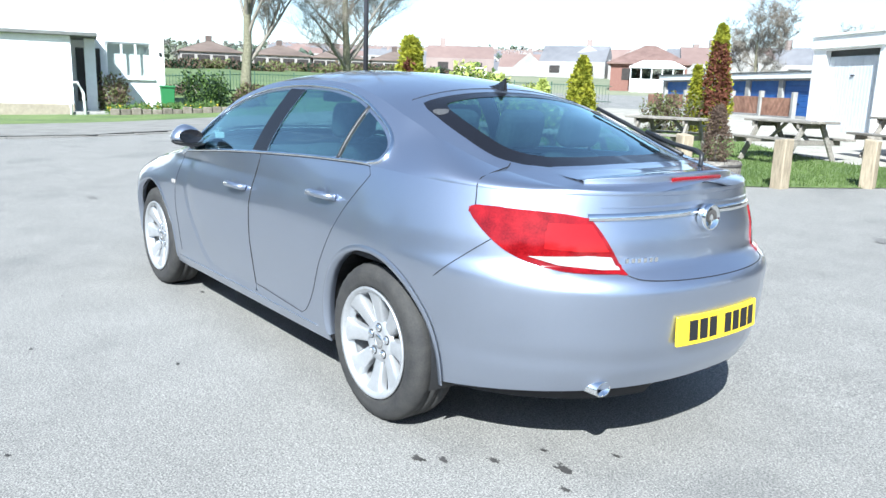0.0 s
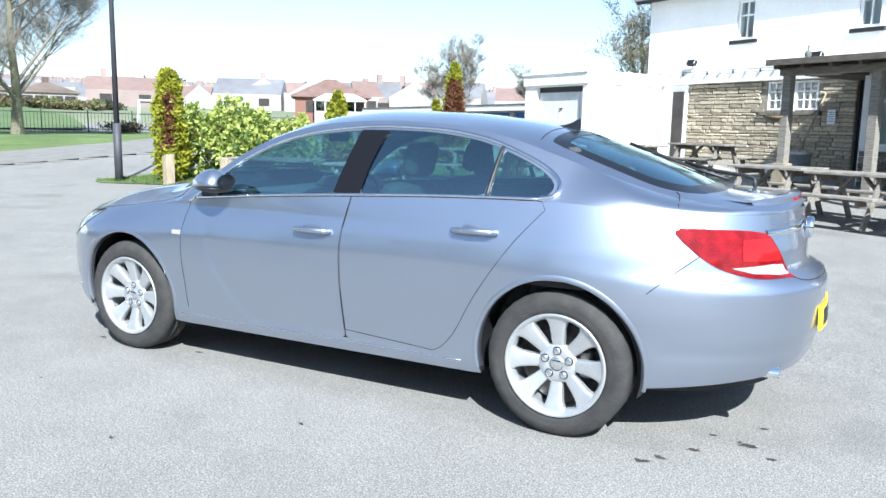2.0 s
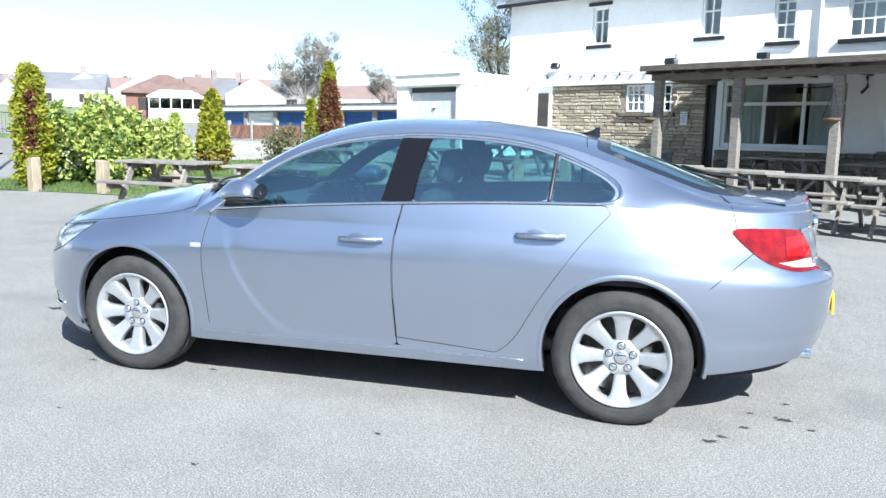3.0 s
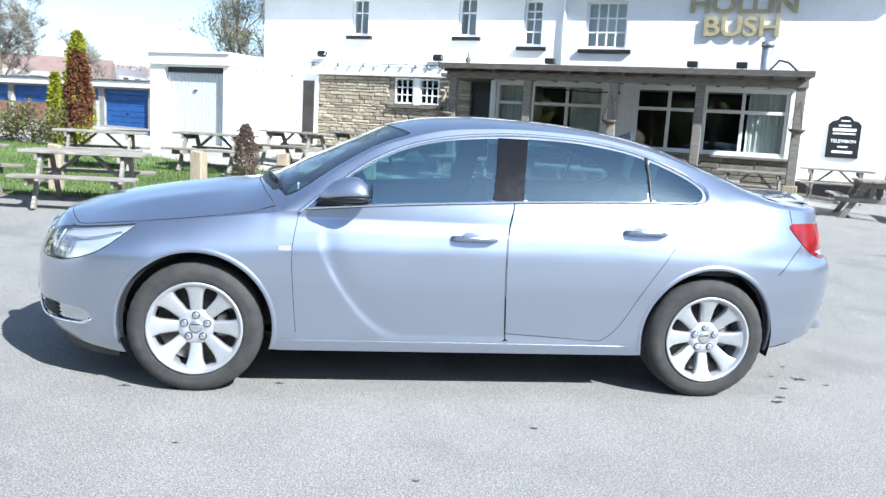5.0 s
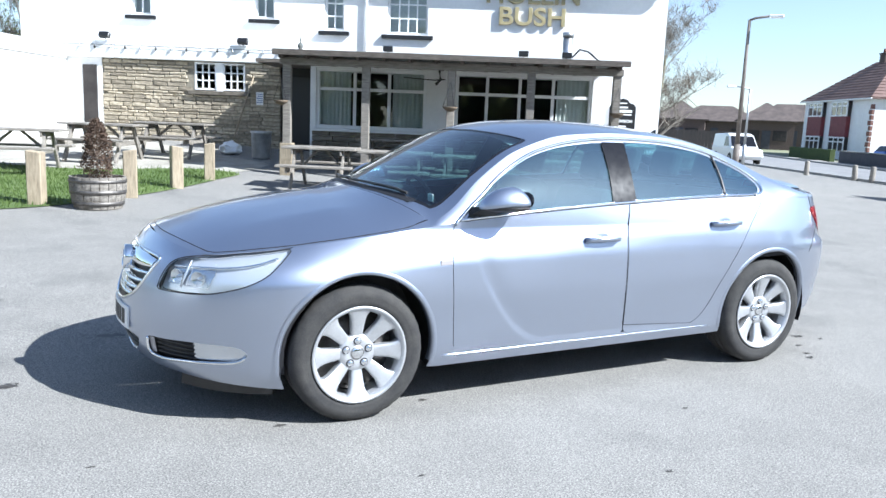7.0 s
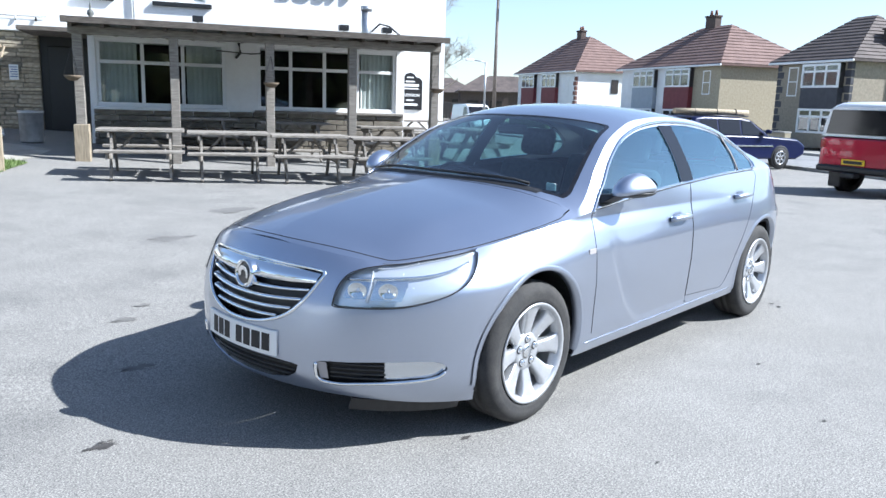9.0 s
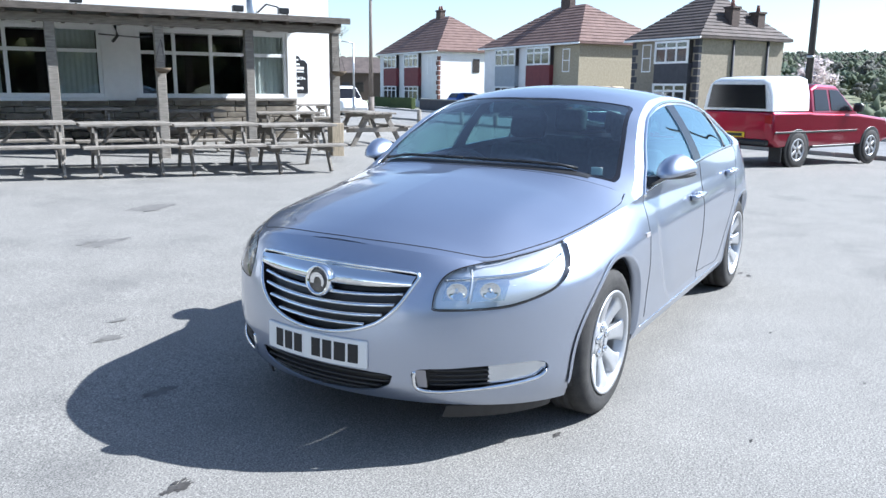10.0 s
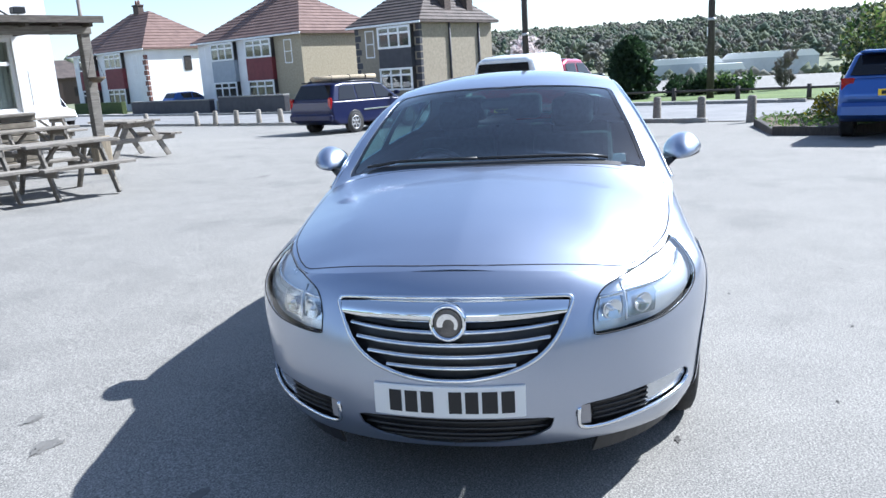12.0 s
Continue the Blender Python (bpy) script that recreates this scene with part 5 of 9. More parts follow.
draped("road", [along(-30, 6.5), along(60, 6.5), along(60, 14.5), along(-30, 14.5)], ROAD, 0.02, "grey road with worn white line", "road", 2.0)
kerb("kerb", [along(-28, 6.4), along(55, 6.4)], "pale concrete kerb along the far side of the road", 0.16, 0.13)
kerb("kerb", [along(-28, 14.7), along(55, 14.7)], "pale concrete kerb along the near side of the road", 0.16, 0.11)
draped("far_pavement", [along(-30, 4.6), along(60, 4.6), along(60, 6.3), along(-30, 6.3)], CONCRETE, 0.08, "grey pavement before the houses", "pavement", 2.0)
draped("roadside_grass", [along(-30, -6), along(-9, -6), along(-9, 4.5), along(-30, 4.5)], LAWN, 0.05, "rough green roadside grass", "grass", 1.5)

# marks on the asphalt: each a patch with a ragged edge
def stain(x, y, r, material, squash=0.5, seed=0, lift=0.0022):
    r = r * (0.6 if material is OIL else 0.8)
    rnd = random.Random(seed)
    bm = bmesh.new()
    for k in range(5):
        cx, cy, rr = x + rnd.uniform(-r, r) * 0.9 * (k > 0), y + rnd.uniform(-r, r) * 0.5 * (k > 0), r * (1 if k == 0 else rnd.uniform(0.2, 0.45))
        a0 = rnd.uniform(0, 6)
        def on(px, py):
            return bm.verts.new((px, py, gz(px, py) + lift + 0.0008 * k))
        ring = [on(cx + rr * (0.4 + 0.75 * rnd.random()) * math.cos(a), cy + squash * rr * (0.4 + 0.75 * rnd.random()) * math.sin(a)) for a in np.linspace(0, math.tau, 21)[:-1]]
        mid = on(cx, cy)
        for v, w in zip(ring, ring[1:] + ring[:1]):
            bm.faces.new((mid, v, w))
    return part("stain", bm, material)


for k, (x, y, r, mat) in enumerate(((-2.175, 0.549, 0.075, OIL), (-2.22, 0.299, 0.04, OIL), (-1.972, 0.721, 0.05, OIL), (-2.02, 0.50, 0.035, OIL), (-2.28, 0.66, 0.04, OIL), (-1.80, 0.95, 0.06, OIL), (-1.86, 0.88, 0.05, OIL), (0.32, 1.90, 0.035, OIL), (1.33, 1.53, 0.03, OIL), (1.73, 0.807, 0.055, OIL), (0.95, 0.742, 0.045, OIL), (-0.3, 1.35, 0.03, OIL), (2.55, 0.95, 0.03, OIL), (2.35, -1.0, 0.12, DAMP), (2.0, -1.9, 0.13, DAMP), (1.75, -2.15, 0.10, DAMP), (3.1, -2.2, 0.16, DAMP), (2.9, -0.2, 0.12, OIL), (-1.0, -5.4, 0.45, DAMP), (0.4, -4.2, 0.3, DAMP), (-9.5, -2.0, 0.4, DAMP), (5.5, 0.3, 0.14, DAMP), (6.3, -1.2, 0.18, OIL), (-6.5, -4.5, 0.2, DAMP), (3.6, 2.3, 0.03, OIL), (-0.9, 2.2, 0.03, OIL))):
    tagged(stain(x, y, r, mat, seed=k), "dark dried oil spot on the asphalt" if mat is OIL else "faded grey patch on the asphalt", "stain", "marks on the asphalt", "structure")


# ---- vegetation ----
LEAF_GOLD = leafy("golden conifer foliage", (0.16, 0.19, 0.015), (0.42, 0.40, 0.03), 6, 0.8)
LEAF_BROWN = leafy("scorched conifer foliage", (0.11, 0.035, 0.02), (0.2, 0.075, 0.04), 7, 0.9)
LEAF_LIME = leafy("lime green leaves", (0.27, 0.33, 0.05), (0.58, 0.62, 0.2), 5, 0.6)
LEAF_MID = leafy("mid green leaves", (0.06, 0.12, 0.025), (0.14, 0.22, 0.05), 5, 0.6)
LEAF_DARK = leafy("dark evergreen foliage", (0.012, 0.028, 0.014), (0.04, 0.075, 0.03), 4, 0.7)
LEAF_OLIVE = leafy("spring olive leaves", (0.11, 0.13, 0.04), (0.24, 0.26, 0.1), 4, 0.7)
LEAF_DRY = leafy("dry brown foliage", (0.09, 0.06, 0.045), (0.2, 0.14, 0.1), 6, 0.95)
BLOSSOM = leafy("pink white blossom", (0.6, 0.5, 0.5), (0.82, 0.76, 0.75), 5, 0.8)
FLOWER = leafy("yellow flowers", (0.5, 0.36, 0.02), (0.75, 0.6, 0.05), 8, 0.8)


def leaves(points, size, seed, flat=0.0, narrow=0.45):
    """Many small folded leaves at the given places."""
    rnd = random.Random(seed)
    verts, faces = [], []
    for p in points:
        s = size * rnd.uniform(0.6, 1.4)
        d = Vector((rnd.gauss(0, 1), rnd.gauss(0, 1), rnd.gauss(0, 1) * (1 - flat) + 0.25)).normalized()
        side = d.orthogonal().normalized()
        side.rotate(Matrix.Rotation(rnd.uniform(0, 6.28), 3, d))
        up = d.cross(side)
        a, b, c, e = p, p + d * s * 0.5 + side * s * narrow * 0.5, p + d * s, p + d * s * 0.5 - side * s * narrow * 0.5
        k = len(verts)
        verts += [a, b + up * s * 0.08, c, e + up * s * 0.08]
        faces += [(k, k + 1, k + 2), (k, k + 2, k + 3)]
    return verts, faces


def sheaf(name, verts, faces, material, parent, label=""):
    me = bpy.data.meshes.new(name)
    me.from_pydata([tuple(v) for v in verts], [], faces)
    me.materials.append(material)
    ob = new(name, me)
    ob.parent = parent
    if label:
        ob["label"] = label
    return ob


def limb_tree(seed, height, trunk_r, spread, first=0.25, levels=4, up=0.5, forks=4):
    """Trunk and branching limbs as lines of (points, radii)."""
    rnd = random.Random(seed)
    lines = []
    def grow(p, d, length, r, level):
        n = 6 if level == 0 else 4
        pts, rad = [p.copy()], [r]
        for i in range(n):
            d = (d + Vector((rnd.gauss(0, 0.10), rnd.gauss(0, 0.10), rnd.gauss(0, 0.06) + 0.05 * up)) * (0.5 if level == 0 else 1.3)).normalized()
            p = p + d * length / n
            pts.append(p.copy())
            rad.append(r * (1 - 0.72 * (i + 1) / n))
        lines.append((level, pts, rad))
        if level < levels:
            kids = forks + 6 if level == 0 else forks
            for k in range(kids):
                f = rnd.uniform(first if level == 0 else 0.25, 1.0)
                i = min(int(f * n), n - 1)
                q = pts[i].lerp(pts[i + 1], f * n - i)
                a = rnd.uniform(0, math.tau)
                out = Vector((math.cos(a), math.sin(a), rnd.uniform(0.1, 0.9) * up * 1.6))
                grow(q, (d * 0.45 + out * spread).normalized(), length * rnd.uniform(0.42, 0.62), rad[i] * 0.45, level + 1)
    grow(Vector((0, 0, -0.1)), Vector((0, 0, 1)), height * 0.72, trunk_r, 0)
    return lines


def bare_tree(x, y, seed, height, trunk_r, label, spread=0.9, first=0.25, up=0.5, levels=4, leaf=None, leaf_size=0.14, per=3, forks=5):
    t = thing("bare_tree" if leaf is None else "leafy_tree", Matrix.Translation((x, y, gz(x, y))), label, "tree")
    lines = limb_tree(seed, height, trunk_r, spread, first, levels, up, forks)
    trunk, crown = bmesh.new(), bmesh.new()
    tips = []
    rnd = random.Random(seed + 5)
    for level, pts, rad in lines:
        bm = trunk if level == 0 else crown
        sides = 9 if level == 0 else 5 if level < 3 else 3
        rings = []
        for i, p in enumerate(pts):
            d = pts[min(i + 1, len(pts) - 1)] - pts[max(i - 1, 0)]
            q = d.to_track_quat("Z", "Y")
            rr = max(rad[i], 0.006) * (1.35 if level == 0 and i == 0 else 1)
            rings.append([bm.verts.new(p + q @ Vector((rr * math.cos(k * math.tau / sides), rr * math.sin(k * math.tau / sides), 0))) for k in range(sides)])
        for a, b in zip(rings, rings[1:]):
            for k in range(sides):
                bm.faces.new((a[k], a[(k + 1) % sides], b[(k + 1) % sides], b[k])).smooth = True
        if level >= levels - 1:
            for i in range(1, len(pts)):
                for _ in range(per):
                    tips.append(pts[i] + Vector((rnd.gauss(0, 0.12), rnd.gauss(0, 0.12), rnd.gauss(0, 0.12))))
        if level == levels:
            for i in range(1, len(pts)):
                for _ in range(2):
                    q = pts[i] + Vector((rnd.gauss(0, 0.5), rnd.gauss(0, 0.5), rnd.gauss(0.25, 0.4))) * 0.085 * height
                    side = Vector((rnd.gauss(0, 1), rnd.gauss(0, 1), 0)).normalized() * 0.006
                    other = Vector((-side.y, side.x, 0.003))
                    tri = [crown.verts.new(pts[i] + o) for o in (side, other, -side - other)]
                    tip = crown.verts.new(q)
                    for k in range(3):
                        crown.faces.new((tri[k], tri[(k + 1) % 3], tip))
    part("trunk", trunk, BARK, t)
    part("crown", crown, TWIG, t, "bare branching twigs")
    if leaf:
        sheaf("foliage", *leaves(tips, leaf_size, seed), leaf, t)
    return t


def cone_points(rnd, n, height, radius, shape=0.8):
    pts = []
    for _ in range(n):
        h = rnd.random() ** 0.8
        a = rnd.uniform(0, math.tau)
        lump = 1 + 0.16 * math.sin(a * 3 + h * 9) + 0.12 * math.sin(a * 5 - h * 21)
        r = radius * max(0.02, (1 - h) ** shape * min(1, 0.55 + h * 3)) * lump * (0.55 + 0.45 * math.sqrt(rnd.random()))
        pts.append(Vector((r * math.cos(a), r * math.sin(a), 0.05 + h * height)))
    return pts


def conifer(x, y, height, radius, seed, label, scorch=None, twin=None, material=None, n=5200, leaf=0.10, shape=0.55):
    t = thing("conifer", Matrix.Translation((x, y, gz(x, y) - 0.02)), label, "conifer")
    rnd = random.Random(seed)
    part("trunk", rod((0, 0, 0), (0, 0, height * 0.8), 0.06 * height / 2.5, 0.01, 8), BARK, t)
    pts = cone_points(rnd, n, height, radius, shape)
    if twin:
        pts += [p * twin[2] + Vector((twin[0], twin[1], 0)) for p in cone_points(rnd, n // 2, height, radius * 0.9, shape)]
    gold, brown = [], []
    for p in pts:
        if scorch and scorch(p, rnd):
            brown.append(p)
        else:
            gold.append(p)
    sheaf("foliage", *leaves(gold, leaf, seed, narrow=0.5), material or LEAF_GOLD, t, "golden green foliage" if material is None else "")
    if brown:
        sheaf("scorched_foliage", *leaves(brown, leaf, seed + 1, narrow=0.5), LEAF_BROWN, t, "scorched red brown foliage")
    return t


def shrub(name, x, y, size, seed, label, materials, n=4500, leaf=0.09, category="shrub", turn=0.0):
    """A mound of leaves with an uneven outline over a few stems."""
    t = thing(name, Matrix.Translation((x, y, gz(x, y))) @ Matrix.Rotation(turn, 4, "Z"), label, category)
    rnd = random.Random(seed)
    stems = bmesh.new()
    for k in range(7):
        a = rnd.uniform(0, 6.28)
        rod((0, 0, 0), (size[0] * 0.7 * math.cos(a), size[1] * 0.7 * math.sin(a), size[2] * rnd.uniform(0.5, 0.85)), 0.03, 0.008, 5, stems)
    part("stem", stems, TWIG, t)
    lumps = [(Vector((rnd.uniform(-0.8, 0.8) * size[0], rnd.uniform(-0.8, 0.8) * size[1], size[2] * rnd.uniform(0.15, 0.72))), rnd.uniform(0.28, 0.5)) for _ in range(16)]
    sets = [[] for _ in materials]
    for k in range(n):
        c, r = rnd.choice(lumps)
        d = Vector((rnd.gauss(0, 1), rnd.gauss(0, 1), rnd.gauss(0, 1))).normalized() * (rnd.random() ** 0.4)
        p = c + Vector((d.x * r * size[0] * 0.9, d.y * r * max(size[1], 0.5) * 0.9, d.z * r * size[2] * 0.9))
        if p.z > 0.02:
            sets[min(int(rnd.random() ** (1.2) * len(materials)), len(materials) - 1)].append(p)
    for m, pts in zip(materials, sets):
        sheaf("foliage", *leaves(pts, leaf, seed, narrow=0.6), m, t)
    return t


conifer(9.55, -7.1, 2.15, 0.34, 1, "golden columnar conifer with a scorched brown stripe", lambda p, r: 0.7 < p.z < 1.75 and abs(math.atan2(p.y, p.x) - 2.3) < 0.35 and r.random() < 0.85, shape=0.28)
conifer(8.25, -11.0, 1.75, 0.42, 2, "golden green conifer with a pointed tip", lambda p, r: p.z < 0.5 and r.random() < 0.5, shape=0.55)
conifer(6.75, -14.1, 2.45, 0.36, 3, "tall conifer half scorched red brown", lambda p, r: 0.45 < p.z < 2.1 and math.cos(math.atan2(p.y, p.x) - 2.1) > 0.25 and r.random() < 0.92, twin=(0.42, 0.2, 0.62), shape=0.5)
conifer(8.6, -10.1, 1.25, 0.28, 4, "small bright lime conifer", None, material=LEAF_LIME, n=2600, shape=0.5)
shrub("variegated_hedge", 9.2, -8.6, (0.85, 1.35, 1.55), 5, "lime variegated hedge bush on the verge", [LEAF_LIME, LEAF_LIME, LEAF_MID], 14000, 0.12, "hedge")
shrub("variegated_hedge", 8.9, -10.0, (0.8, 1.0, 1.2), 6, "lower lime variegated hedge bush on the verge", [LEAF_LIME, LEAF_LIME, LEAF_OLIVE], 8500, 0.10, "hedge")
shrub("grey_shrub", 7.6, -13.6, (0.8, 0.6, 1.0), 7, "grey green straggly shrub before the garages", [LEAF_OLIVE, LEAF_DRY], 2600, 0.07)

bare_tree(32.5, -13.6, 11, 11.5, 0.28, "bare pollarded tree with mossy trunk on the lawn", spread=0.6, first=0.14, up=1.1, forks=6)
bare_tree(34.5, -20.5, 12, 12.5, 0.26, "bare spreading tree with pale trunk on the lawn", spread=0.9, first=0.15, up=0.75, forks=6)
bare_tree(33.0, -8.0, 13, 7.0, 0.14, "bare twiggy tree beside the white house", spread=0.7, first=0.15, up=0.9)
bare_tree(14.6, -29.0, 44, 4.3, 0.13, "bare rounded tree behind the garages", spread=1.35, first=0.08, up=0.8, forks=5)
bare_tree(14.0, -38.0, 15, 3.6, 0.12, "small bare rounded tree behind the garages", spread=1.0, first=0.1, up=0.9, forks=4)
bare_tree(2.5, -24.6, 16, 8.2, 0.17, "slender tree in young leaf behind the inn", spread=0.7, first=0.2, up=0.9, leaf=LEAF_OLIVE, leaf_size=0.10, per=1, forks=4)
bare_tree(4.4, -25.5, 23, 6.4, 0.14, "slender tree in young leaf behind the inn", spread=0.8, first=0.2, up=0.9, leaf=LEAF_OLIVE, leaf_size=0.10, per=1, forks=4)
bare_tree(-18.8, -19.7, 17, 6.3, 0.16, "bare fine twigged tree beyond the inn", spread=1.25, first=0.06, up=0.75, forks=4)
bare_tree(-20.4, -22.4, 18, 6.6, 0.16, "bare fine twigged tree beyond the inn", spread=1.2, first=0.08, up=0.7, forks=4)


def grass_tufts():
    rnd = random.Random(3)
    poly = np.array([tuple(p) for p in spline(VERGE, 3, True)])
    verts, faces = [], []
    while len(faces) < 26000:
        x, y = rnd.uniform(-0.6, 10.9), rnd.uniform(-13.6, -6.3)
        if not inside(poly, x, y) or (y < -11 and rnd.random() < 0.5):
            continue
        h, a = rnd.uniform(0.03, 0.085), rnd.uniform(0, 6.28)
        w, z = 0.008, gz(x, y) + 0.01
        k = len(verts)
        verts += [(x + w * math.cos(a), y + w * math.sin(a), z), (x - w * math.cos(a), y - w * math.sin(a), z), (x + rnd.gauss(0, 0.02), y + rnd.gauss(0, 0.02), z + h)]
        faces.append((k, k + 1, k + 2))
    tagged(sheaf("grass", verts, faces, GRASS, None), "short green grass blades on the verge", "grass", kind="stuff")


grass_tufts()

# ---- the inn: its own frame, x to its left as one faces it, y out towards the car park ----
PUB = Matrix.Rotation(radians(-29.4), 4, "Z")


def pub(x, y, z=0.0):
    return PUB @ Vector((x, y, z))


def ground_at(x, y):
    p = pub(x, y)
    return gz(p.x, p.y)


def wall_with_holes(x0, x1, z0, z1, y_back, y_front, holes):
    """A wall across x with openings that go right through it."""
    bm = bmesh.new()
    xs = sorted({x0, x1, *[v for h in holes for v in h[:2]]})
    zs = sorted({z0, z1, *[v for h in holes for v in h[2:]]})
    for a, b in zip(xs, xs[1:]):
        for c, d in zip(zs, zs[1:]):
            if not any(h[0] <= (a + b) / 2 <= h[1] and h[2] <= (c + d) / 2 <= h[3] for h in holes):
                box(a, b, y_back, y_front, c, d, bm=bm)
    bmesh.ops.remove_doubles(bm, verts=bm.verts[:], dist=0.0005)
    seen, twin = {}, []
    for f in bm.faces:
        key = tuple(round(v, 3) for v in f.calc_center_median())
        if key in seen:
            twin += [f, seen[key]]
        seen[key] = f
    bmesh.ops.delete(bm, geom=list(set(twin)), context="FACES")
    return bm


def casement(parent, x0, x1, z0, z1, y, cols, rows, frame=0.06, bar=0.022, deep=0.07, m=PUB, transom=None, material=None, name="window", bars=True):
    """A white window: frame, glazing bars and panes, parts of a window under its building."""
    material = material or WHITE_PLASTIC
    w = new(name)
    w.parent = parent
    bm = bmesh.new()
    for a, b, c, d in ((x0, x1, z0, z0 + frame), (x0, x1, z1 - frame, z1), (x0, x0 + frame, z0 + frame, z1 - frame), (x1 - frame, x1, z0 + frame, z1 - frame)):
        box(a, b, y - deep, y, c, d, 0.006, bm)
    part("window_frame", bm, material, w)
    ix0, ix1, iz0, iz1 = x0 + frame, x1 - frame, z0 + frame, z1 - frame
    xs = [ix0 + (ix1 - ix0) * k / cols for k in range(cols + 1)] if not isinstance(cols, (list, tuple)) else [ix0, *cols, ix1]
    zs = [iz0 + (iz1 - iz0) * k / rows for k in range(rows + 1)] if not isinstance(rows, (list, tuple)) else [iz0, *rows, iz1]
    if bars:
        for v in xs[1:-1]:
            part("glazing_bar", box(v - bar, v + bar, y - deep + 0.01, y - 0.008, iz0 - 0.002, iz1 + 0.002, 0.004), material, w)
        for v in zs[1:-1]:
            part("glazing_bar", box(ix0 - 0.002, ix1 + 0.002, y - deep + 0.012, y - 0.011, v - bar, v + bar, 0.004), material, w)
    for a, b in zip(xs, xs[1:]):
        for c, d in zip(zs, zs[1:]):
            bm = bmesh.new()
            bm.faces.new([bm.verts.new(v) for v in ((b, y - 0.04, c), (a, y - 0.04, c), (a, y - 0.04, d), (b, y - 0.04, d))])
            p = part("pane", bm, PANE, w)
            p.visible_shadow = False
    return w


def letters(text, size, depth, m, material, parent, name):
    """Raised letters in the built-in typeface, as a mesh."""
    cu = bpy.data.curves.new(name, "FONT")
    cu.body, cu.size, cu.extrude, cu.align_x, cu.offset = text, size, depth, "CENTER", 0.006 * size / 0.5
    cu.bevel_depth = 0.004 * size / 0.5
    ob = bpy.data.objects.new(name, cu)
    scene.collection.objects.link(ob)
    me = bpy.data.meshes.new_from_object(ob.evaluated_get(bpy.context.evaluated_depsgraph_get()))
    bpy.data.objects.remove(ob)
    me.materials.clear()
    me.materials.append(material)
    out = new(name, me)
    out.parent, out.matrix_basis = parent, m
    return out


GOLD = mottled("gilded sign letters", (0.3, 0.25, 0.13), (0.46, 0.39, 0.22), 8, 0.5, 0.2)
SLATE = mottled("grey slate", (0.07, 0.07, 0.075), (0.14, 0.135, 0.13), 3, 0.6, bump=0.2)
LEAD = mottled("grey roof felt", (0.08, 0.085, 0.08), (0.16, 0.165, 0.155), 4, 0.8, bump=0.3)
# Shade of unlit interiors is put into this dark colour, behind windows and doorway.
INDOOR_SHADE = mottled("dark indoor shade", (0.022, 0.019, 0.018), (0.05, 0.043, 0.04), 4, 0.9)
BLUE_GREY = mottled("grey garage door paint", (0.5, 0.52, 0.55), (0.6, 0.62, 0.65), 4, 0.5)
GALVANISED = mottled("galvanised steel", (0.4, 0.41, 0.42), (0.6, 0.61, 0.62), 10, 0.4, 0.9)


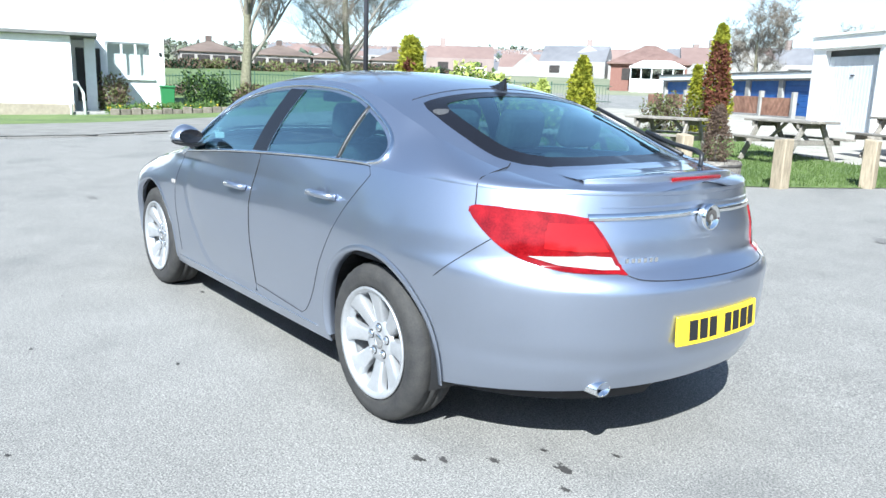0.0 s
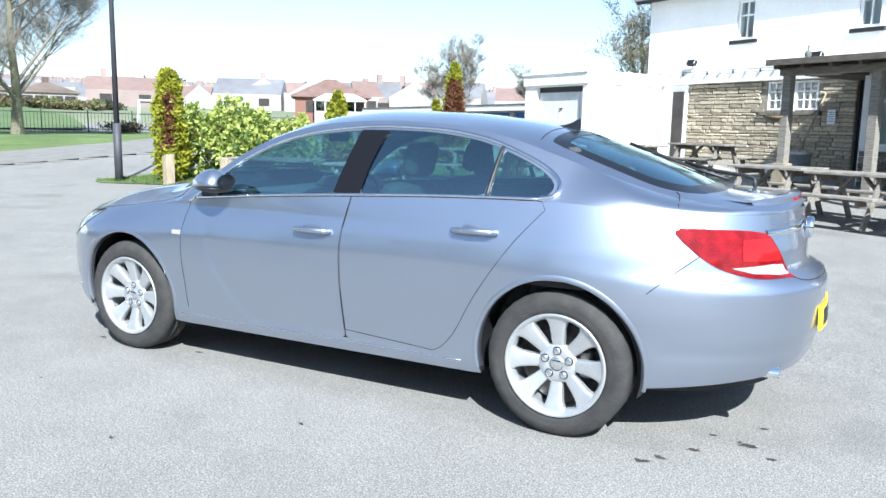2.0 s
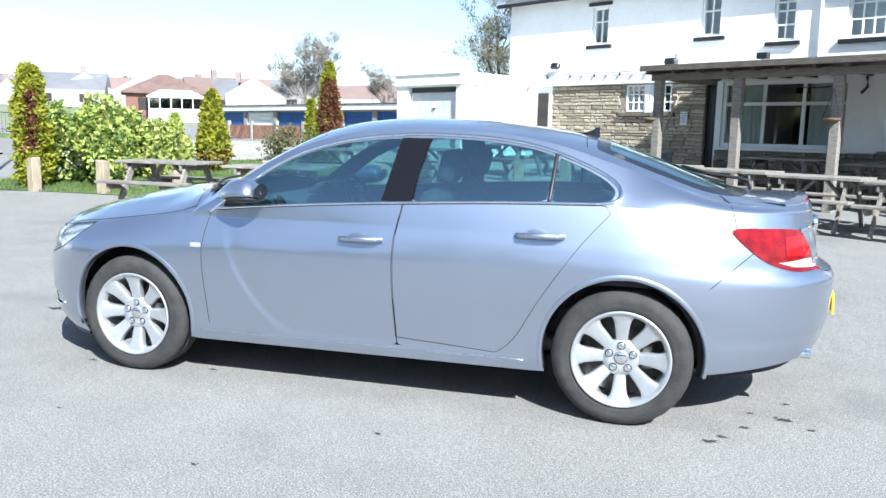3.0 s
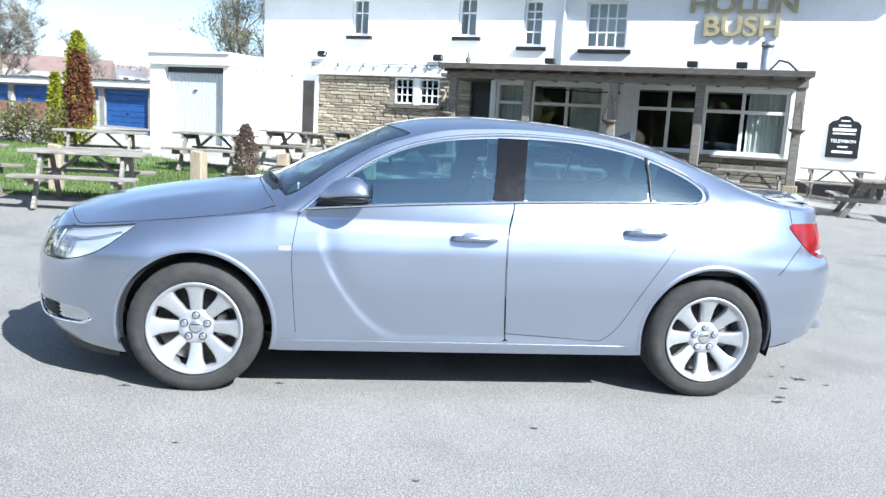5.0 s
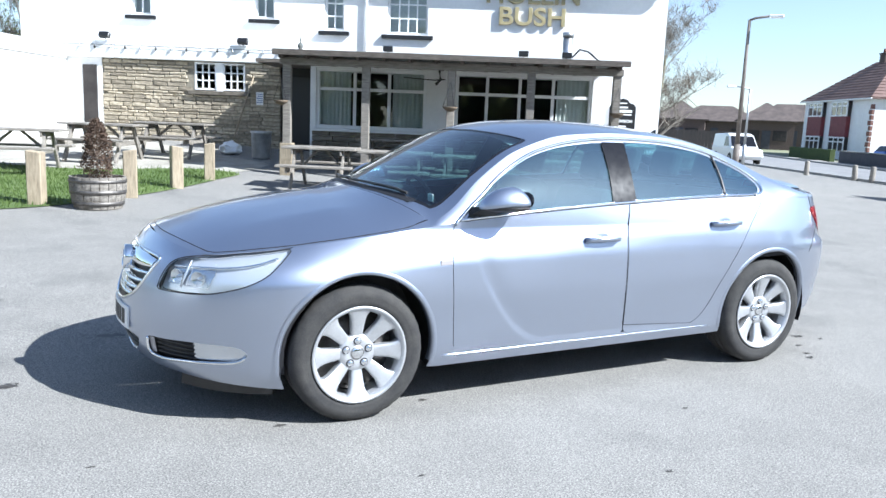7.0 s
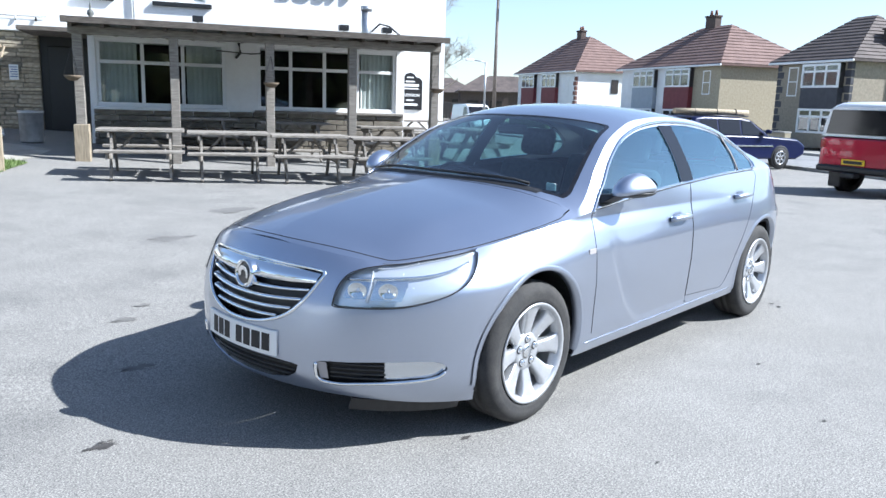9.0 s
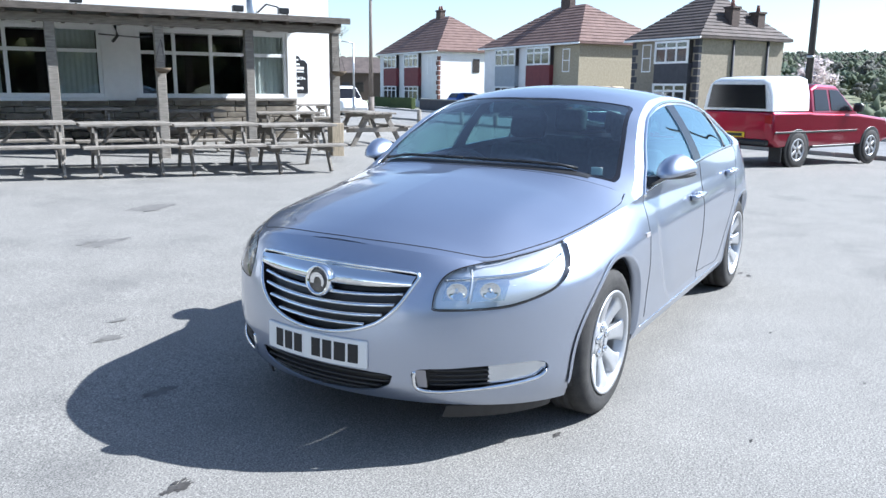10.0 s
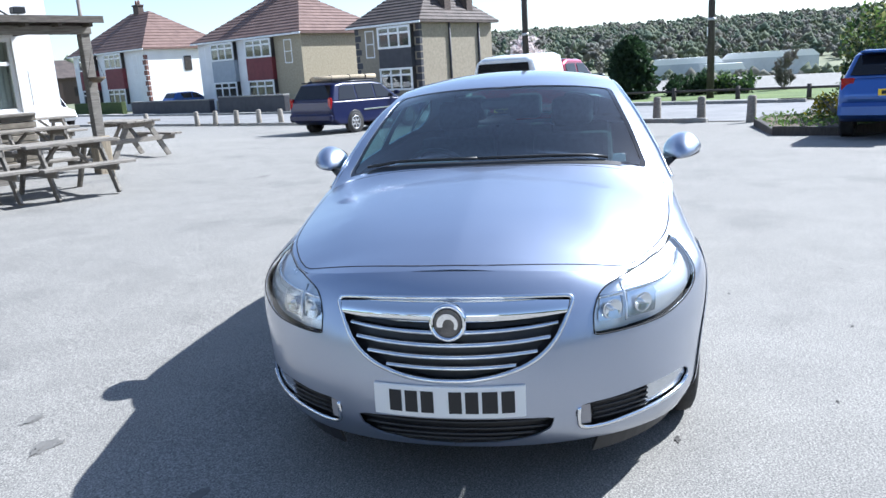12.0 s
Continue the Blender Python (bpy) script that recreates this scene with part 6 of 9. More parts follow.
def build_inn():
    inn = thing("inn_building", PUB, "white rendered two storey inn with stone side wing", "building")
    Y = -16.2
    upper = [(9.22, 9.76, 3.98, 5.02), (5.84, 6.38, 3.98, 5.02), (3.95, 4.48, 3.74, 4.95), (1.70, 2.78, 3.70, 4.90)]
    part("wall", wall_with_holes(-4.6, 12.85, -0.2, 5.35, Y - 0.35, Y, upper), WHITE_RENDER, inn)
    part("side_wall", box(-4.6, -4.25, -24.0, Y - 0.35, -0.2, 5.35), WHITE_RENDER, inn)
    part("side_wall", box(12.5, 12.85, -24.0, Y - 0.35, -0.2, 5.35), WHITE_RENDER, inn)
    part("back_wall", box(-4.25, 12.5, -24.0, -23.65, -0.2, 5.35), WHITE_RENDER, inn)
    part("upper_floor", box(-4.25, 12.5, -23.65, Y - 0.35, 2.9, 3.1), INDOOR_SHADE, inn)
    part("partition", box(-4.25, 12.5, -16.95, -16.85, 3.1, 5.3), CURTAIN, inn, "pale blinds behind the upper windows")
    bm = bmesh.new()
    o = 0.3
    pts = [(-4.6 - o, Y + o, 5.35), (12.85 + o, Y + o, 5.35), (12.85 + o, -24 - o, 5.35), (-4.6 - o, -24 - o, 5.35), (-0.6, -20.1, 7.9), (9.1, -20.1, 7.9)]
    v = [bm.verts.new(p) for p in pts]
    for f in ((0, 1, 5, 4), (1, 2, 5), (2, 3, 4, 5), (3, 0, 4), (3, 2, 1, 0)):
        bm.faces.new([v[k] for k in f])
    part("roof", bm, SLATE, inn)
    part("gutter", box(-4.9, 13.15, Y + 0.26, Y + 0.38, 5.27, 5.37, 0.02), BLACK_PAINT, inn, "black gutter")
    for (a, b, c, d), cols, rows in zip(upper, (2, 2, 2, 4), ([4.62], [4.62], [4.12, 4.45, 4.66], 3)):
        w = casement(inn, a, b, c, d, Y - 0.10, cols, rows, 0.06, 0.02)
        part("window_sill", box(a - 0.15, b + 0.15, Y - 0.05, Y + 0.09, c - 0.13, c - 0.03, 0.01), BLACK_PAINT, w, "black painted stone sill")
    part("lintel", box(9.10, 9.88, Y - 0.02, Y + 0.05, 5.06, 5.16, 0.01), BLACK_PAINT, inn, "black window hood")
    part("downpipe", rod((3.35, Y + 0.06, 2.6), (3.35, Y + 0.06, 5.3), 0.035, None, 10), WHITE_PLASTIC, inn)
    part("plinth", box(-4.62, -2.4, Y - 0.1, Y + 0.03, 0.0, 0.62, 0.01), BLACK_PAINT, inn, "black painted plinth")
    for txt, z, wide in (("HOLLIN", 4.60, 2.45), ("BUSH", 4.04, 1.74)):
        m = Matrix.Translation((-1.06, Y + 0.05, z)) @ Matrix.Rotation(math.pi, 4, "Z") @ Matrix.Rotation(math.pi / 2, 4, "X")
        word = letters(txt, 0.64, 0.03, m, GOLD, inn, "sign_lettering")
        span = [v.co.x for v in word.data.vertices]
        word.matrix_basis = m @ Matrix.Diagonal((wide / (max(span) - min(span)), 1, 1, 1))

    # front room under the lean-to roof, with its two long windows
    F = -12.55
    g = 0.15
    bays = [(1.42, 3.92, 1.19, 2.53), (-2.27, 0.78, 1.19, 2.53)]
    part("front_wall", wall_with_holes(-2.46, 4.05, g, 2.66, F - 0.25, F, bays), WHITE_RENDER, inn)
    part("front_room_side", box(-2.42, -2.17, Y, F - 0.25, g, 2.62), WHITE_RENDER, inn)
    part("front_room_side", box(3.75, 4.0, Y, F - 0.25, g, 2.62), WHITE_RENDER, inn)
    part("front_room_back", box(-2.17, 3.75, Y + 0.05, Y + 0.15, g, 2.62), INDOOR_SHADE, inn)
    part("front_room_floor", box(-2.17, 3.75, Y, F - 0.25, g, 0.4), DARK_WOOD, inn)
    part("front_room_ceiling", box(-2.42, 4.0, Y, F, 2.66, 2.72), INDOOR_SHADE, inn)
    casement(inn, *bays[0], F - 0.04, [2.27, 3.05], [2.07], 0.075, 0.035)
    casement(inn, *bays[1], F - 0.04, [-1.4, -0.66, 0.07], [2.07], 0.075, 0.035)
    for a, b in ((1.38, 3.98), (-2.42, 0.85)):
        part("window_ledge", box(a, b, F, F + 0.14, 1.12, 1.18, 0.012), OLD_WOOD if a < 0 else WHITE_PAINT, inn)
    rnd = random.Random(8)
    z = 0.2
    k = 0
    first = None
    while z < 1.05:
        x = -2.42
        while x < 3.98:
            w = min(rnd.uniform(0.35, 0.8), 4.0 - x)
            b = part("apron_stone", box(0, w - 0.014, 0, 0.075 + rnd.uniform(0, 0.02), 0, 0.105, 0.008), STONE_DARK, inn)
            b.matrix_basis = Matrix.Translation((x, F + 0.002, z))
            x += w
        z += 0.118
    for x0, x1, yy in ((3.16, 3.84, 0), (1.5, 2.2, 0), (-2.2, -1.5, 0)):
        bm = bmesh.new()
        rows = []
        for k in range(25):
            x = x0 + (x1 - x0) * k / 24
            yv = F - 0.22 + 0.025 * math.sin(k * 1.9) - 0.01 * math.sin(k * 0.7)
            rows.append((bm.verts.new((x, yv, 1.2)), bm.verts.new((x, yv, 2.5))))
        for a, b in zip(rows, rows[1:]):
            bm.faces.new((a[0], b[0], b[1], a[1])).smooth = True
        part("curtain", bm, CURTAIN, inn, "pale net curtain")
    # dark entrance between the wing and the front room
    part("entrance_back", box(4.0, 5.25, -14.62, -14.5, g, 2.65), BLACK_PAINT, inn, "black entrance doors")
    part("entrance_door", box(4.15, 5.05, -14.5, -14.44, 0.35, 2.4, 0.01), BLACK_PAINT, inn)
    part("entrance_ceiling", box(3.95, 5.3, -14.5, F, 2.6, 2.68), DARK_WOOD, inn)

    # stone wing with parapet
    S = -14.36
    hole = [(6.10, 7.38, 1.96, 2.66)]
    part("wing_wall", wall_with_holes(5.2, 9.72, 0.1, 2.68, S - 0.3, S - 0.05, hole), MORTAR, inn)
    part("wing_side", box(5.2, 5.45, Y, S - 0.3, 0.1, 2.68), MORTAR, inn)
    part("wing_room", box(5.5, 9.6, Y + 0.05, Y + 0.1, 0.1, 2.6), INDOOR_SHADE, inn)
    parapet = part("parapet", box(4.6, 9.35, Y, S + 0.10, 2.68, 3.09, 0.015), WHITE_PAINT, inn, "white painted parapet board")
    part("passage_head", box(9.35, 10.6, Y, S + 0.10, 2.68, 3.09, 0.015), WHITE_PAINT, inn)
    for a, b in ((6.10, 6.66), (6.82, 7.38)):
        casement(inn, a, b, 1.98, 2.655, S - 0.04, 3, 3, 0.045, 0.014)
    part("window_mullion", box(6.66, 6.82, S - 0.3, S - 0.02, 1.96, 2.66), WHITE_PAINT, inn)
    part("window_sill", box(5.98, 7.52, S - 0.2, S + 0.08, 1.86, 1.96, 0.012), STONE_DARK, inn, "stone window sill")
    bulbs = 15
    for k in range(bulbs):
        x = 5.2 + k * 0.385
        bm = lathe([(0.001, -0.05), (0.022, -0.03), (0.026, 0.0), (0.014, 0.03), (0.012, 0.05), (0.001, 0.055)], 8, axis="Z")
        bm.transform(Matrix.Translation((x, S + 0.14, 2.93)))
        part("festoon_bulb", bm, GALVANISED if k % 2 else BLACK_PAINT, inn)
    part("festoon_cable", tube([(5.0 + 0.2 * k, S + 0.13, 2.99 - 0.012 * (k % 2)) for k in range(30)], 0.006, 4), BLACK_PAINT, inn)
    part("notice", box(5.62, 5.80, S + 0.01, S + 0.03, 1.66, 1.98, 0.002), PLATE_WHITE, inn, "white notice with plain bars")
    for k in range(5):
        part("notice_bar", box(5.64, 5.78 - 0.02 * (k % 2), S + 0.028, S + 0.033, 1.92 - 0.05 * k, 1.935 - 0.05 * k), BLUE_DOOR, inn)
    part("leaning_pole", rod((6.35, S + 0.5, 0.45), (5.85, S + 0.06, 2.35), 0.02, None, 8), POST_WOOD, inn)
    # side passage with its door
    part("passage_back", box(9.72, 10.62, -14.6, S, 0.3, 2.68), WHITE_RENDER, inn)
    part("passage_side", box(10.62, 10.74, -16.2, -11.83, 0.2, 2.62), WHITE_RENDER, inn)
    part("passage_door", box(9.84, 10.2, S, S + 0.04, 0.5, 2.5, 0.01), INDOOR_SHADE, inn, "dark doorway in the white passage")

    # flat roofed garage block
    G = -11.6
    part("garage_front", wall_with_holes(10.62, 13.13, 0.2, 2.62, G - 0.22, G, [(10.80, 12.66, 0.2, 2.58)]), WHITE_RENDER, inn)
    part("garage_side", box(12.91, 13.13, -16.2, G - 0.22, 0.2, 2.62), WHITE_RENDER, inn)
    part("garage_fascia", box(10.58, 13.16, -16.2, G + 0.06, 2.62, 2.90, 0.012), WHITE_PAINT, inn)
    part("garage_coping", box(10.56, 13.20, -16.2, G + 0.10, 2.90, 2.95, 0.01), WHITE_PAINT, inn)
    door = new("garage_door")
    door.parent = inn
    n = 17
    for k in range(n):
        x = 10.81 + 1.84 * k / n
        part("door_rib", box(x + 0.004, x + 1.84 / n - 0.004, G - 0.16, G - 0.12, 0.56, 2.42, 0.006), BLUE_GREY, door)
    part("door_backing", box(10.80, 12.66, G - 0.18, G - 0.155, 0.5, 2.44), BLUE_GREY, door)
    # Black strip in place of the shaded gap above the door.
    part("door_gap_shade", box(10.80, 12.66, G - 0.2, G - 0.14, 2.44, 2.58), BLACK_PAINT, door, "black strip for the shade in the gap over the garage door")
    part("door_handle", box(11.68, 11.80, G - 0.12, G - 0.09, 1.98, 2.01, 0.005), BLACK_PAINT, door)

    # lights on the walls and roof edge
    for x, y, z in ((9.55, S + 0.15, 3.22), (6.1, S + 0.15, 3.18)):
        bm = box(-0.13, 0.13, -0.06, 0.06, -0.07, 0.07, 0.01)
        bm.transform(Matrix.Translation((x, y, z)) @ Matrix.Rotation(0.5, 4, "X"))
        lampo = part("floodlight", bm, BLACK_PAINT, inn, "black floodlight")
        part("bracket", rod((x, y, z - 0.05), (x, y - 0.1, z - 0.14), 0.012, None, 6), BLACK_PAINT, lampo)
    for x in (2.0, -0.55, -1.36):
        lampo = part("floodlight", box(x - 0.09, x + 0.09, -9.95, -9.80, 2.70, 2.80, 0.01), BLACK_PAINT, inn, "black floodlight")
        part("bracket", rod((x, -9.87, 2.62), (x, -9.87, 2.72), 0.014, None, 6), BLACK_PAINT, lampo)
    part("flue", rod((-1.73, -13.26, 2.5), (-1.73, -13.26, 3.45), 0.11, None, 20), GALVANISED, inn, "galvanised metal flue")
    part("flue_cap", rod((-1.73, -13.26, 3.45), (-1.73, -13.26, 3.55), 0.13, 0.13, 20), GALVANISED, inn)
    part("flue_cable", tube([(-1.84, -13.2, 3.0), (-1.98, -13.0, 3.16), (-2.15, -12.8, 3.1), (-2.35, -12.6, 2.9)], 0.02, 6), BLACK_PAINT, inn)
    # menu board
    shape = [(x - 0.25, z - 0.08) for x, z in ((-3.72, 1.32), (-3.02, 1.32), (-3.02, 2.10), (-3.10, 2.18), (-3.2, 2.2), (-3.25, 2.28), (-3.37, 2.32), (-3.49, 2.28), (-3.54, 2.2), (-3.64, 2.18), (-3.72, 2.10))]
    board = part("sign_board", prism(shape, Y + 0.01, Y + 0.05, "XZ", 0.006), BLACK_PAINT, inn, "black painted wall sign with white lettering")
    for z, w, h in ((2.11, 0.10, 0.03), (2.0, 0.13, 0.04), (1.90, 0.25, 0.07), (1.81, 0.24, 0.035), (1.50, 0.11, 0.035), (1.38, 0.22, 0.06)):
        part("sign_bar", box(-3.62 - w, -3.62 + w, Y + 0.048, Y + 0.054, z - h / 2, z + h / 2), PLATE_WHITE, board)
    m = Matrix.Translation((-3.62, Y + 0.052, 1.60)) @ Matrix.Rotation(math.pi, 4, "Z") @ Matrix.Rotation(math.pi / 2, 4, "X")
    letters("TELEVISION", 0.105, 0.003, m, PLATE_WHITE, board, "sign_lettering")

    # stones of the wing, laid in courses
    rnd = random.Random(4)
    moulds = []
    for k in range(14):
        w, h = 0.12 + 0.032 * k, 0.052 + 0.014 * (k % 4)
        bm = box(-w / 2, w / 2, 0, 0.05, 0, h, 0.012)
        for v in bm.verts:
            v.co += Vector((rnd.uniform(-0.006, 0.006), rnd.uniform(-0.012, 0.012) if v.co.y > 0.02 else 0, rnd.uniform(-0.006, 0.006)))
        me = bpy.data.meshes.new("stone")
        bm.to_mesh(me)
        bm.free()
        me.materials.append(STONE)
        moulds.append((w, h, me))
    wall = new("stone_facing")
    wall.parent = inn
    z = 0.32
    made = 0
    while z < 2.62:
        tier = rnd.randrange(4)
        h = 0.052 + 0.014 * tier
        x = 5.2
        while x < 9.72:
            choice = [m for k, m in enumerate(moulds) if k % 4 == tier]
            w, hh, me = rnd.choice(choice)
            left = 9.72 - x
            sx = min(1.0, left / w)
            cx = x + w * sx / 2
            clash = any(hx0 - w / 2 < cx < hx1 + w / 2 and z + h > hz0 - 0.09 and z < hz1 for hx0, hx1, hz0, hz1 in hole)
            if not clash and sx > 0.25 and (z > 0.75 or made % 2 == 0 or True):
                o = new("stone", me)
                o.parent = wall
                o.matrix_basis = Matrix.Translation((cx, S - 0.052, z)) @ Matrix.Diagonal((sx * 0.97, 1, 1, 1))
                made += 1
            x += w + 0.012
        z += h + 0.014
    return inn


STONE_DARK = mottled("weathered dark stone", (0.10, 0.085, 0.065), (0.22, 0.195, 0.155), 8, 0.9, bump=0.5, random_tint=0.25)
build_inn()


def build_pergola():
    p = thing("timber_pergola", PUB, "weathered timber lean-to pergola with felt roof before the inn", "pergola")
    Yp = -9.95
    for x in (3.93, 2.41, 0.78, -0.73, -2.34):
        g = ground_at(x, Yp)
        post = part("post", box(x - 0.075, x + 0.075, Yp - 0.075, Yp + 0.075, g - 0.05, 2.42, 0.008), OLD_WOOD, p)
        if x in (3.93, -2.34):
            part("post_sleeve", box(x - 0.12, x + 0.12, Yp - 0.12, Yp + 0.12, g - 0.05, g + 0.62, 0.01), POST_WOOD, p, "pale timber post casing")
    part("beam", box(-2.44, 4.06, Yp - 0.04, Yp + 0.10, 2.40, 2.53, 0.008), OLD_WOOD, p)
    for k in range(14):
        x = 4.0 - k * 0.487
        bm = box(x - 0.03, x + 0.03, -12.54, -9.62, 2.50, 2.60, 0.004)
        for v in bm.verts:
            v.co.z += 0.05 * (-9.62 - v.co.y) / 2.8
        part("rafter", bm, DARK_WOOD, p)
    bm = box(-2.50, 4.12, -12.56, -9.56, 2.602, 2.65, 0.006)
    for v in bm.verts:
        v.co.z += 0.05 * (-9.56 - v.co.y) / 2.8
    part("roof_deck", bm, LEAD, p)
    part("fascia", box(-2.50, 4.12, -9.556, -9.52, 2.55, 2.655, 0.004), DARK_WOOD, p)
    part("finial", lathe([(0.001, 0.3), (0.012, 0.26), (0.02, 0.22), (0.012, 0.19), (0.05, 0.15), (0.06, 0.10), (0.03, 0.06), (0.09, 0.0)], 14, axis="Z"), LEAD, p).matrix_basis = Matrix.Translation((3.72, -10.1, 2.645))
    for x in (4.0, 0.78, -2.34):
        bm = bmesh.new()
        cx, cy = x, Yp + 0.22
        bowl = lathe([(0.001, -0.09), (0.06, -0.085), (0.12, -0.04), (0.145, 0.0), (0.135, 0.0)], 16, axis="Z")
        bowl.transform(Matrix.Translation((cx, cy, 1.72)))
        basket = part("hanging_basket", bowl, SOIL, p, "brown wire hanging basket")
        for a in (0, 2.1, 4.2):
            part("chain", rod((cx + 0.14 * math.cos(a), cy + 0.14 * math.sin(a), 1.72), (cx, cy, 2.18), 0.004, None, 4), BLACK_PAINT, basket)
    part("heater_cable", tube([(1.7, Yp - 0.02, 2.24), (1.1, Yp - 0.02, 2.21), (0.9, Yp - 0.02, 2.23)], 0.012, 5), BLACK_PAINT, p)
    part("gutter_bracket", tube([(1.15, F_ + 0.02, 2.55), (1.12, F_ + 0.06, 2.36), (1.22, F_ + 0.08, 2.24)], 0.03, 8), BLACK_PAINT, p)


F_ = -12.55
build_pergola()


def picnic_table():
    t = thing("picnic_table", Matrix.Identity(4), "weathered wooden picnic table with fixed benches", "picnic table", "picnic tables of the inn")
    L = 1.5
    for k in range(4):
        y = -0.27 + 0.18 * k
        part("top_plank", box(-L / 2, L / 2, y - 0.083, y + 0.083, 0.70, 0.742, 0.006), OLD_WOOD, t)
    for s in (1, -1):
        for k in range(2):
            y = s * (0.60 + 0.13 * k)
            part("seat_plank", box(-L / 2, L / 2, y - 0.06, y + 0.06, 0.41, 0.45, 0.006), OLD_WOOD, t)
    for x in (-0.50, 0.50):
        for s in (1, -1):
            bm = box(-0.022, 0.022, -0.05, 0.05, 0, 0.80, 0.004)
            bm.transform(Matrix.Translation((x, s * 0.60, 0)) @ Matrix.Rotation(s * 0.52, 4, "X"))
            bmesh.ops.bisect_plane(bm, geom=bm.verts[:] + bm.edges[:] + bm.faces[:], plane_co=(0, 0, 0.0), plane_no=(0, 0, -1), clear_outer=True)
            part("leg", bm, OLD_WOOD, t)
        part("cross_bar", box(x + 0.022, x + 0.062, -0.74, 0.74, 0.32, 0.41, 0.004), OLD_WOOD, t)
        part("top_bar", box(x + 0.022, x + 0.062, -0.34, 0.34, 0.61, 0.70, 0.004), OLD_WOOD, t)
    for s in (1, -1):
        bm = box(-0.02, 0.02, -0.035, 0.035, 0, 0.52, 0.003)
        bm.transform(Matrix.Translation((s * 0.46, 0, 0.36)) @ Matrix.Rotation(-s * 0.85, 4, "Y"))
        part("brace", bm, OLD_WOOD, t)
    return t


first_table = picnic_table()
spots = [(4.05, -6.05, 4, 1.0), (5.85, -5.9, -3, 1.0), (5.0, -9.9, 8, 1.0), (3.15, -10.9, -14, 1.0), (1.7, -12.5, -29, 1.0), (0.25, -13.2, -29, 1.0)]
for X, Y_ in ((2.9, -8.25), (1.62, -8.25), (0.35, -8.25), (-0.94, -8.2)):
    q = pub(X, Y_)
    spots.append((q.x, q.y, -29.4, 0.83))
for X, Y_ in ((2.0, -11.2), (0.2, -11.15), (-1.75, -11.1)):
    q = pub(X, Y_)
    spots.append((q.x, q.y, -29.4, 0.9))
spots += [(-9.35, -8.6, 62, 1.0), (-10.4, -11.4, -29, 1.0), (-15.2, -15.6, -20, 1.0)]
for k, (x, y, turn, size) in enumerate(spots):
    m = Matrix.Translation((x, y, gz(x, y) - 0.004)) @ Matrix.Rotation(radians(turn), 4, "Z") @ Matrix.Diagonal((size, 1, 1, 1))
    if k == 0:
        first_table.matrix_world = m
    else:
        c = copy_thing(first_table, Matrix.Translation((x, y, gz(x, y) - 0.004)) @ Matrix.Rotation(radians(turn), 4, "Z"))
        c.scale = (size, 1, 1)


def timber_post(x, y, h, w, seed, label="square pale timber bollard post on the grass verge"):
    t = thing("timber_post", Matrix.Translation((x, y, gz(x, y) - 0.03)) @ Matrix.Rotation(radians(-20 + seed * 13 % 30), 4, "Z"), label, "post", "timber posts of the verge")
    bm = box(-w / 2, w / 2, -w / 2, w / 2, 0, h, 0.012)
    for v in bm.verts:
        if v.co.z > h - 0.03:
            v.co.z += 0.02 * math.sin(seed * 3 + v.co.x * 30)
    part("shaft", bm, POST_WOOD, t)


for k, (x, y, h, w) in enumerate(((2.83, -7.3, 0.74, 0.19), (1.62, -7.9, 0.72, 0.19), (0.84, -8.86, 0.70, 0.18), (0.14, -9.86, 0.68, 0.18), (4.9, -7.35, 0.7, 0.18), (9.1, -6.62, 0.62, 0.17), (7.85, -6.85, 0.60, 0.17), (6.5, -7.0, 0.5, 0.16))):
    timber_post(x, y, h, w, k)


def barrel_planter(x, y):
    t = thing("barrel_planter", Matrix.Translation((x, y, gz(x, y))), "half barrel planter with a dead brown conifer", "planter")
    n = 20
    for k in range(n):
        bm = bmesh.new()
        a0, a1 = k * math.tau / n + 0.012, (k + 1) * math.tau / n - 0.012
        rows = []
        for z, r in ((0.0, 0.295), (0.14, 0.335), (0.3, 0.355), (0.42, 0.35)):
            rows.append([bm.verts.new((rr * math.cos(a), rr * math.sin(a), z)) for a, rr in ((a0, r), ((a0 + a1) / 2, r * 1.006), (a1, r), (a1, r - 0.025), (a0, r - 0.025))])
        for p, q in zip(rows, rows[1:]):
            for i in range(5):
                bm.faces.new((p[i], p[(i + 1) % 5], q[(i + 1) % 5], q[i]))
        bm.faces.new(rows[-1])
        bm.faces.new(rows[0][::-1])
        part("stave", bm, OLD_WOOD, t)
    for z0, z1, r in ((0.05, 0.10, 0.322), (0.20, 0.25, 0.352), (0.345, 0.385, 0.361)):
        bm = lathe([(r - 0.004, z0), (r, z0), (r + 0.004, z1), (r, z1)], 40, axis="Z")
        part("hoop", bm, STEEL, t, "dark iron hoop")
    part("soil", lathe([(0.001, 0.385), (0.2, 0.38), (0.33, 0.37)], 20, axis="Z"), SOIL, t)
    rnd = random.Random(9)
    part("stem", rod((0, 0, 0.35), (0, 0, 1.0), 0.02, 0.006, 6), TWIG, t)
    pts = [p + Vector((0, 0, 0.36)) for p in cone_points(rnd, 2600, 0.74, 0.21, 0.45)]
    sheaf("foliage", *leaves(pts, 0.05, 9, narrow=0.35), LEAF_DRY, t, "dead brown foliage")


barrel_planter(2.1, -6.98)


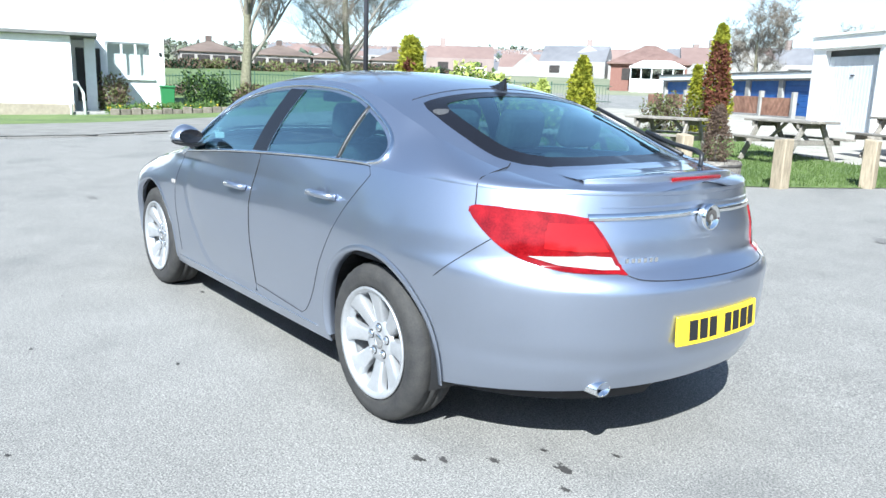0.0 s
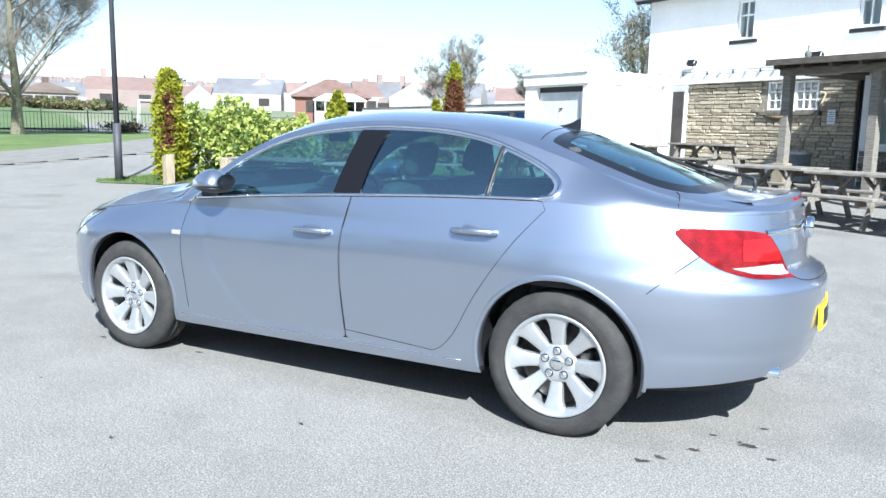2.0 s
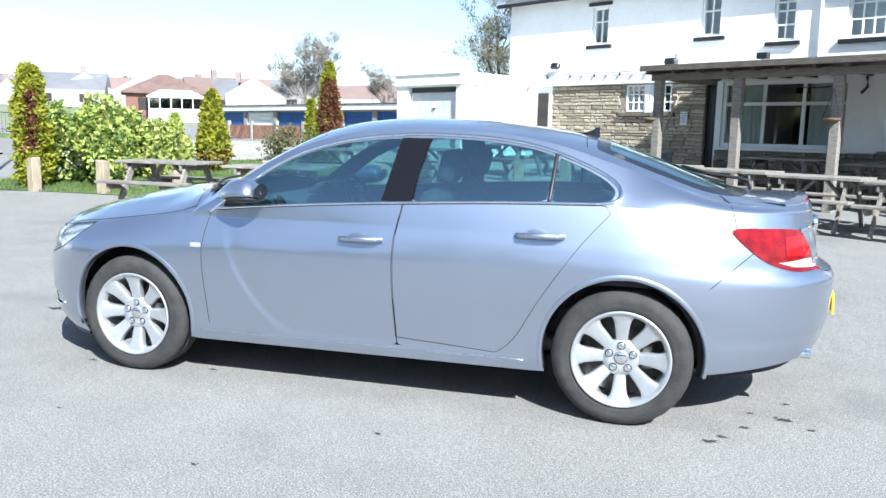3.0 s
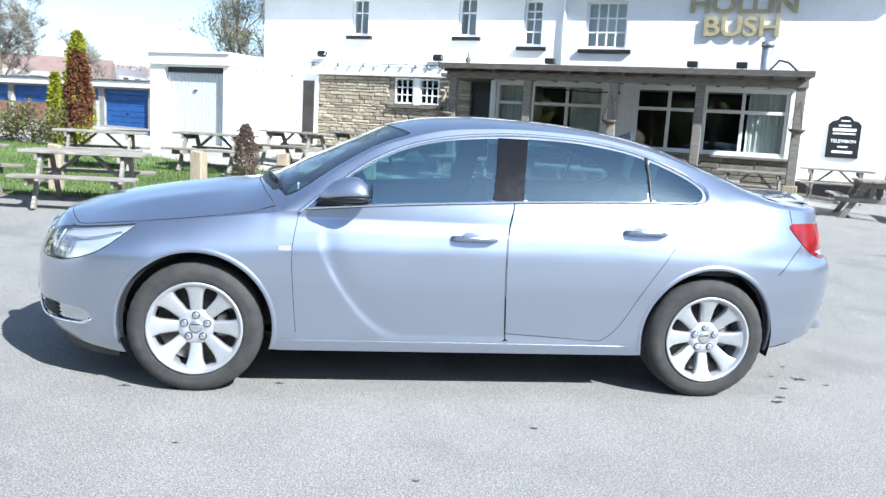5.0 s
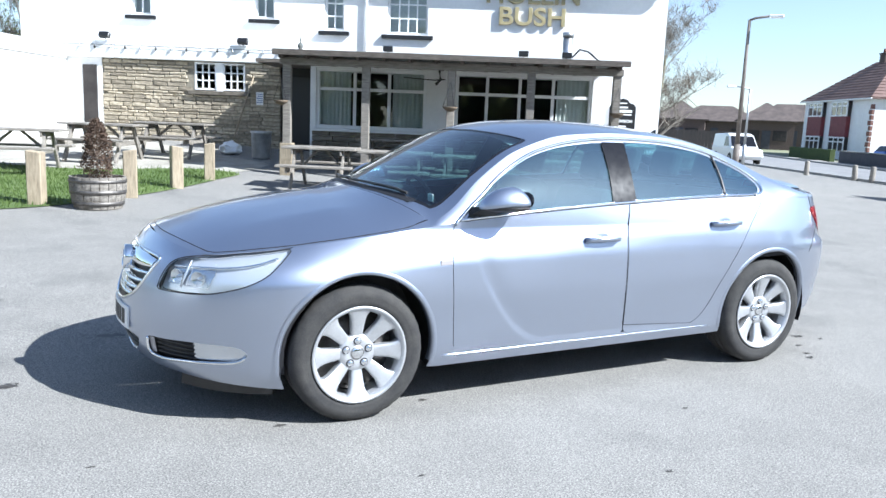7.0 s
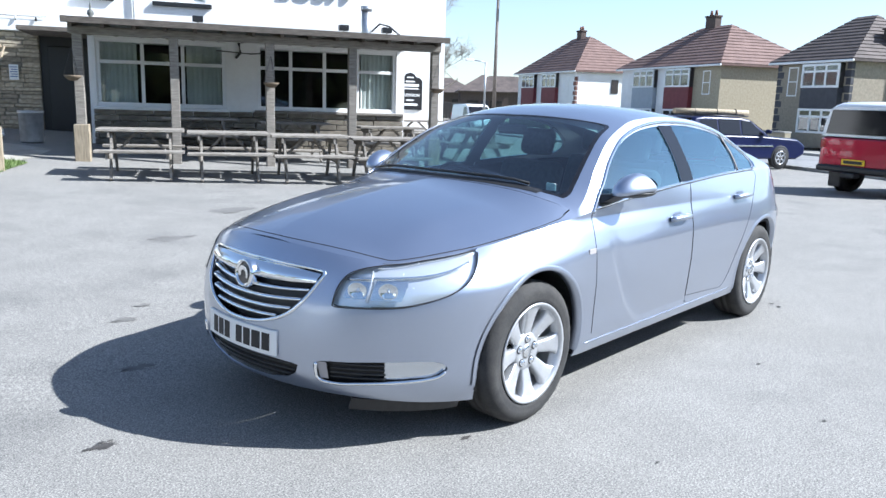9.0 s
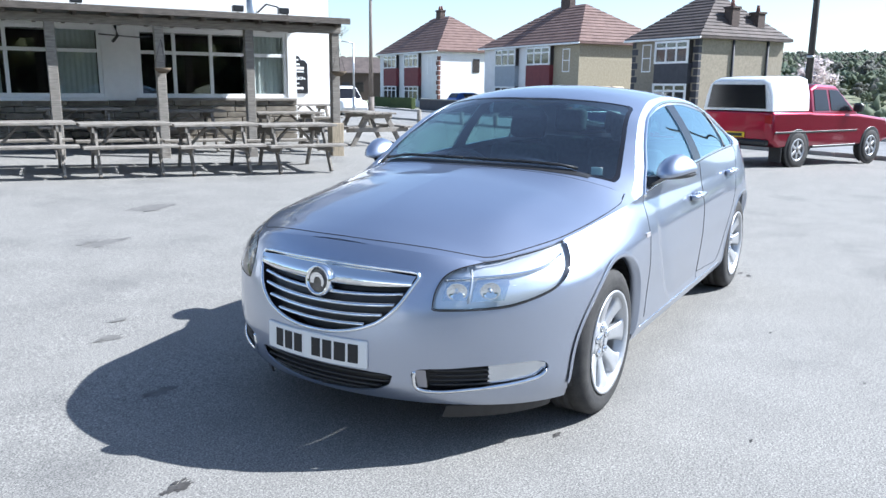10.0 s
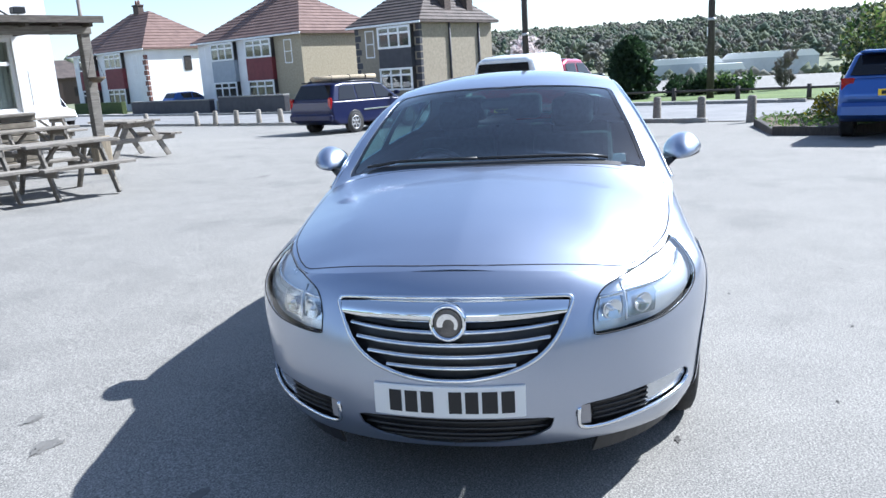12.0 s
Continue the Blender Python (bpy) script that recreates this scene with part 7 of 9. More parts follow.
def blue_garage_row():
    t = thing("garage_row", PUB, "row of flat roofed lock-up garages with blue doors", "garages")
    Yg = -16.0
    g = 0.42
    xs = [14.9, 17.15, 19.35, 21.45, 23.7, 26.2, 28.7, 31.2]
    holes = [(a + 0.15, b - 0.12, g, 2.08) for a, b in zip(xs, xs[1:])]
    part("wall", wall_with_holes(14.9, 31.4, 0.1, 2.14, Yg - 0.25, Yg, holes), CONCRETE, t)
    part("side_wall", box(31.15, 31.4, -21, Yg - 0.25, 0.1, 2.14), CONCRETE, t)
    part("back_wall", box(14.9, 31.15, -21, -20.8, 0.1, 2.14), CONCRETE, t)
    part("roof", box(14.7, 31.6, -21.2, Yg + 0.14, 2.14, 2.36, 0.015), WHITE_PAINT, t)
    part("roof_felt", box(14.65, 31.65, -21.25, Yg + 0.18, 2.36, 2.40, 0.01), LEAD, t)
    for k, (a, b, c, d) in enumerate(holes):
        mat = WHITE_PAINT if k == 5 else BLUE_DOOR
        door = new("garage_door")
        door.parent = t
        for i in range(9):
            z0 = c + (d - c) * i / 9
            part("door_panel", box(a, b, Yg - 0.14, Yg - 0.10, z0 + 0.006, z0 + (d - c) / 9 - 0.006, 0.006), mat, door)
        part("door_backing", box(a, b, Yg - 0.17, Yg - 0.135, c, d), mat, door)
        part("door_handle", box((a + b) / 2 - 0.05, (a + b) / 2 + 0.05, Yg - 0.10, Yg - 0.08, 1.25, 1.29, 0.004), BLACK_PAINT, door)


blue_garage_row()


def chevron_fence():
    t = thing("chevron_fence", PUB, "red brown chevron board fence panels between pale posts", "fence")
    Yf = -14.1
    for k in range(6):
        x0 = 17.6 + k * 1.85
        g = ground_at(x0, Yf)
        part("post", box(x0 - 0.07, x0 + 0.07, Yf - 0.07, Yf + 0.07, g - 0.05, g + 0.8, 0.01), CONCRETE, t)
        for i in range(22):
            s = -0.4 + i * 0.11
            lean = 0.62 if k % 2 else -0.62
            bm = bmesh.new()
            own = box(-0.046, 0.046, -0.012, 0.012, -0.9, 0.9, 0.003)
            own.transform(Matrix.Translation((x0 + 0.07 + s, Yf, g + 0.5)) @ Matrix.Rotation(lean, 4, "Y"))
            for co, no in (((x0 + 0.08, 0, 0), (-1, 0, 0)), ((x0 + 1.77, 0, 0), (1, 0, 0)), ((0, 0, g + 0.05), (0, 0, -1)), ((0, 0, g + 0.62), (0, 0, 1))):
                bmesh.ops.bisect_plane(own, geom=own.verts[:] + own.edges[:] + own.faces[:], plane_co=co, plane_no=no, clear_outer=True)
            if len(own.verts) > 3:
                part("fence_board", own, FENCE_WOOD, t)
            else:
                own.free()
            bm.free()


chevron_fence()


def sack(x, y):
    t = thing("rubbish_sack", Matrix.Translation((x, y, gz(x, y))), "crumpled white plastic rubbish sack on the ground", "sack")
    bm = bmesh.new()
    bmesh.ops.create_icosphere(bm, subdivisions=3, radius=0.24)
    for v in bm.verts:
        v.co *= 1 + 0.3 * noise.noise(v.co * 9)
        v.co.z = max(v.co.z * 0.7 + 0.13, 0)
    part("bag", bm, WHITE_PLASTIC, t)


q = pub(5.9, -12.6)
sack(q.x, q.y)


def bin_drum(x, y, label):
    t = thing("steel_bin", Matrix.Translation((x, y, gz(x, y))), label, "bin")
    part("drum", lathe([(0.001, 0.0), (0.2, 0.0), (0.205, 0.03), (0.22, 0.55), (0.235, 0.56), (0.235, 0.6), (0.215, 0.6), (0.2, 0.1)], 28, axis="Z"), GALVANISED, t)
    part("rim", lathe([(0.225, 0.585), (0.238, 0.59), (0.238, 0.61), (0.225, 0.61)], 28, axis="Z"), GALVANISED, t)


q = pub(5.1, -12.3)
bin_drum(q.x, q.y, "grey galvanised steel bin beside the entrance")

# ---- the road side: houses, bollards, poles ----
ROOF_RED = mottled("red clay tiles", (0.115, 0.07, 0.058), (0.2, 0.128, 0.108), 1.5, 0.8, bump=0.5, bump_scale=12)
ROOF_BROWN = mottled("dark brown tiles", (0.055, 0.044, 0.04), (0.115, 0.09, 0.08), 1.5, 0.8, bump=0.5, bump_scale=12)
ROOF_DARK = mottled("dark weathered tiles", (0.05, 0.045, 0.05), (0.1, 0.09, 0.095), 1.5, 0.8, bump=0.4, bump_scale=12)
PEBBLE = mottled("tan pebbledash", (0.3, 0.26, 0.18), (0.42, 0.37, 0.27), 8, 0.95, bump=0.5, bump_scale=90)
PEBBLE_DARK = mottled("grey brown pebbledash", (0.24, 0.205, 0.155), (0.34, 0.3, 0.23), 8, 0.95, bump=0.5, bump_scale=90)
PANEL_BLUE = mottled("grey blue panel", (0.28, 0.32, 0.36), (0.36, 0.40, 0.44), 3, 0.6)
PANEL_RED = mottled("dark red panel", (0.13, 0.018, 0.025), (0.19, 0.035, 0.04), 3, 0.6)
PANEL_DARK = mottled("dark slate panel", (0.035, 0.035, 0.045), (0.06, 0.06, 0.07), 3, 0.6)
SOOTY = mottled("sooty brown brick", (0.06, 0.045, 0.04), (0.13, 0.095, 0.08), 10, 0.9, bump=0.4)
BRICK = mottled("red brick", (0.14, 0.065, 0.05), (0.24, 0.125, 0.1), 10, 0.9, bump=0.4)
HEDGE = mottled("clipped hedge", (0.03, 0.05, 0.015), (0.08, 0.11, 0.03), 8, 0.9, bump=0.8)
TARRED = mottled("tarred dark wood", (0.035, 0.03, 0.026), (0.08, 0.07, 0.06), 5, 0.8, bump=0.3, stretch=(6, 6, 1))

ROW = Matrix(((-0.5, 0.866, 0, -42.2), (-0.866, -0.5, 0, -13.5), (0, 0, 1, 0), (0, 0, 0, 1)))


def hip_roof(x0, x1, y0, y1, z0, z1, o=0.35, ridge=None):
    bm = bmesh.new()
    cx = (x0 + x1) / 2
    d = (y1 - y0) / 2
    r0, r1 = ridge if ridge else (min(x0 + d, cx - 0.1), max(x1 - d, cx + 0.1))
    ym = (y0 + y1) / 2
    v = [bm.verts.new(p) for p in ((x0 - o, y0 - o, z0), (x1 + o, y0 - o, z0), (x1 + o, y1 + o, z0), (x0 - o, y1 + o, z0), (r0, ym, z1), (r1, ym, z1), (x0 - o, y0 - o, z0 - 0.12), (x1 + o, y0 - o, z0 - 0.12), (x1 + o, y1 + o, z0 - 0.12), (x0 - o, y1 + o, z0 - 0.12))]
    faces = [(0, 1, 5, 4), (1, 2, 5), (2, 3, 4, 5), (3, 0, 4), (6, 7, 1, 0), (7, 8, 2, 1), (8, 9, 3, 2), (9, 6, 0, 3), (9, 8, 7, 6)]
    for f in faces:
        bm.faces.new([v[k] for k in f])
    bmesh.ops.recalc_face_normals(bm, faces=bm.faces[:])
    return bm


def tile_courses(house, x0, x1, y0, y1, z0, z1, material, o=0.35, n=13, ridge=None):
    """Raised courses of tiles on the two seen slopes."""
    cx, d, ym = (x0 + x1) / 2, (y1 - y0) / 2, (y0 + y1) / 2
    r0, r1 = ridge if ridge else (min(x0 + d, cx - 0.1), max(x1 - d, cx + 0.1))
    for k in range(n):
        f = k / n
        fa, fb = f, f + 0.86 / n
        def P(c, e, t):
            return Vector(c).lerp(Vector(e), t)
        bm = bmesh.new()
        a, b, c, e = P((x0 - o, y1 + o, z0), (r0, ym, z1), fa), P((x1 + o, y1 + o, z0), (r1, ym, z1), fa), P((x1 + o, y1 + o, z0), (r1, ym, z1), fb), P((x0 - o, y1 + o, z0), (r0, ym, z1), fb)
        up = Vector((0, 0.016, 0.036))
        quad = [bm.verts.new(v) for v in (a + up, b + up, c + up * 0.3, e + up * 0.3)] + [bm.verts.new(v) for v in (a, b)]
        bm.faces.new(quad[:4]), bm.faces.new((quad[4], quad[5], quad[1], quad[0]))
        part("tile_course", bm, material, house)
        bm = bmesh.new()
        a, b, c, e = P((x0 - o, y0 - o, z0), (r0, ym, z1), fa), P((x0 - o, y1 + o, z0), (r0, ym, z1), fa), P((x0 - o, y1 + o, z0), (r0, ym, z1), fb), P((x0 - o, y0 - o, z0), (r0, ym, z1), fb)
        up = Vector((-0.016, 0, 0.036))
        quad = [bm.verts.new(v) for v in (a + up, b + up, c + up * 0.3, e + up * 0.3)] + [bm.verts.new(v) for v in (a, b)]
        bm.faces.new(quad[:4]), bm.faces.new((quad[4], quad[5], quad[1], quad[0]))
        part("tile_course", bm, material, house)


def chimney(house, x, y, z0, z1, w=0.9, d=0.55, pots=2):
    c = part("chimney", box(x - w / 2, x + w / 2, y - d / 2, y + d / 2, z0, z1, 0.02), SOOTY, house)
    part("chimney_cap", box(x - w / 2 - 0.06, x + w / 2 + 0.06, y - d / 2 - 0.06, y + d / 2 + 0.06, z1, z1 + 0.12, 0.02), SOOTY, c)
    for k in range(pots):
        px = x - w / 2 + w * (k + 0.5) / pots
        part("chimney_pot", rod((px, y, z1 + 0.12), (px, y, z1 + 0.5), 0.12, 0.09, 10), BRICK, c)


def semi_house(x0, x1, base, eave, ridge_z, wall_mats, side_mat, roof_mat, bays, label, chimneys, quoin=None, depth=8.0, ridge=None):
    """A pair of hip roofed houses; x grows leftwards along the row, y towards the road."""
    h = thing("semi_detached_house", ROW, label, "house", "houses across the road")
    cuts = [x0 + (x1 - x0) * k / len(wall_mats) for k in range(len(wall_mats) + 1)]
    for (a, b), m in zip(zip(cuts, cuts[1:]), wall_mats):
        part("front_wall", box(a, b, -0.3, 0, base, eave), m, h)
    part("side_wall", box(x0, x0 + 0.3, -depth, -0.3, base, eave), side_mat, h)
    part("side_wall", box(x1 - 0.3, x1, -depth, -0.3, base, eave), side_mat, h)
    part("back_wall", box(x0 + 0.3, x1 - 0.3, -depth, -depth + 0.3, base, eave), side_mat, h)
    part("roof", hip_roof(x0, x1, -depth, 0, eave, ridge_z, ridge=ridge), roof_mat, h)
    tile_courses(h, x0, x1, -depth, 0, eave, ridge_z, roof_mat, ridge=ridge)
    part("gutter", box(x0 - 0.4, x1 + 0.4, 0.3, 0.42, eave - 0.16, eave - 0.04, 0.02), WHITE_PLASTIC, h)
    for a, b, panel in bays:
        low, high = base + 0.65, eave - 1.45
        part("bay_panel", box(a, b, 0, 0.35, base + 2.05, high, 0.02), panel, h)
        for z0, z1 in ((base + 0.75, base + 2.05), (high, eave - 0.2)):
            # Dark block behind the panes stands for the shade inside the bay.
            part("bay_shade_block", box(a, b, 0.02, 0.30, z0, z1), INDOOR_SHADE, h)
            casement(h, a, b, z0, z1, 0.39, 3, [z0 + (z1 - z0) * 0.68], 0.12, 0.055, 0.08, m=ROW)
        part("bay_base", box(a, b, 0, 0.35, base, base + 0.75, 0.02), side_mat, h)
    return h


h = semi_house(24.8, 37.6, -0.6, 4.6, 8.05, (WHITE_RENDER, WHITE_RENDER), WHITE_RENDER, ROOF_RED, ((28.2, 31.2, PANEL_RED), (33.0, 36.0, PANEL_RED)), "white rendered semi-detached house with red hipped roof", None, ridge=(30.2, 33.4))
chimney(h, 32.0, -4.0, 7.4, 8.6)
for z in range(11):
    part("quoin", box(24.79, 24.79 + (0.5 if z % 2 else 0.32), -0.2, 0.015, -0.5 + z * 0.42, -0.5 + z * 0.42 + 0.36, 0.01), BRICK, h)
casement(h, 26.2, 27.0, 2.5, 4.1, 0.02, 1, 2, 0.07, 0.03)
part("small_window", box(24.74, 24.8, -4.2, -3.5, 2.7, 3.9, 0.02), INDOOR_SHADE, h)
h = semi_house(5.0, 17.0, -0.55, 4.45, 7.45, (PEBBLE, WHITE_RENDER), PEBBLE, ROOF_RED, ((7.8, 10.7, PANEL_RED), (12.1, 14.9, PANEL_BLUE)), "semi-detached house half white half tan with tiled hipped roof", None, ridge=(9.6, 12.9))
chimney(h, 11.7, -4.0, 6.9, 8.1, 1.1)
casement(h, 6.0, 6.8, 2.5, 4.05, 0.02, 1, 2, 0.07, 0.03)
casement(h, 15.4, 16.2, 2.5, 4.05, 0.02, 1, 2, 0.07, 0.03)
part("small_window", box(4.94, 5.02, -6.9, -6.2, 2.6, 3.9, 0.02), INDOOR_SHADE, h)
h = semi_house(-5.42, -0.15, -0.3, 4.3, 6.85, (PEBBLE_DARK,), PEBBLE_DARK, ROOF_BROWN, ((-5.0, -2.4, PANEL_DARK),), "grey brown pebbledashed house with dark hipped roof", None, ridge=(-3.3, -2.0), depth=6.8)
chimney(h, -4.9, -2.9, 4.5, 5.9, 0.6, 0.6, 1)
chimney(h, -4.9, -5.0, 4.5, 5.7, 0.6, 0.6, 1)
casement(h, -1.75, -1.0, 2.4, 4.0, 0.02, 1, 2, 0.07, 0.03)
for z in range(11):
    part("quoin", box(-5.44, -5.44 + (0.5 if z % 2 else 0.32), -0.2, 0.015, -0.2 + z * 0.4, -0.2 + z * 0.4 + 0.34, 0.01), PANEL_DARK, h)
    part("quoin", box(-0.13 - (0.5 if z % 2 else 0.32), -0.13, -0.2, 0.015, -0.2 + z * 0.4, -0.2 + z * 0.4 + 0.34, 0.01), PANEL_DARK, h)
for y in (-2.6, -5.4):
    part("downpipe", rod((-5.48, y, -0.2), (-5.48, y, 4.2), 0.07, None, 8), PANEL_DARK, h)

# low garages and bungalow roofs further along
def bungalow(x, y, turn, w, d, eave, ridge_z, label, wall=None, tiles=None):
    m = Matrix.Translation((x, y, gz(x, y))) @ Matrix.Rotation(radians(turn), 4, "Z")
    b = thing("bungalow", m, label, "house", "bungalows beyond the inn")
    part("wall", box(-w / 2, w / 2, -d / 2, d / 2, -0.3, eave), wall or SOOTY, b)
    part("roof", hip_roof(-w / 2, w / 2, -d / 2, d / 2, eave, ridge_z, 0.4), tiles or ROOF_BROWN, b)
    for s in (-1, 1):
        part("window", box(s * w / 4 - 0.7, s * w / 4 + 0.7, d / 2, d / 2 + 0.05, 0.9, 2.0, 0.02), INDOOR_SHADE, b)
    part("door", box(-0.45, 0.45, d / 2, d / 2 + 0.05, 0, 2.0, 0.02), PANEL_DARK, b)
    return b


for x, y, turn, w, d, eave, top_z in ((-63.1, -64.3, -46, 5.4, 7.0, 3.0, 5.0), (-69.6, -57.9, -46, 5.6, 7.0, 3.1, 5.1), (-76.0, -71.5, -46, 11.0, 7.0, 2.9, 4.9), (-84.0, -66.0, -46, 11.0, 7.0, 3.2, 5.4), (-66.0, -77.0, -46, 11.0, 7.0, 2.9, 5.0)):
    bungalow(x, y, turn, w, d, eave, top_z, "brown roofed brick bungalow")
house = bungalow(44.6, -61.0, 37, 7.0, 6.0, 2.5, 4.3, "red brick bungalow with a white glazed garden room", BRICK, ROOF_RED)
room = part("garden_room", box(-3.2, 1.6, 3.1, 5.2, -0.2, 1.0, 0.02), WHITE_PAINT, house, "white garden room")
part("garden_room_roof", hip_roof(-3.2, 1.6, 3.1, 5.2, 2.1, 2.7, 0.12), WHITE_PAINT, house)
for k in range(6):
    part("garden_room_post", box(-3.2 + k * 0.944, -3.12 + k * 0.944, 5.1, 5.2, 1.0, 2.1), WHITE_PAINT, room)
part("garden_room_glass", box(-3.1, 1.5, 3.2, 5.12, 1.0, 2.08), PANE, room)


def board_fence():
    t = thing("board_fence", Matrix.Identity(4), "dark brown close boarded garden fence", "fence")
    a, b = Vector((-44.0, -51.5, 0)), Vector((-51.5, -44.0, 0))
    n = 36
    for k in range(n):
        p, q = a.lerp(b, k / n), a.lerp(b, (k + 0.94) / n)
        m = Matrix.Translation((p + q) / 2) @ Matrix.Rotation(math.atan2(q.y - p.y, q.x - p.x), 4, "Z")
        bm = box(-(q - p).length / 2, (q - p).length / 2, -0.02, 0.02, -0.4, 1.5 + 0.03 * (k % 3), 0.006)
        bm.transform(m)
        part("fence_board", bm, TARRED, t)


board_fence()
# garden walls and hedges before the houses
for a, b, mat, hgt, lab in ((22.5, 30.5, HEDGE, 0.9, "clipped green hedge before the white house"), (10.5, 21.0, PANEL_DARK, 0.85, "dark garden wall before the houses"), (2.5, 9.5, PANEL_DARK, 1.0, "dark garden wall before the houses"), (-5.5, 1.5, PEBBLE, 0.9, "low stone garden wall before the house")):
    p0, p1 = along(a, 3.6), along(b, 3.6)
    t = thing("garden_wall" if mat is not HEDGE else "garden_hedge", ROW @ Matrix.Translation(((a + b) / 2, 3.6, gz((p0[0] + p1[0]) / 2, (p0[1] + p1[1]) / 2))), lab, "wall" if mat is not HEDGE else "hedge")
    part("body", box(-(b - a) / 2, (b - a) / 2, -0.2, 0.2, -0.4, hgt, 0.03), mat, t)
    if mat is not HEDGE:
        part("coping", box(-(b - a) / 2, (b - a) / 2, -0.25, 0.25, hgt, hgt + 0.08, 0.02), CONCRETE, t)


def bollard(x, y, k):
    t = thing("timber_bollard", Matrix.Translation((x, y, gz(x, y) - 0.02)) @ Matrix.Rotation(k * 0.7, 4, "Z"), "weathered grey timber bollard at the car park edge", "bollard", "bollards along the road")
    bm = lathe([(0.001, 0.66), (0.075, 0.655), (0.10, 0.62), (0.115, 0.0)], 12, axis="Z")
    bm.transform(Matrix.Rotation(0.05 * math.sin(k * 2.3), 4, "X"))
    part("shaft", bm, OLD_WOOD, t)


for k, (x, y) in enumerate(((-27.4, -19.1), (-26.6, -16.2), (-26.0, -15.05), (-25.3, -13.75), (-24.7, -12.5), (-24.2, -11.35), (-16.8, 2.3), (-15.8, 3.3), (-14.8, 4.3), (-22.0, -6.2), (-20.6, -3.8), (-19.2, -1.4))):
    bollard(x, y, k)


def lamp_post(x, y, h, arm, turn, label, material=GALVANISED, r=0.07):
    t = thing("street_lamp", Matrix.Translation((x, y, gz(x, y) - 0.05)) @ Matrix.Rotation(turn, 4, "Z"), label, "street lamp")
    part("column", rod((0, 0, 0), (0, 0, 1.2), r * 1.4, r * 1.4, 12), material, t)
    part("mast", rod((0, 0, 1.2), (0, 0, h), r, r * 0.6, 12), material, t)
    if arm:
        part("arm", tube([(0, 0, h - 0.02), (arm * 0.3, 0, h + 0.06), (arm, 0, h + 0.12)], r * 0.5, 8), material, t)
        bm = box(arm - 0.05, arm + 0.45, -0.09, 0.09, h + 0.05, h + 0.17, 0.03)
        part("lantern", bm, WHITE_PLASTIC, t)


RUSTY = mottled("weathered brown steel", (0.11, 0.092, 0.08), (0.18, 0.155, 0.135), 6, 0.7)
lamp_post(-20.3, -16.7, 5.7, 0.7, radians(130), "tall brown street lamp with a short arm", RUSTY, 0.085)
lamp_post(-31.3, -26.2, 4.2, 0.8, radians(-30), "grey street lamp with a short arm", GALVANISED, 0.07)
lamp_post(10.35, -6.5, 7.5, 0, 0, "dark grey steel lamp column on the verge", PANEL_DARK, 0.055)


def pole(x, y, h, label):
    t = thing("telegraph_pole", Matrix.Translation((x, y, gz(x, y) - 0.1)), label, "pole")
    part("shaft", rod((0, 0, 0), (0, 0, h), 0.15, 0.11, 12), TARRED, t)
    part("number_plate_bar", box(-0.12, 0.12, -0.16, -0.14, 2.6, 2.95, 0.01), PLATE_WHITE, t, "white plain plate")
    part("band", rod((0, 0, 3.2), (0, 0, 3.3), 0.165, 0.165, 12), GALVANISED, t)


pole(-28.6, 5.4, 9.0, "tarred wooden telegraph pole beside the road")
pole(-31.0, -2.2, 9.0, "tarred wooden telegraph pole beside the road")

conifer(-31.5, 2.4, 2.6, 1.1, 31, "dense dark evergreen tree beside the road", None, material=LEAF_DARK, n=6000, leaf=0.28, shape=0.45)
shrub("evergreen_shrub", -33.0, 5.2, (1.0, 1.0, 1.0), 32, "dark evergreen shrub beside the road", [LEAF_DARK], 2200, 0.22)
shrub("evergreen_shrub", -33.0, 7.2, (1.2, 1.0, 0.9), 33, "dark evergreen shrub beside the road", [LEAF_DARK, LEAF_MID], 2200, 0.22)
bare_tree(-34.0, 9.5, 34, 1.7, 0.06, "bare bush behind the road", spread=0.9, first=0.05, up=0.9)
bare_tree(-37.5, -2.8, 35, 2.7, 0.1, "magnolia tree in pale pink blossom", spread=0.9, first=0.15, up=0.8, levels=3, leaf=BLOSSOM, leaf_size=0.22, per=3)


def roadside_fence():
    t = thing("post_rail_fence", Matrix.Identity(4), "low weathered timber rail along the road", "fence")
    pts = [along(s, 4.3) for s in np.linspace(-10, -30, 9)]
    for x, y in pts:
        part("post", rod((x, y, gz(x, y) - 0.1), (x, y, gz(x, y) + 0.55), 0.09, 0.08, 8), TARRED, t)
    for (x0, y0), (x1, y1) in zip(pts, pts[1:]):
        part("rail", rod((x0, y0, gz(x0, y0) + 0.42), (x1, y1, gz(x1, y1) + 0.42), 0.05, None, 6), TARRED, t)


roadside_fence()


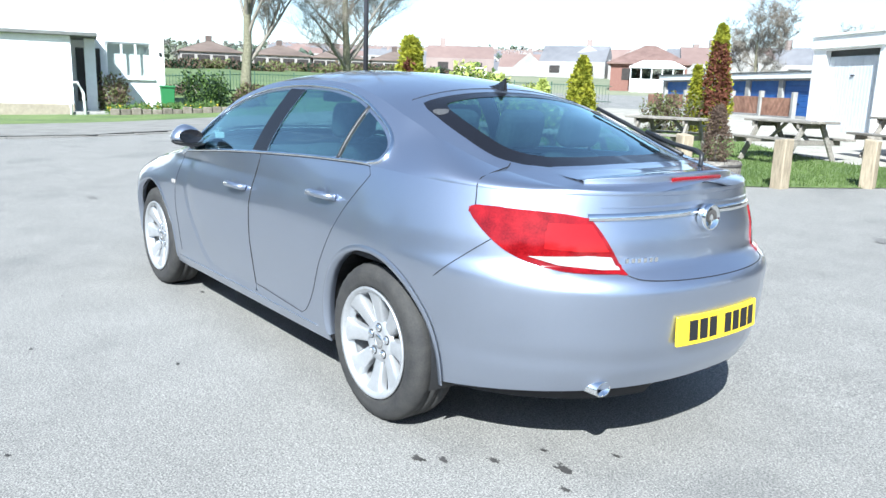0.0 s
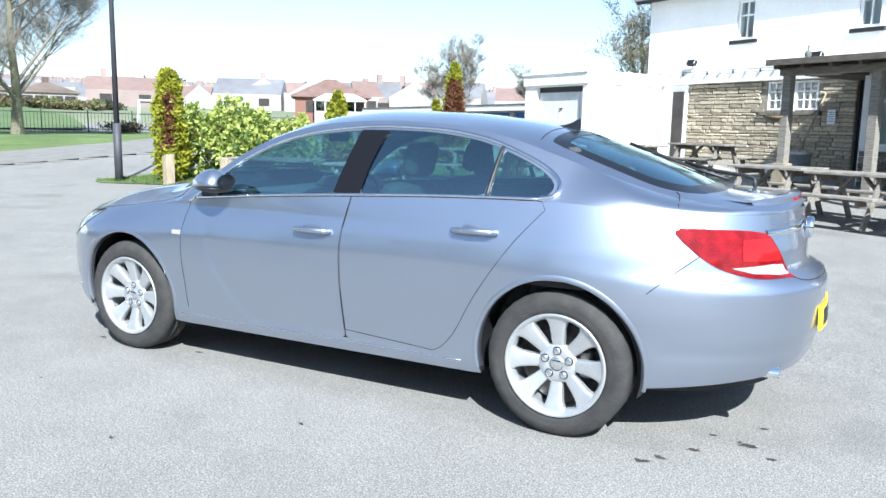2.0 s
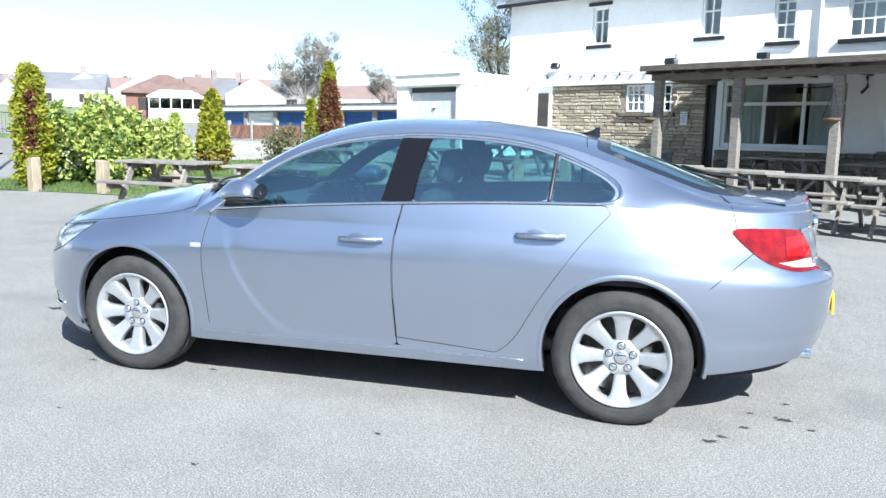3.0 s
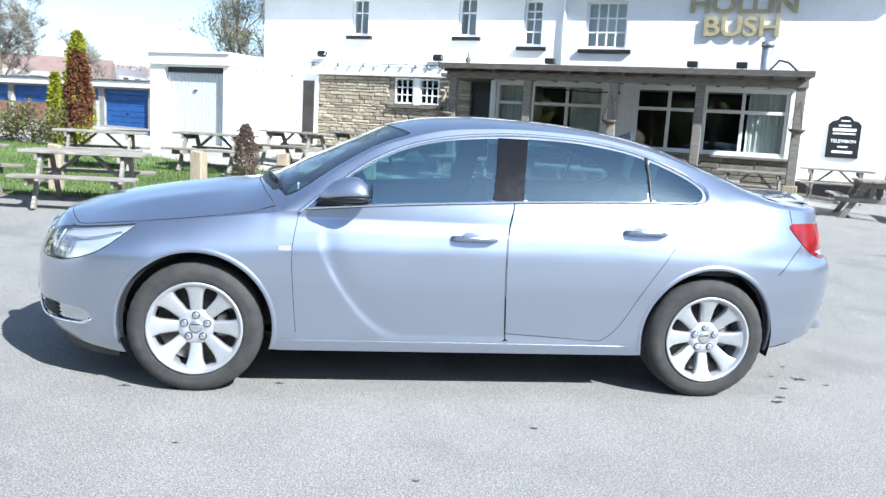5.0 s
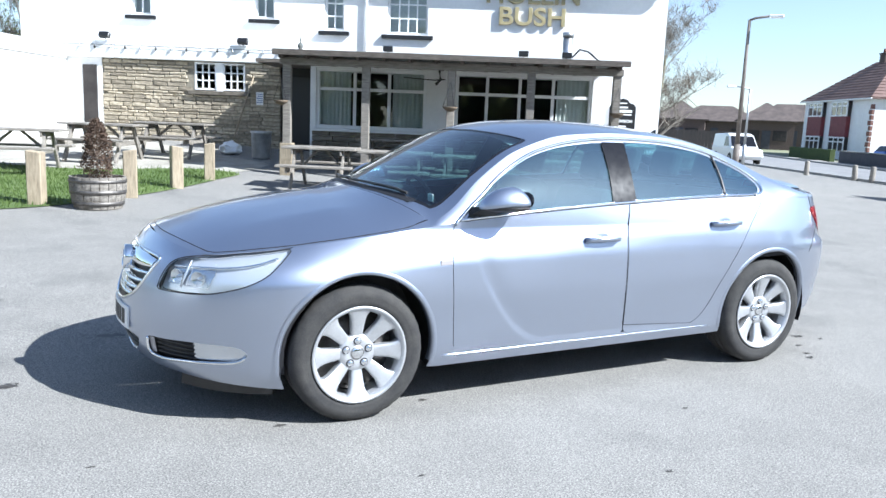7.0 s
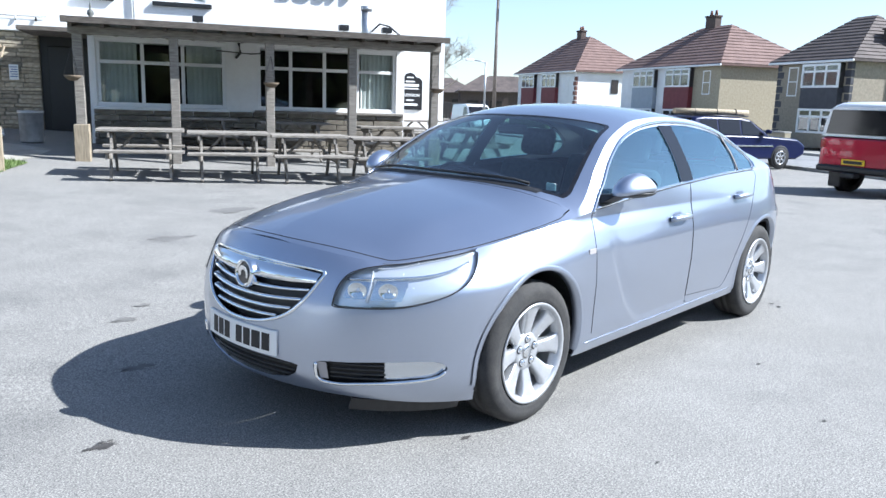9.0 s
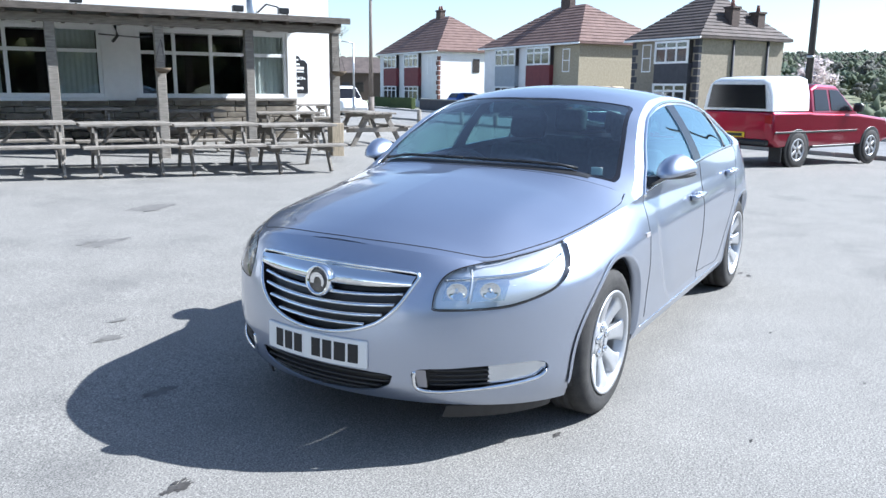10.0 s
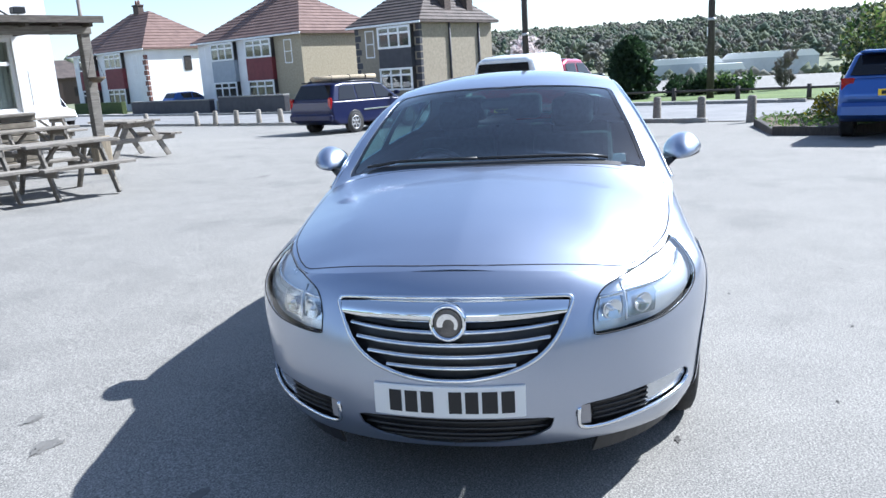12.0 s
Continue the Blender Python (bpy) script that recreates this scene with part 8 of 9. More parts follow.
def flower_bed():
    t = thing("flower_bed", Matrix.Identity(4), "raised timber edged flower bed with low plants", "flower bed")
    pts = [(-14.6, 4.6), (-13.4, 4.15), (-10.75, 3.95), (-10.2, 4.9), (-11.0, 8.5), (-15.5, 8.5)]
    c = np.mean(pts, axis=0)
    for (x0, y0), (x1, y1) in zip(pts, pts[1:] + pts[:1]):
        m = Matrix.Translation(((x0 + x1) / 2, (y0 + y1) / 2, gz(x0, y0))) @ Matrix.Rotation(math.atan2(y1 - y0, x1 - x0), 4, "Z")
        L = math.hypot(x1 - x0, y1 - y0)
        bm = box(-L / 2 - 0.05, L / 2 + 0.05, -0.06, 0.06, -0.05, 0.17, 0.012)
        bm.transform(m)
        part("sleeper", bm, TARRED, t)
    bm = bmesh.new()
    bm.faces.new([bm.verts.new((x + (c[0] - x) * 0.02, y + (c[1] - y) * 0.02, gz(x, y) + 0.12)) for x, y in pts])
    part("soil", bm, SOIL, t)
    rnd = random.Random(6)
    low = []
    while len(low) < 1500:
        x, y = rnd.uniform(-15, -10.3), rnd.uniform(4.0, 8.0)
        if inside(np.array(pts), x, y):
            low.append(Vector((x, y, gz(x, y) + 0.12 + rnd.random() * 0.12)))
    sheaf("ground_cover", *leaves(low, 0.09, 6), LEAF_MID, t)


flower_bed()
shrub("flowering_shrub", -12.6, 5.7, (0.7, 0.6, 0.75), 41, "low shrub with yellow flowers in the bed", [LEAF_OLIVE, FLOWER], 2600, 0.08)
shrub("evergreen_shrub", -13.2, 7.2, (1.5, 1.2, 2.5), 42, "dark green evergreen shrub in the bed", [LEAF_DARK, LEAF_OLIVE, LEAF_MID], 8500, 0.12)
shrub("evergreen_shrub", -11.8, 6.6, (0.8, 0.7, 1.2), 43, "mid green evergreen shrub in the bed", [LEAF_MID, LEAF_DARK], 3200, 0.10)

# ---- other vehicles ----
RED_PAINT = car_paint("dark red car paint", (0.22, 0.005, 0.024), (0.31, 0.014, 0.04))
NAVY_PAINT = plain("dark navy car paint", (0.006, 0.01, 0.05), 0.3, 0.0, 0.15, 0.3)
BLUE_PAINT = car_paint("mid blue car paint", (0.03, 0.09, 0.3), (0.06, 0.14, 0.42))
WHITE_CAR = plain("white vehicle paint", (0.75, 0.76, 0.76), 0.3, 0.0, 0.6)


def vehicle(name, x, y, heading, label, paint, lower, cabin, W, axle, R, glass_sides, rear_glass, extras=None, cabin_mat=None, category="car", tumble=0.16):
    """A road vehicle from its side outlines: x forward, the rear axle at the origin."""
    m = Matrix.Translation((x, y, gz(x, y))) @ Matrix.Rotation(heading, 4, "Z")
    v = thing(name, m, label, category, "vehicles beyond the car park")
    def solid(outline, w_of, bevel):
        bm = bmesh.new()
        cols = []
        for s in (-1, -0.86, 0.86, 1):
            ring = []
            for px, pz in outline:
                w = w_of(pz)
                inset = 0.05 if abs(s) == 1 else 0.0
                cx = sum(a for a, _ in outline) / len(outline)
                ring.append(bm.verts.new((px - math.copysign(inset, px - cx) * (abs(s) == 1), s * w, pz - (0.02 if abs(s) == 1 and pz > 0.6 else 0))))
            cols.append(ring)
        n = len(outline)
        for a, b in zip(cols, cols[1:]):
            for k in range(n):
                bm.faces.new((a[k], a[(k + 1) % n], b[(k + 1) % n], b[k])).smooth = False
        bm.faces.new(cols[0][::-1]), bm.faces.new(cols[-1])
        bmesh.ops.recalc_face_normals(bm, faces=bm.faces[:])
        bmesh.ops.bevel(bm, geom=[e for e in bm.edges if e.calc_face_angle(0.0) > 0.3], offset=bevel, segments=2, affect="EDGES", profile=0.5, clamp_overlap=True)
        for f in bm.faces:
            f.smooth = f.calc_area() < 0.12
        return bm
    zt, zb = max(z for _, z in cabin), min(z for _, z in cabin)
    part("body", solid(lower, lambda z: W / 2 - 0.02 * (z > 0.85), 0.045), paint, v)
    part("cabin", solid(cabin, lambda z: W / 2 - 0.03 - tumble * (z - zb) / (zt - zb), 0.04), cabin_mat or paint, v)
    def side_y(z):
        return W / 2 - 0.03 - tumble * (z - zb) / (zt - zb) + 0.006
    for quad in glass_sides:
        for s in (1, -1):
            bm = bmesh.new()
            bm.faces.new([bm.verts.new((px, s * side_y(pz), pz)) for px, pz in (quad if s > 0 else quad[::-1])])
            part("side_window", bm, GLOSS_BLACK, v, "dark tinted window")
    (xa, za), (xb, zt2) = cabin[-1], cabin[-2]
    lean = Vector((zt2 - za, 0, xa - xb)).normalized() * 0.012
    low, high = Vector((xa, 0, za)).lerp(Vector((xb, 0, zt2)), 0.1) + lean, Vector((xa, 0, za)).lerp(Vector((xb, 0, zt2)), 0.93) + lean
    bm = bmesh.new()
    wl, wh_ = side_y(low.z) - 0.09, side_y(high.z) - 0.1
    bm.faces.new([bm.verts.new(q) for q in ((low.x, -wl, low.z), (low.x, wl, low.z), (high.x, wh_, high.z), (high.x, -wh_, high.z))])
    part("windscreen", bm, GLOSS_BLACK, v, "dark windscreen")
    if rear_glass:
        (xa, za), (xb, zb2) = rear_glass
        bm = bmesh.new()
        wa, wb = side_y(za) - 0.10, side_y(zb2) - 0.10
        bm.faces.new([bm.verts.new(p) for p in ((xa, wa, za), (xa, -wa, za), (xb, -wb, zb2), (xb, wb, zb2))])
        part("rear_glass", bm, GLOSS_BLACK, v, "dark rear window")
    for px in (0, axle):
        for s in (1, -1):
            wh = new("wheel")
            wh.parent = v
            wh.matrix_basis = Matrix.Translation((px, s * (W / 2 - 0.085), R)) @ (Matrix.Identity(4) if s > 0 else Matrix.Rotation(math.pi, 4, "Z"))
            part("tyre", lathe([(R * 0.62, -0.1), (R * 0.9, -0.11), (R, -0.08), (R, 0.08), (R * 0.9, 0.115), (R * 0.64, 0.10)], 28), RUBBER, wh)
            part("rim", lathe([(R * 0.54, 0.06), (R * 0.56, 0.105), (R * 0.6, 0.115), (R * 0.65, 0.105)], 28), ALLOY, wh)
            part("hub", lathe([(0.001, 0.1), (R * 0.16, 0.1), (R * 0.2, 0.08), (R * 0.56, 0.045)], 20), STEEL, wh)
            bar = part("spoke", box(-R * 0.085, R * 0.085, 0.07, 0.1, R * 0.1, R * 0.58, 0.008), ALLOY, wh)
            for k in range(1, 6):
                alike("spoke", bar, wh, Matrix.Rotation(k * math.tau / 6, 4, "Y"))
            bm = lathe([(R * 1.16, -0.03), (R * 1.16, 0.003), (R * 1.12, 0.006), (0.001, 0.006)], 28)
            bm.transform(Matrix.Translation((px, s * W / 2, R * 1.03)) @ (Matrix.Identity(4) if s > 0 else Matrix.Rotation(math.pi, 4, "Z")))
            part("wheel_arch", bm, BLACK, v)
    if extras:
        extras(v)
    return v


def rear_lamps(v, x, W, z0, z1, w=0.16):
    for s in (1, -1):
        part("tail_light", box(x - 0.03, x + 0.06, s * (W / 2 - 0.03) - (w if s > 0 else 0), s * (W / 2 - 0.03) + (w if s < 0 else 0), z0, z1, 0.015), RED_BRIGHT, v, "red tail light")


def rear_plate(v, x, z):
    p = part("number_plate", box(x - 0.012, x, -0.26, 0.26, z - 0.055, z + 0.055, 0.004), PLATE_YELLOW, v, "yellow number plate with a dark bar")
    part("plate_bar", box(x - 0.015, x - 0.011, -0.21, 0.21, z - 0.03, z + 0.03), INK, p)


HEAD = math.atan2(0.42, -0.9)


def pickup_extras(v):
    rear_lamps(v, -0.87, 1.72, 0.9, 1.08)
    rear_plate(v, -0.91, 0.66)
    part("rear_bumper", box(-1.0, -0.85, -0.8, 0.8, 0.46, 0.58, 0.03), BLACK, v)
    part("side_step", box(0.55, 2.2, -0.88, -0.80, 0.38, 0.44, 0.02), BLACK, v)
    part("cargo_rail", box(-0.8, 2.2, -0.885, -0.865, 0.70, 0.74, 0.006), BLACK, v)
    part("tow_bar", box(-1.05, -0.85, -0.15, 0.15, 0.36, 0.46, 0.02), BLACK, v)
    for s in (1, -1):
        part("door_mirror", box(1.9, 2.05, s * 0.98 - 0.1, s * 0.98 + 0.1, 1.12, 1.3, 0.04), BLACK, v)
        part("mud_flap", box(-0.52, -0.48, s * 0.72 - 0.14, s * 0.72 + 0.14, 0.12, 0.5, 0.01), BLACK, v)


rx, ry = -12.75, -0.2
hx, hy = math.cos(HEAD), math.sin(HEAD)
vehicle("pickup_truck", rx - hy * 0.8, ry + hx * 0.8, HEAD, "red pickup truck with white hard canopy on the asphalt", RED_PAINT,
        [(-0.90, 0.55), (-0.90, 1.14), (0.4, 1.14), (0.5, 1.12), (2.3, 1.08), (3.45, 0.97), (3.62, 0.75), (3.62, 0.5), (3.3, 0.42), (2.3, 0.40), (-0.7, 0.42)],
        [(0.42, 1.09), (0.50, 1.60), (0.75, 1.70), (1.55, 1.67), (2.32, 1.07)], 1.75, 2.8, 0.36,
        [[(0.60, 1.15), (1.12, 1.15), (1.10, 1.58), (0.64, 1.58)], [(1.20, 1.15), (2.02, 1.13), (1.55, 1.57), (1.20, 1.58)]], None, pickup_extras, category="truck")


def canopy():
    m = Matrix.Translation((rx - hy * 0.8, ry + hx * 0.8, gz(rx, ry))) @ Matrix.Rotation(HEAD, 4, "Z")
    t = thing("truck_canopy", m, "white hard canopy over the pickup bed", "canopy")
    bm = bmesh.new()
    secs = []
    for x, w, z1, z0 in ((-0.88, 0.80, 1.72, 1.142), (-0.74, 0.80, 1.80, 1.142), (-0.1, 0.82, 1.84, 1.142), (0.40, 0.82, 1.84, 1.142)):
        secs.append([bm.verts.new(p) for p in ((x - 0.02, -w, z0), (x, -w + 0.04, (z0 + z1) / 2), (x, -w + 0.12, z1 - 0.06), (x, -w + 0.28, z1), (x, w - 0.28, z1), (x, w - 0.12, z1 - 0.06), (x, w - 0.04, (z0 + z1) / 2), (x - 0.02, w, z0))])
    for a, b in zip(secs, secs[1:]):
        for k in range(7):
            bm.faces.new((a[k], b[k], b[k + 1], a[k + 1])).smooth = True
    bm.faces.new(secs[0]), bm.faces.new(secs[-1][::-1])
    bmesh.ops.recalc_face_normals(bm, faces=bm.faces[:])
    part("shell", bm, WHITE_CAR, t)
    bm = bmesh.new()
    bm.faces.new([bm.verts.new(p) for p in ((-0.915, 0.70, 1.19), (-0.915, -0.70, 1.19), (-0.895, -0.62, 1.66), (-0.895, 0.62, 1.66))])
    part("rear_glass", bm, GLOSS_BLACK, t, "dark rear canopy glass")


canopy()


def estate_extras(v):
    rear_lamps(v, -0.92, 1.70, 0.72, 1.05, 0.12)
    rear_plate(v, -0.95, 0.72)
    part("rear_bumper", box(-1.02, -0.85, -0.84, 0.84, 0.38, 0.60, 0.05), NAVY_PAINT, v)
    part("side_strip", box(0.4, 2.2, -0.875, -0.85, 0.62, 0.66, 0.005), CHROME, v)
    for s in (1, -1):
        part("roof_rail", rod((-0.6, s * 0.6, 1.47), (1.4, s * 0.6, 1.47), 0.02, None, 8), BLACK, v)
        part("door_mirror", box(1.85, 1.97, s * 0.93 - 0.09, s * 0.93 + 0.09, 1.0, 1.12, 0.03), NAVY_PAINT, v)
    for x in (-0.3, 0.5, 1.2):
        part("roof_bar", rod((x, -0.62, 1.50), (x, 0.62, 1.50), 0.02, None, 8), BLACK, v)


ex, ey = -17.5, -6.95
estate = vehicle("estate_car", ex, ey, HEAD, "dark navy blue estate car with roof rack", NAVY_PAINT,
        [(-0.95, 0.42), (-0.98, 0.72), (-0.92, 0.97), (1.9, 0.93), (3.2, 0.85), (3.5, 0.68), (3.52, 0.4), (3.2, 0.25), (-0.7, 0.28)],
        [(-0.92, 0.95), (-0.62, 1.42), (-0.3, 1.46), (1.1, 1.44), (1.45, 1.38), (2.15, 0.92)], 1.72, 2.52, 0.30,
        [[(-0.6, 0.98), (0.15, 0.97), (0.15, 1.36), (-0.42, 1.36)], [(0.22, 0.97), (0.98, 0.96), (0.98, 1.37), (0.22, 1.37)], [(1.05, 0.96), (1.85, 0.95), (1.40, 1.33), (1.05, 1.36)]], ((-0.88, 1.02), (-0.65, 1.40)), estate_extras)


def roof_load():
    m = Matrix.Translation((ex, ey, gz(ex, ey))) @ Matrix.Rotation(HEAD, 4, "Z")
    t = thing("wrapped_plank", m, "long pale wrapped board tied on the roof rack", "board")
    part("wrapped_board", tube([(-1.0, -0.25, 1.58), (-0.2, -0.26, 1.59), (0.8, -0.25, 1.585), (1.7, -0.24, 1.58)], 0.075, 10), POST_WOOD, t)
    for x in (-0.3, 0.5, 1.2):
        part("strap", tube([(x, -0.25 + 0.08 * math.cos(a), 1.585 + 0.08 * math.sin(a)) for a in np.linspace(0, math.tau, 13)[:-1]], 0.012, 5, closed=True), BLACK, t)
    t = thing("roof_ladder", m, "dark ladder lying on the roof rack", "ladder")
    for s in (0.1, 0.45):
        part("stile", box(-0.4, 1.9, s - 0.02, s + 0.02, 1.52, 1.60, 0.005), BLACK, t)
    for k in range(8):
        part("rung", rod((-0.25 + 0.28 * k, 0.1, 1.56), (-0.25 + 0.28 * k, 0.45, 1.56), 0.015, None, 6), BLACK, t)


roof_load()


def hatch_extras(v):
    rear_lamps(v, -0.70, 1.70, 0.80, 1.02, 0.2)
    rear_plate(v, -0.78, 0.78)
    part("rear_bumper", box(-0.86, -0.62, -0.84, 0.84, 0.36, 0.62, 0.06), BLUE_PAINT, v)
    part("rear_spoiler", box(-0.62, -0.35, -0.58, 0.58, 1.40, 1.45, 0.02), BLUE_PAINT, v)
    part("rear_wiper", tube([(-0.72, 0.0, 1.04), (-0.64, 0.2, 1.16)], 0.012, 6), BLACK, v)


cx, cy = -9.35 + 0.42 * 0.85 + hx * 0.75, 4.6 + 0.9 * 0.85 + hy * 0.75
vehicle("hatchback", cx, cy, HEAD, "mid blue small hatchback car beside the flower bed", BLUE_PAINT,
        [(-0.72, 0.40), (-0.80, 0.72), (-0.70, 1.02), (1.7, 0.96), (2.7, 0.88), (3.1, 0.68), (3.1, 0.4), (2.9, 0.25), (-0.5, 0.28)],
        [(-0.68, 1.0), (-0.40, 1.40), (0.0, 1.46), (1.0, 1.45), (1.3, 1.38), (2.05, 0.95)], 1.72, 2.5, 0.31,
        [[(0.1, 1.0), (0.85, 0.99), (0.85, 1.37), (-0.05, 1.36)], [(0.92, 0.99), (1.75, 0.97), (1.28, 1.33), (0.92, 1.37)]], ((-0.655, 1.06), (-0.43, 1.38)), hatch_extras)


def van_extras(v):
    rear_lamps(v, -0.92, 1.7, 0.7, 1.2, 0.1)
    part("bumper", box(-1.0, -0.85, -0.8, 0.8, 0.35, 0.55, 0.04), BLACK, v)


vehicle("white_van", -35.3, -30.9, radians(61), "small white panel van parked by the houses", WHITE_CAR,
        [(-0.95, 0.4), (-0.95, 1.0), (2.6, 1.0), (3.3, 0.88), (3.45, 0.5), (3.2, 0.3), (-0.8, 0.3)],
        [(-0.93, 0.98), (-0.88, 1.75), (1.5, 1.82), (1.9, 1.7), (2.6, 0.98)], 1.72, 2.6, 0.31,
        [[(1.35, 1.05), (2.3, 1.05), (1.85, 1.62), (1.4, 1.64)]], None, van_extras, category="van", tumble=0.1)
px, py = along(18.2, 1.6)
vehicle("parked_car", px, py, radians(150), "mid blue hatchback parked between the houses", BLUE_PAINT,
            [(-0.72, 0.40), (-0.80, 0.72), (-0.70, 1.02), (1.7, 0.96), (2.7, 0.88), (3.1, 0.68), (3.1, 0.4), (2.9, 0.25), (-0.5, 0.28)],
            [(-0.68, 1.0), (-0.40, 1.40), (0.0, 1.46), (1.0, 1.45), (1.3, 1.38), (2.05, 0.95)], 1.70, 2.5, 0.30,
            [[(0.1, 1.0), (0.85, 0.99), (0.85, 1.37), (-0.05, 1.36)], [(0.92, 0.99), (1.75, 0.97), (1.28, 1.33), (0.92, 1.37)]], ((-0.655, 1.06), (-0.43, 1.38)))

# ---- the white house beyond the lawn: x to the left along its front, y out towards the road ----
def white_house():
    h = thing("white_house", Matrix.Translation((29.24, -8.56, 0.38)) @ Matrix.Rotation(radians(77.0), 4, "Z"), "white rendered house with flat roofed porch and low wing", "house")
    part("wall", wall_with_holes(0.0, 13.5, -0.8, 6.0, -0.3, 0.0, [(0.5, 2.25, 1.1, 2.5)]), WHITE_RENDER, h)
    part("side_wall", box(0.0, 0.3, -6.5, -0.3, -0.4, 6.0), WHITE_RENDER, h)
    part("side_wall", box(13.2, 13.5, -6.5, -0.3, -0.4, 6.0), WHITE_RENDER, h)
    part("back_wall", box(0.3, 13.2, -6.5, -6.2, -0.4, 6.0), WHITE_RENDER, h)
    part("room_wall", box(0.3, 4.0, -0.5, -0.42, 0.2, 2.8), CURTAIN, h, "pale drawn curtain")
    part("roof", hip_roof(0.0, 13.5, -6.5, 0.0, 6.0, 8.4), ROOF_BROWN, h)
    casement(h, 0.5, 2.25, 1.1, 2.5, -0.06, 3, 1, 0.07, 0.04)
    part("window_sill", box(0.4, 2.35, -0.05, 0.12, 1.0, 1.1, 0.01), WHITE_PAINT, h)
    part("wing_wall", box(3.5, 12.5, 0.0, 3.0, -0.1, 2.5), WHITE_RENDER, h)
    part("wing_plinth", box(3.49, 12.5, 0.1, 3.03, -0.7, 0.06, 0.01), PEBBLE_DARK, h, "grey brick plinth")
    part("wing_roof", box(2.6, 12.7, 0.0, 3.25, 2.5, 2.64, 0.02), LEAD, h)
    part("porch_screen", box(2.66, 3.05, 1.6, 1.72, -0.3, 2.5, 0.01), WHITE_PAINT, h)
    part("porch_door", box(2.45, 3.35, 0.0, 0.08, 0.1, 2.2, 0.01), GLOSS_BLACK, h, "dark front door")
    part("handrail", tube([(3.6, 3.5, -0.6), (3.6, 3.5, 0.6), (3.52, 3.5, 0.85), (3.36, 3.5, 0.85), (3.18, 3.5, 0.5), (3.13, 3.5, -0.6)], 0.05, 8), WHITE_PAINT, h)
    part("porch_step", box(1.9, 3.6, 2.0, 3.4, -0.7, -0.2, 0.02), CONCRETE, h)
    part("vent", box(0.1, 0.2, 0.0, 0.06, 2.0, 2.15, 0.01), BLACK_PAINT, h)


white_house()


def place_by_white(x, y):
    m = Matrix.Translation((29.24, -8.56, 0)) @ Matrix.Rotation(radians(77.0), 4, "Z")
    return m @ Vector((x, y, 0))


def wheelie_bin():
    q = place_by_white(0.0, 0.7)
    t = thing("wheeled_bin", Matrix.Translation((q.x, q.y, gz(q.x, q.y))) @ Matrix.Rotation(radians(77), 4, "Z"), "green wheeled refuse bin beside the white house", "bin")
    GREEN = plain("green bin plastic", (0.03, 0.16, 0.05), 0.5)
    bm = box(-0.28, 0.28, -0.3, 0.3, 0.05, 0.95, 0.02)
    for v in bm.verts:
        v.co.x *= 0.8 + 0.2 * v.co.z
        v.co.y *= 0.8 + 0.2 * v.co.z
    part("tub", bm, GREEN, t)
    part("lid", box(-0.3, 0.3, -0.32, 0.34, 0.95, 1.04, 0.02), GREEN, t)
    for s in (1, -1):
        part("wheel", rod((s * 0.22, -0.26, 0.1), (s * 0.27, -0.26, 0.1), 0.1, None, 14), RUBBER, t)


wheelie_bin()
q = place_by_white(2.0, 1.6)
shrub("brown_shrub", q.x, q.y, (0.7, 0.6, 1.4), 51, "leafless brown shrub before the white house", [LEAF_DRY, LEAF_OLIVE], 1500, 0.12)
for k, (x, y, w, hgt) in enumerate(((-1.6, 0.4, 1.1, 1.7), (-3.4, 0.0, 0.8, 1.1))):
    q = place_by_white(x, y)
    shrub("garden_shrub", q.x, q.y, (w, 0.8, hgt), 52 + k, "dark green garden shrub beside the white house" if k == 0 else "mixed green brown garden shrub", [LEAF_DARK, LEAF_MID] if k == 0 else [LEAF_OLIVE, LEAF_DRY], 2600, 0.14)


def front_garden():
    rnd = random.Random(12)
    pts, fl = [], []
    for _ in range(1300):
        x, y = rnd.uniform(-1.6, 2.4), rnd.uniform(2.2, 4.0)
        q = place_by_white(x, y)
        (fl if rnd.random() < 0.12 else pts).append(Vector((q.x, q.y, gz(q.x, q.y) + rnd.random() * 0.35)))
    t = thing("garden_border", Matrix.Identity(4), "low planted border with yellow flowers and stone edging", "flower bed")
    sheaf("foliage", *leaves(pts, 0.16, 12), LEAF_MID, t)
    sheaf("flowers", *leaves(fl, 0.13, 13), FLOWER, t)
    for k in range(12):
        q = place_by_white(-1.8 + k * 0.36, 4.2 + rnd.uniform(-0.1, 0.1))
        bm = box(-0.17, 0.17, -0.1, 0.1, -0.1, 0.22 + rnd.uniform(-0.05, 0.05), 0.03)
        bm.transform(Matrix.Translation((q.x, q.y, gz(q.x, q.y))) @ Matrix.Rotation(radians(77) + rnd.uniform(-0.2, 0.2), 4, "Z"))
        part("edging_stone", bm, STONE_DARK, t)


front_garden()


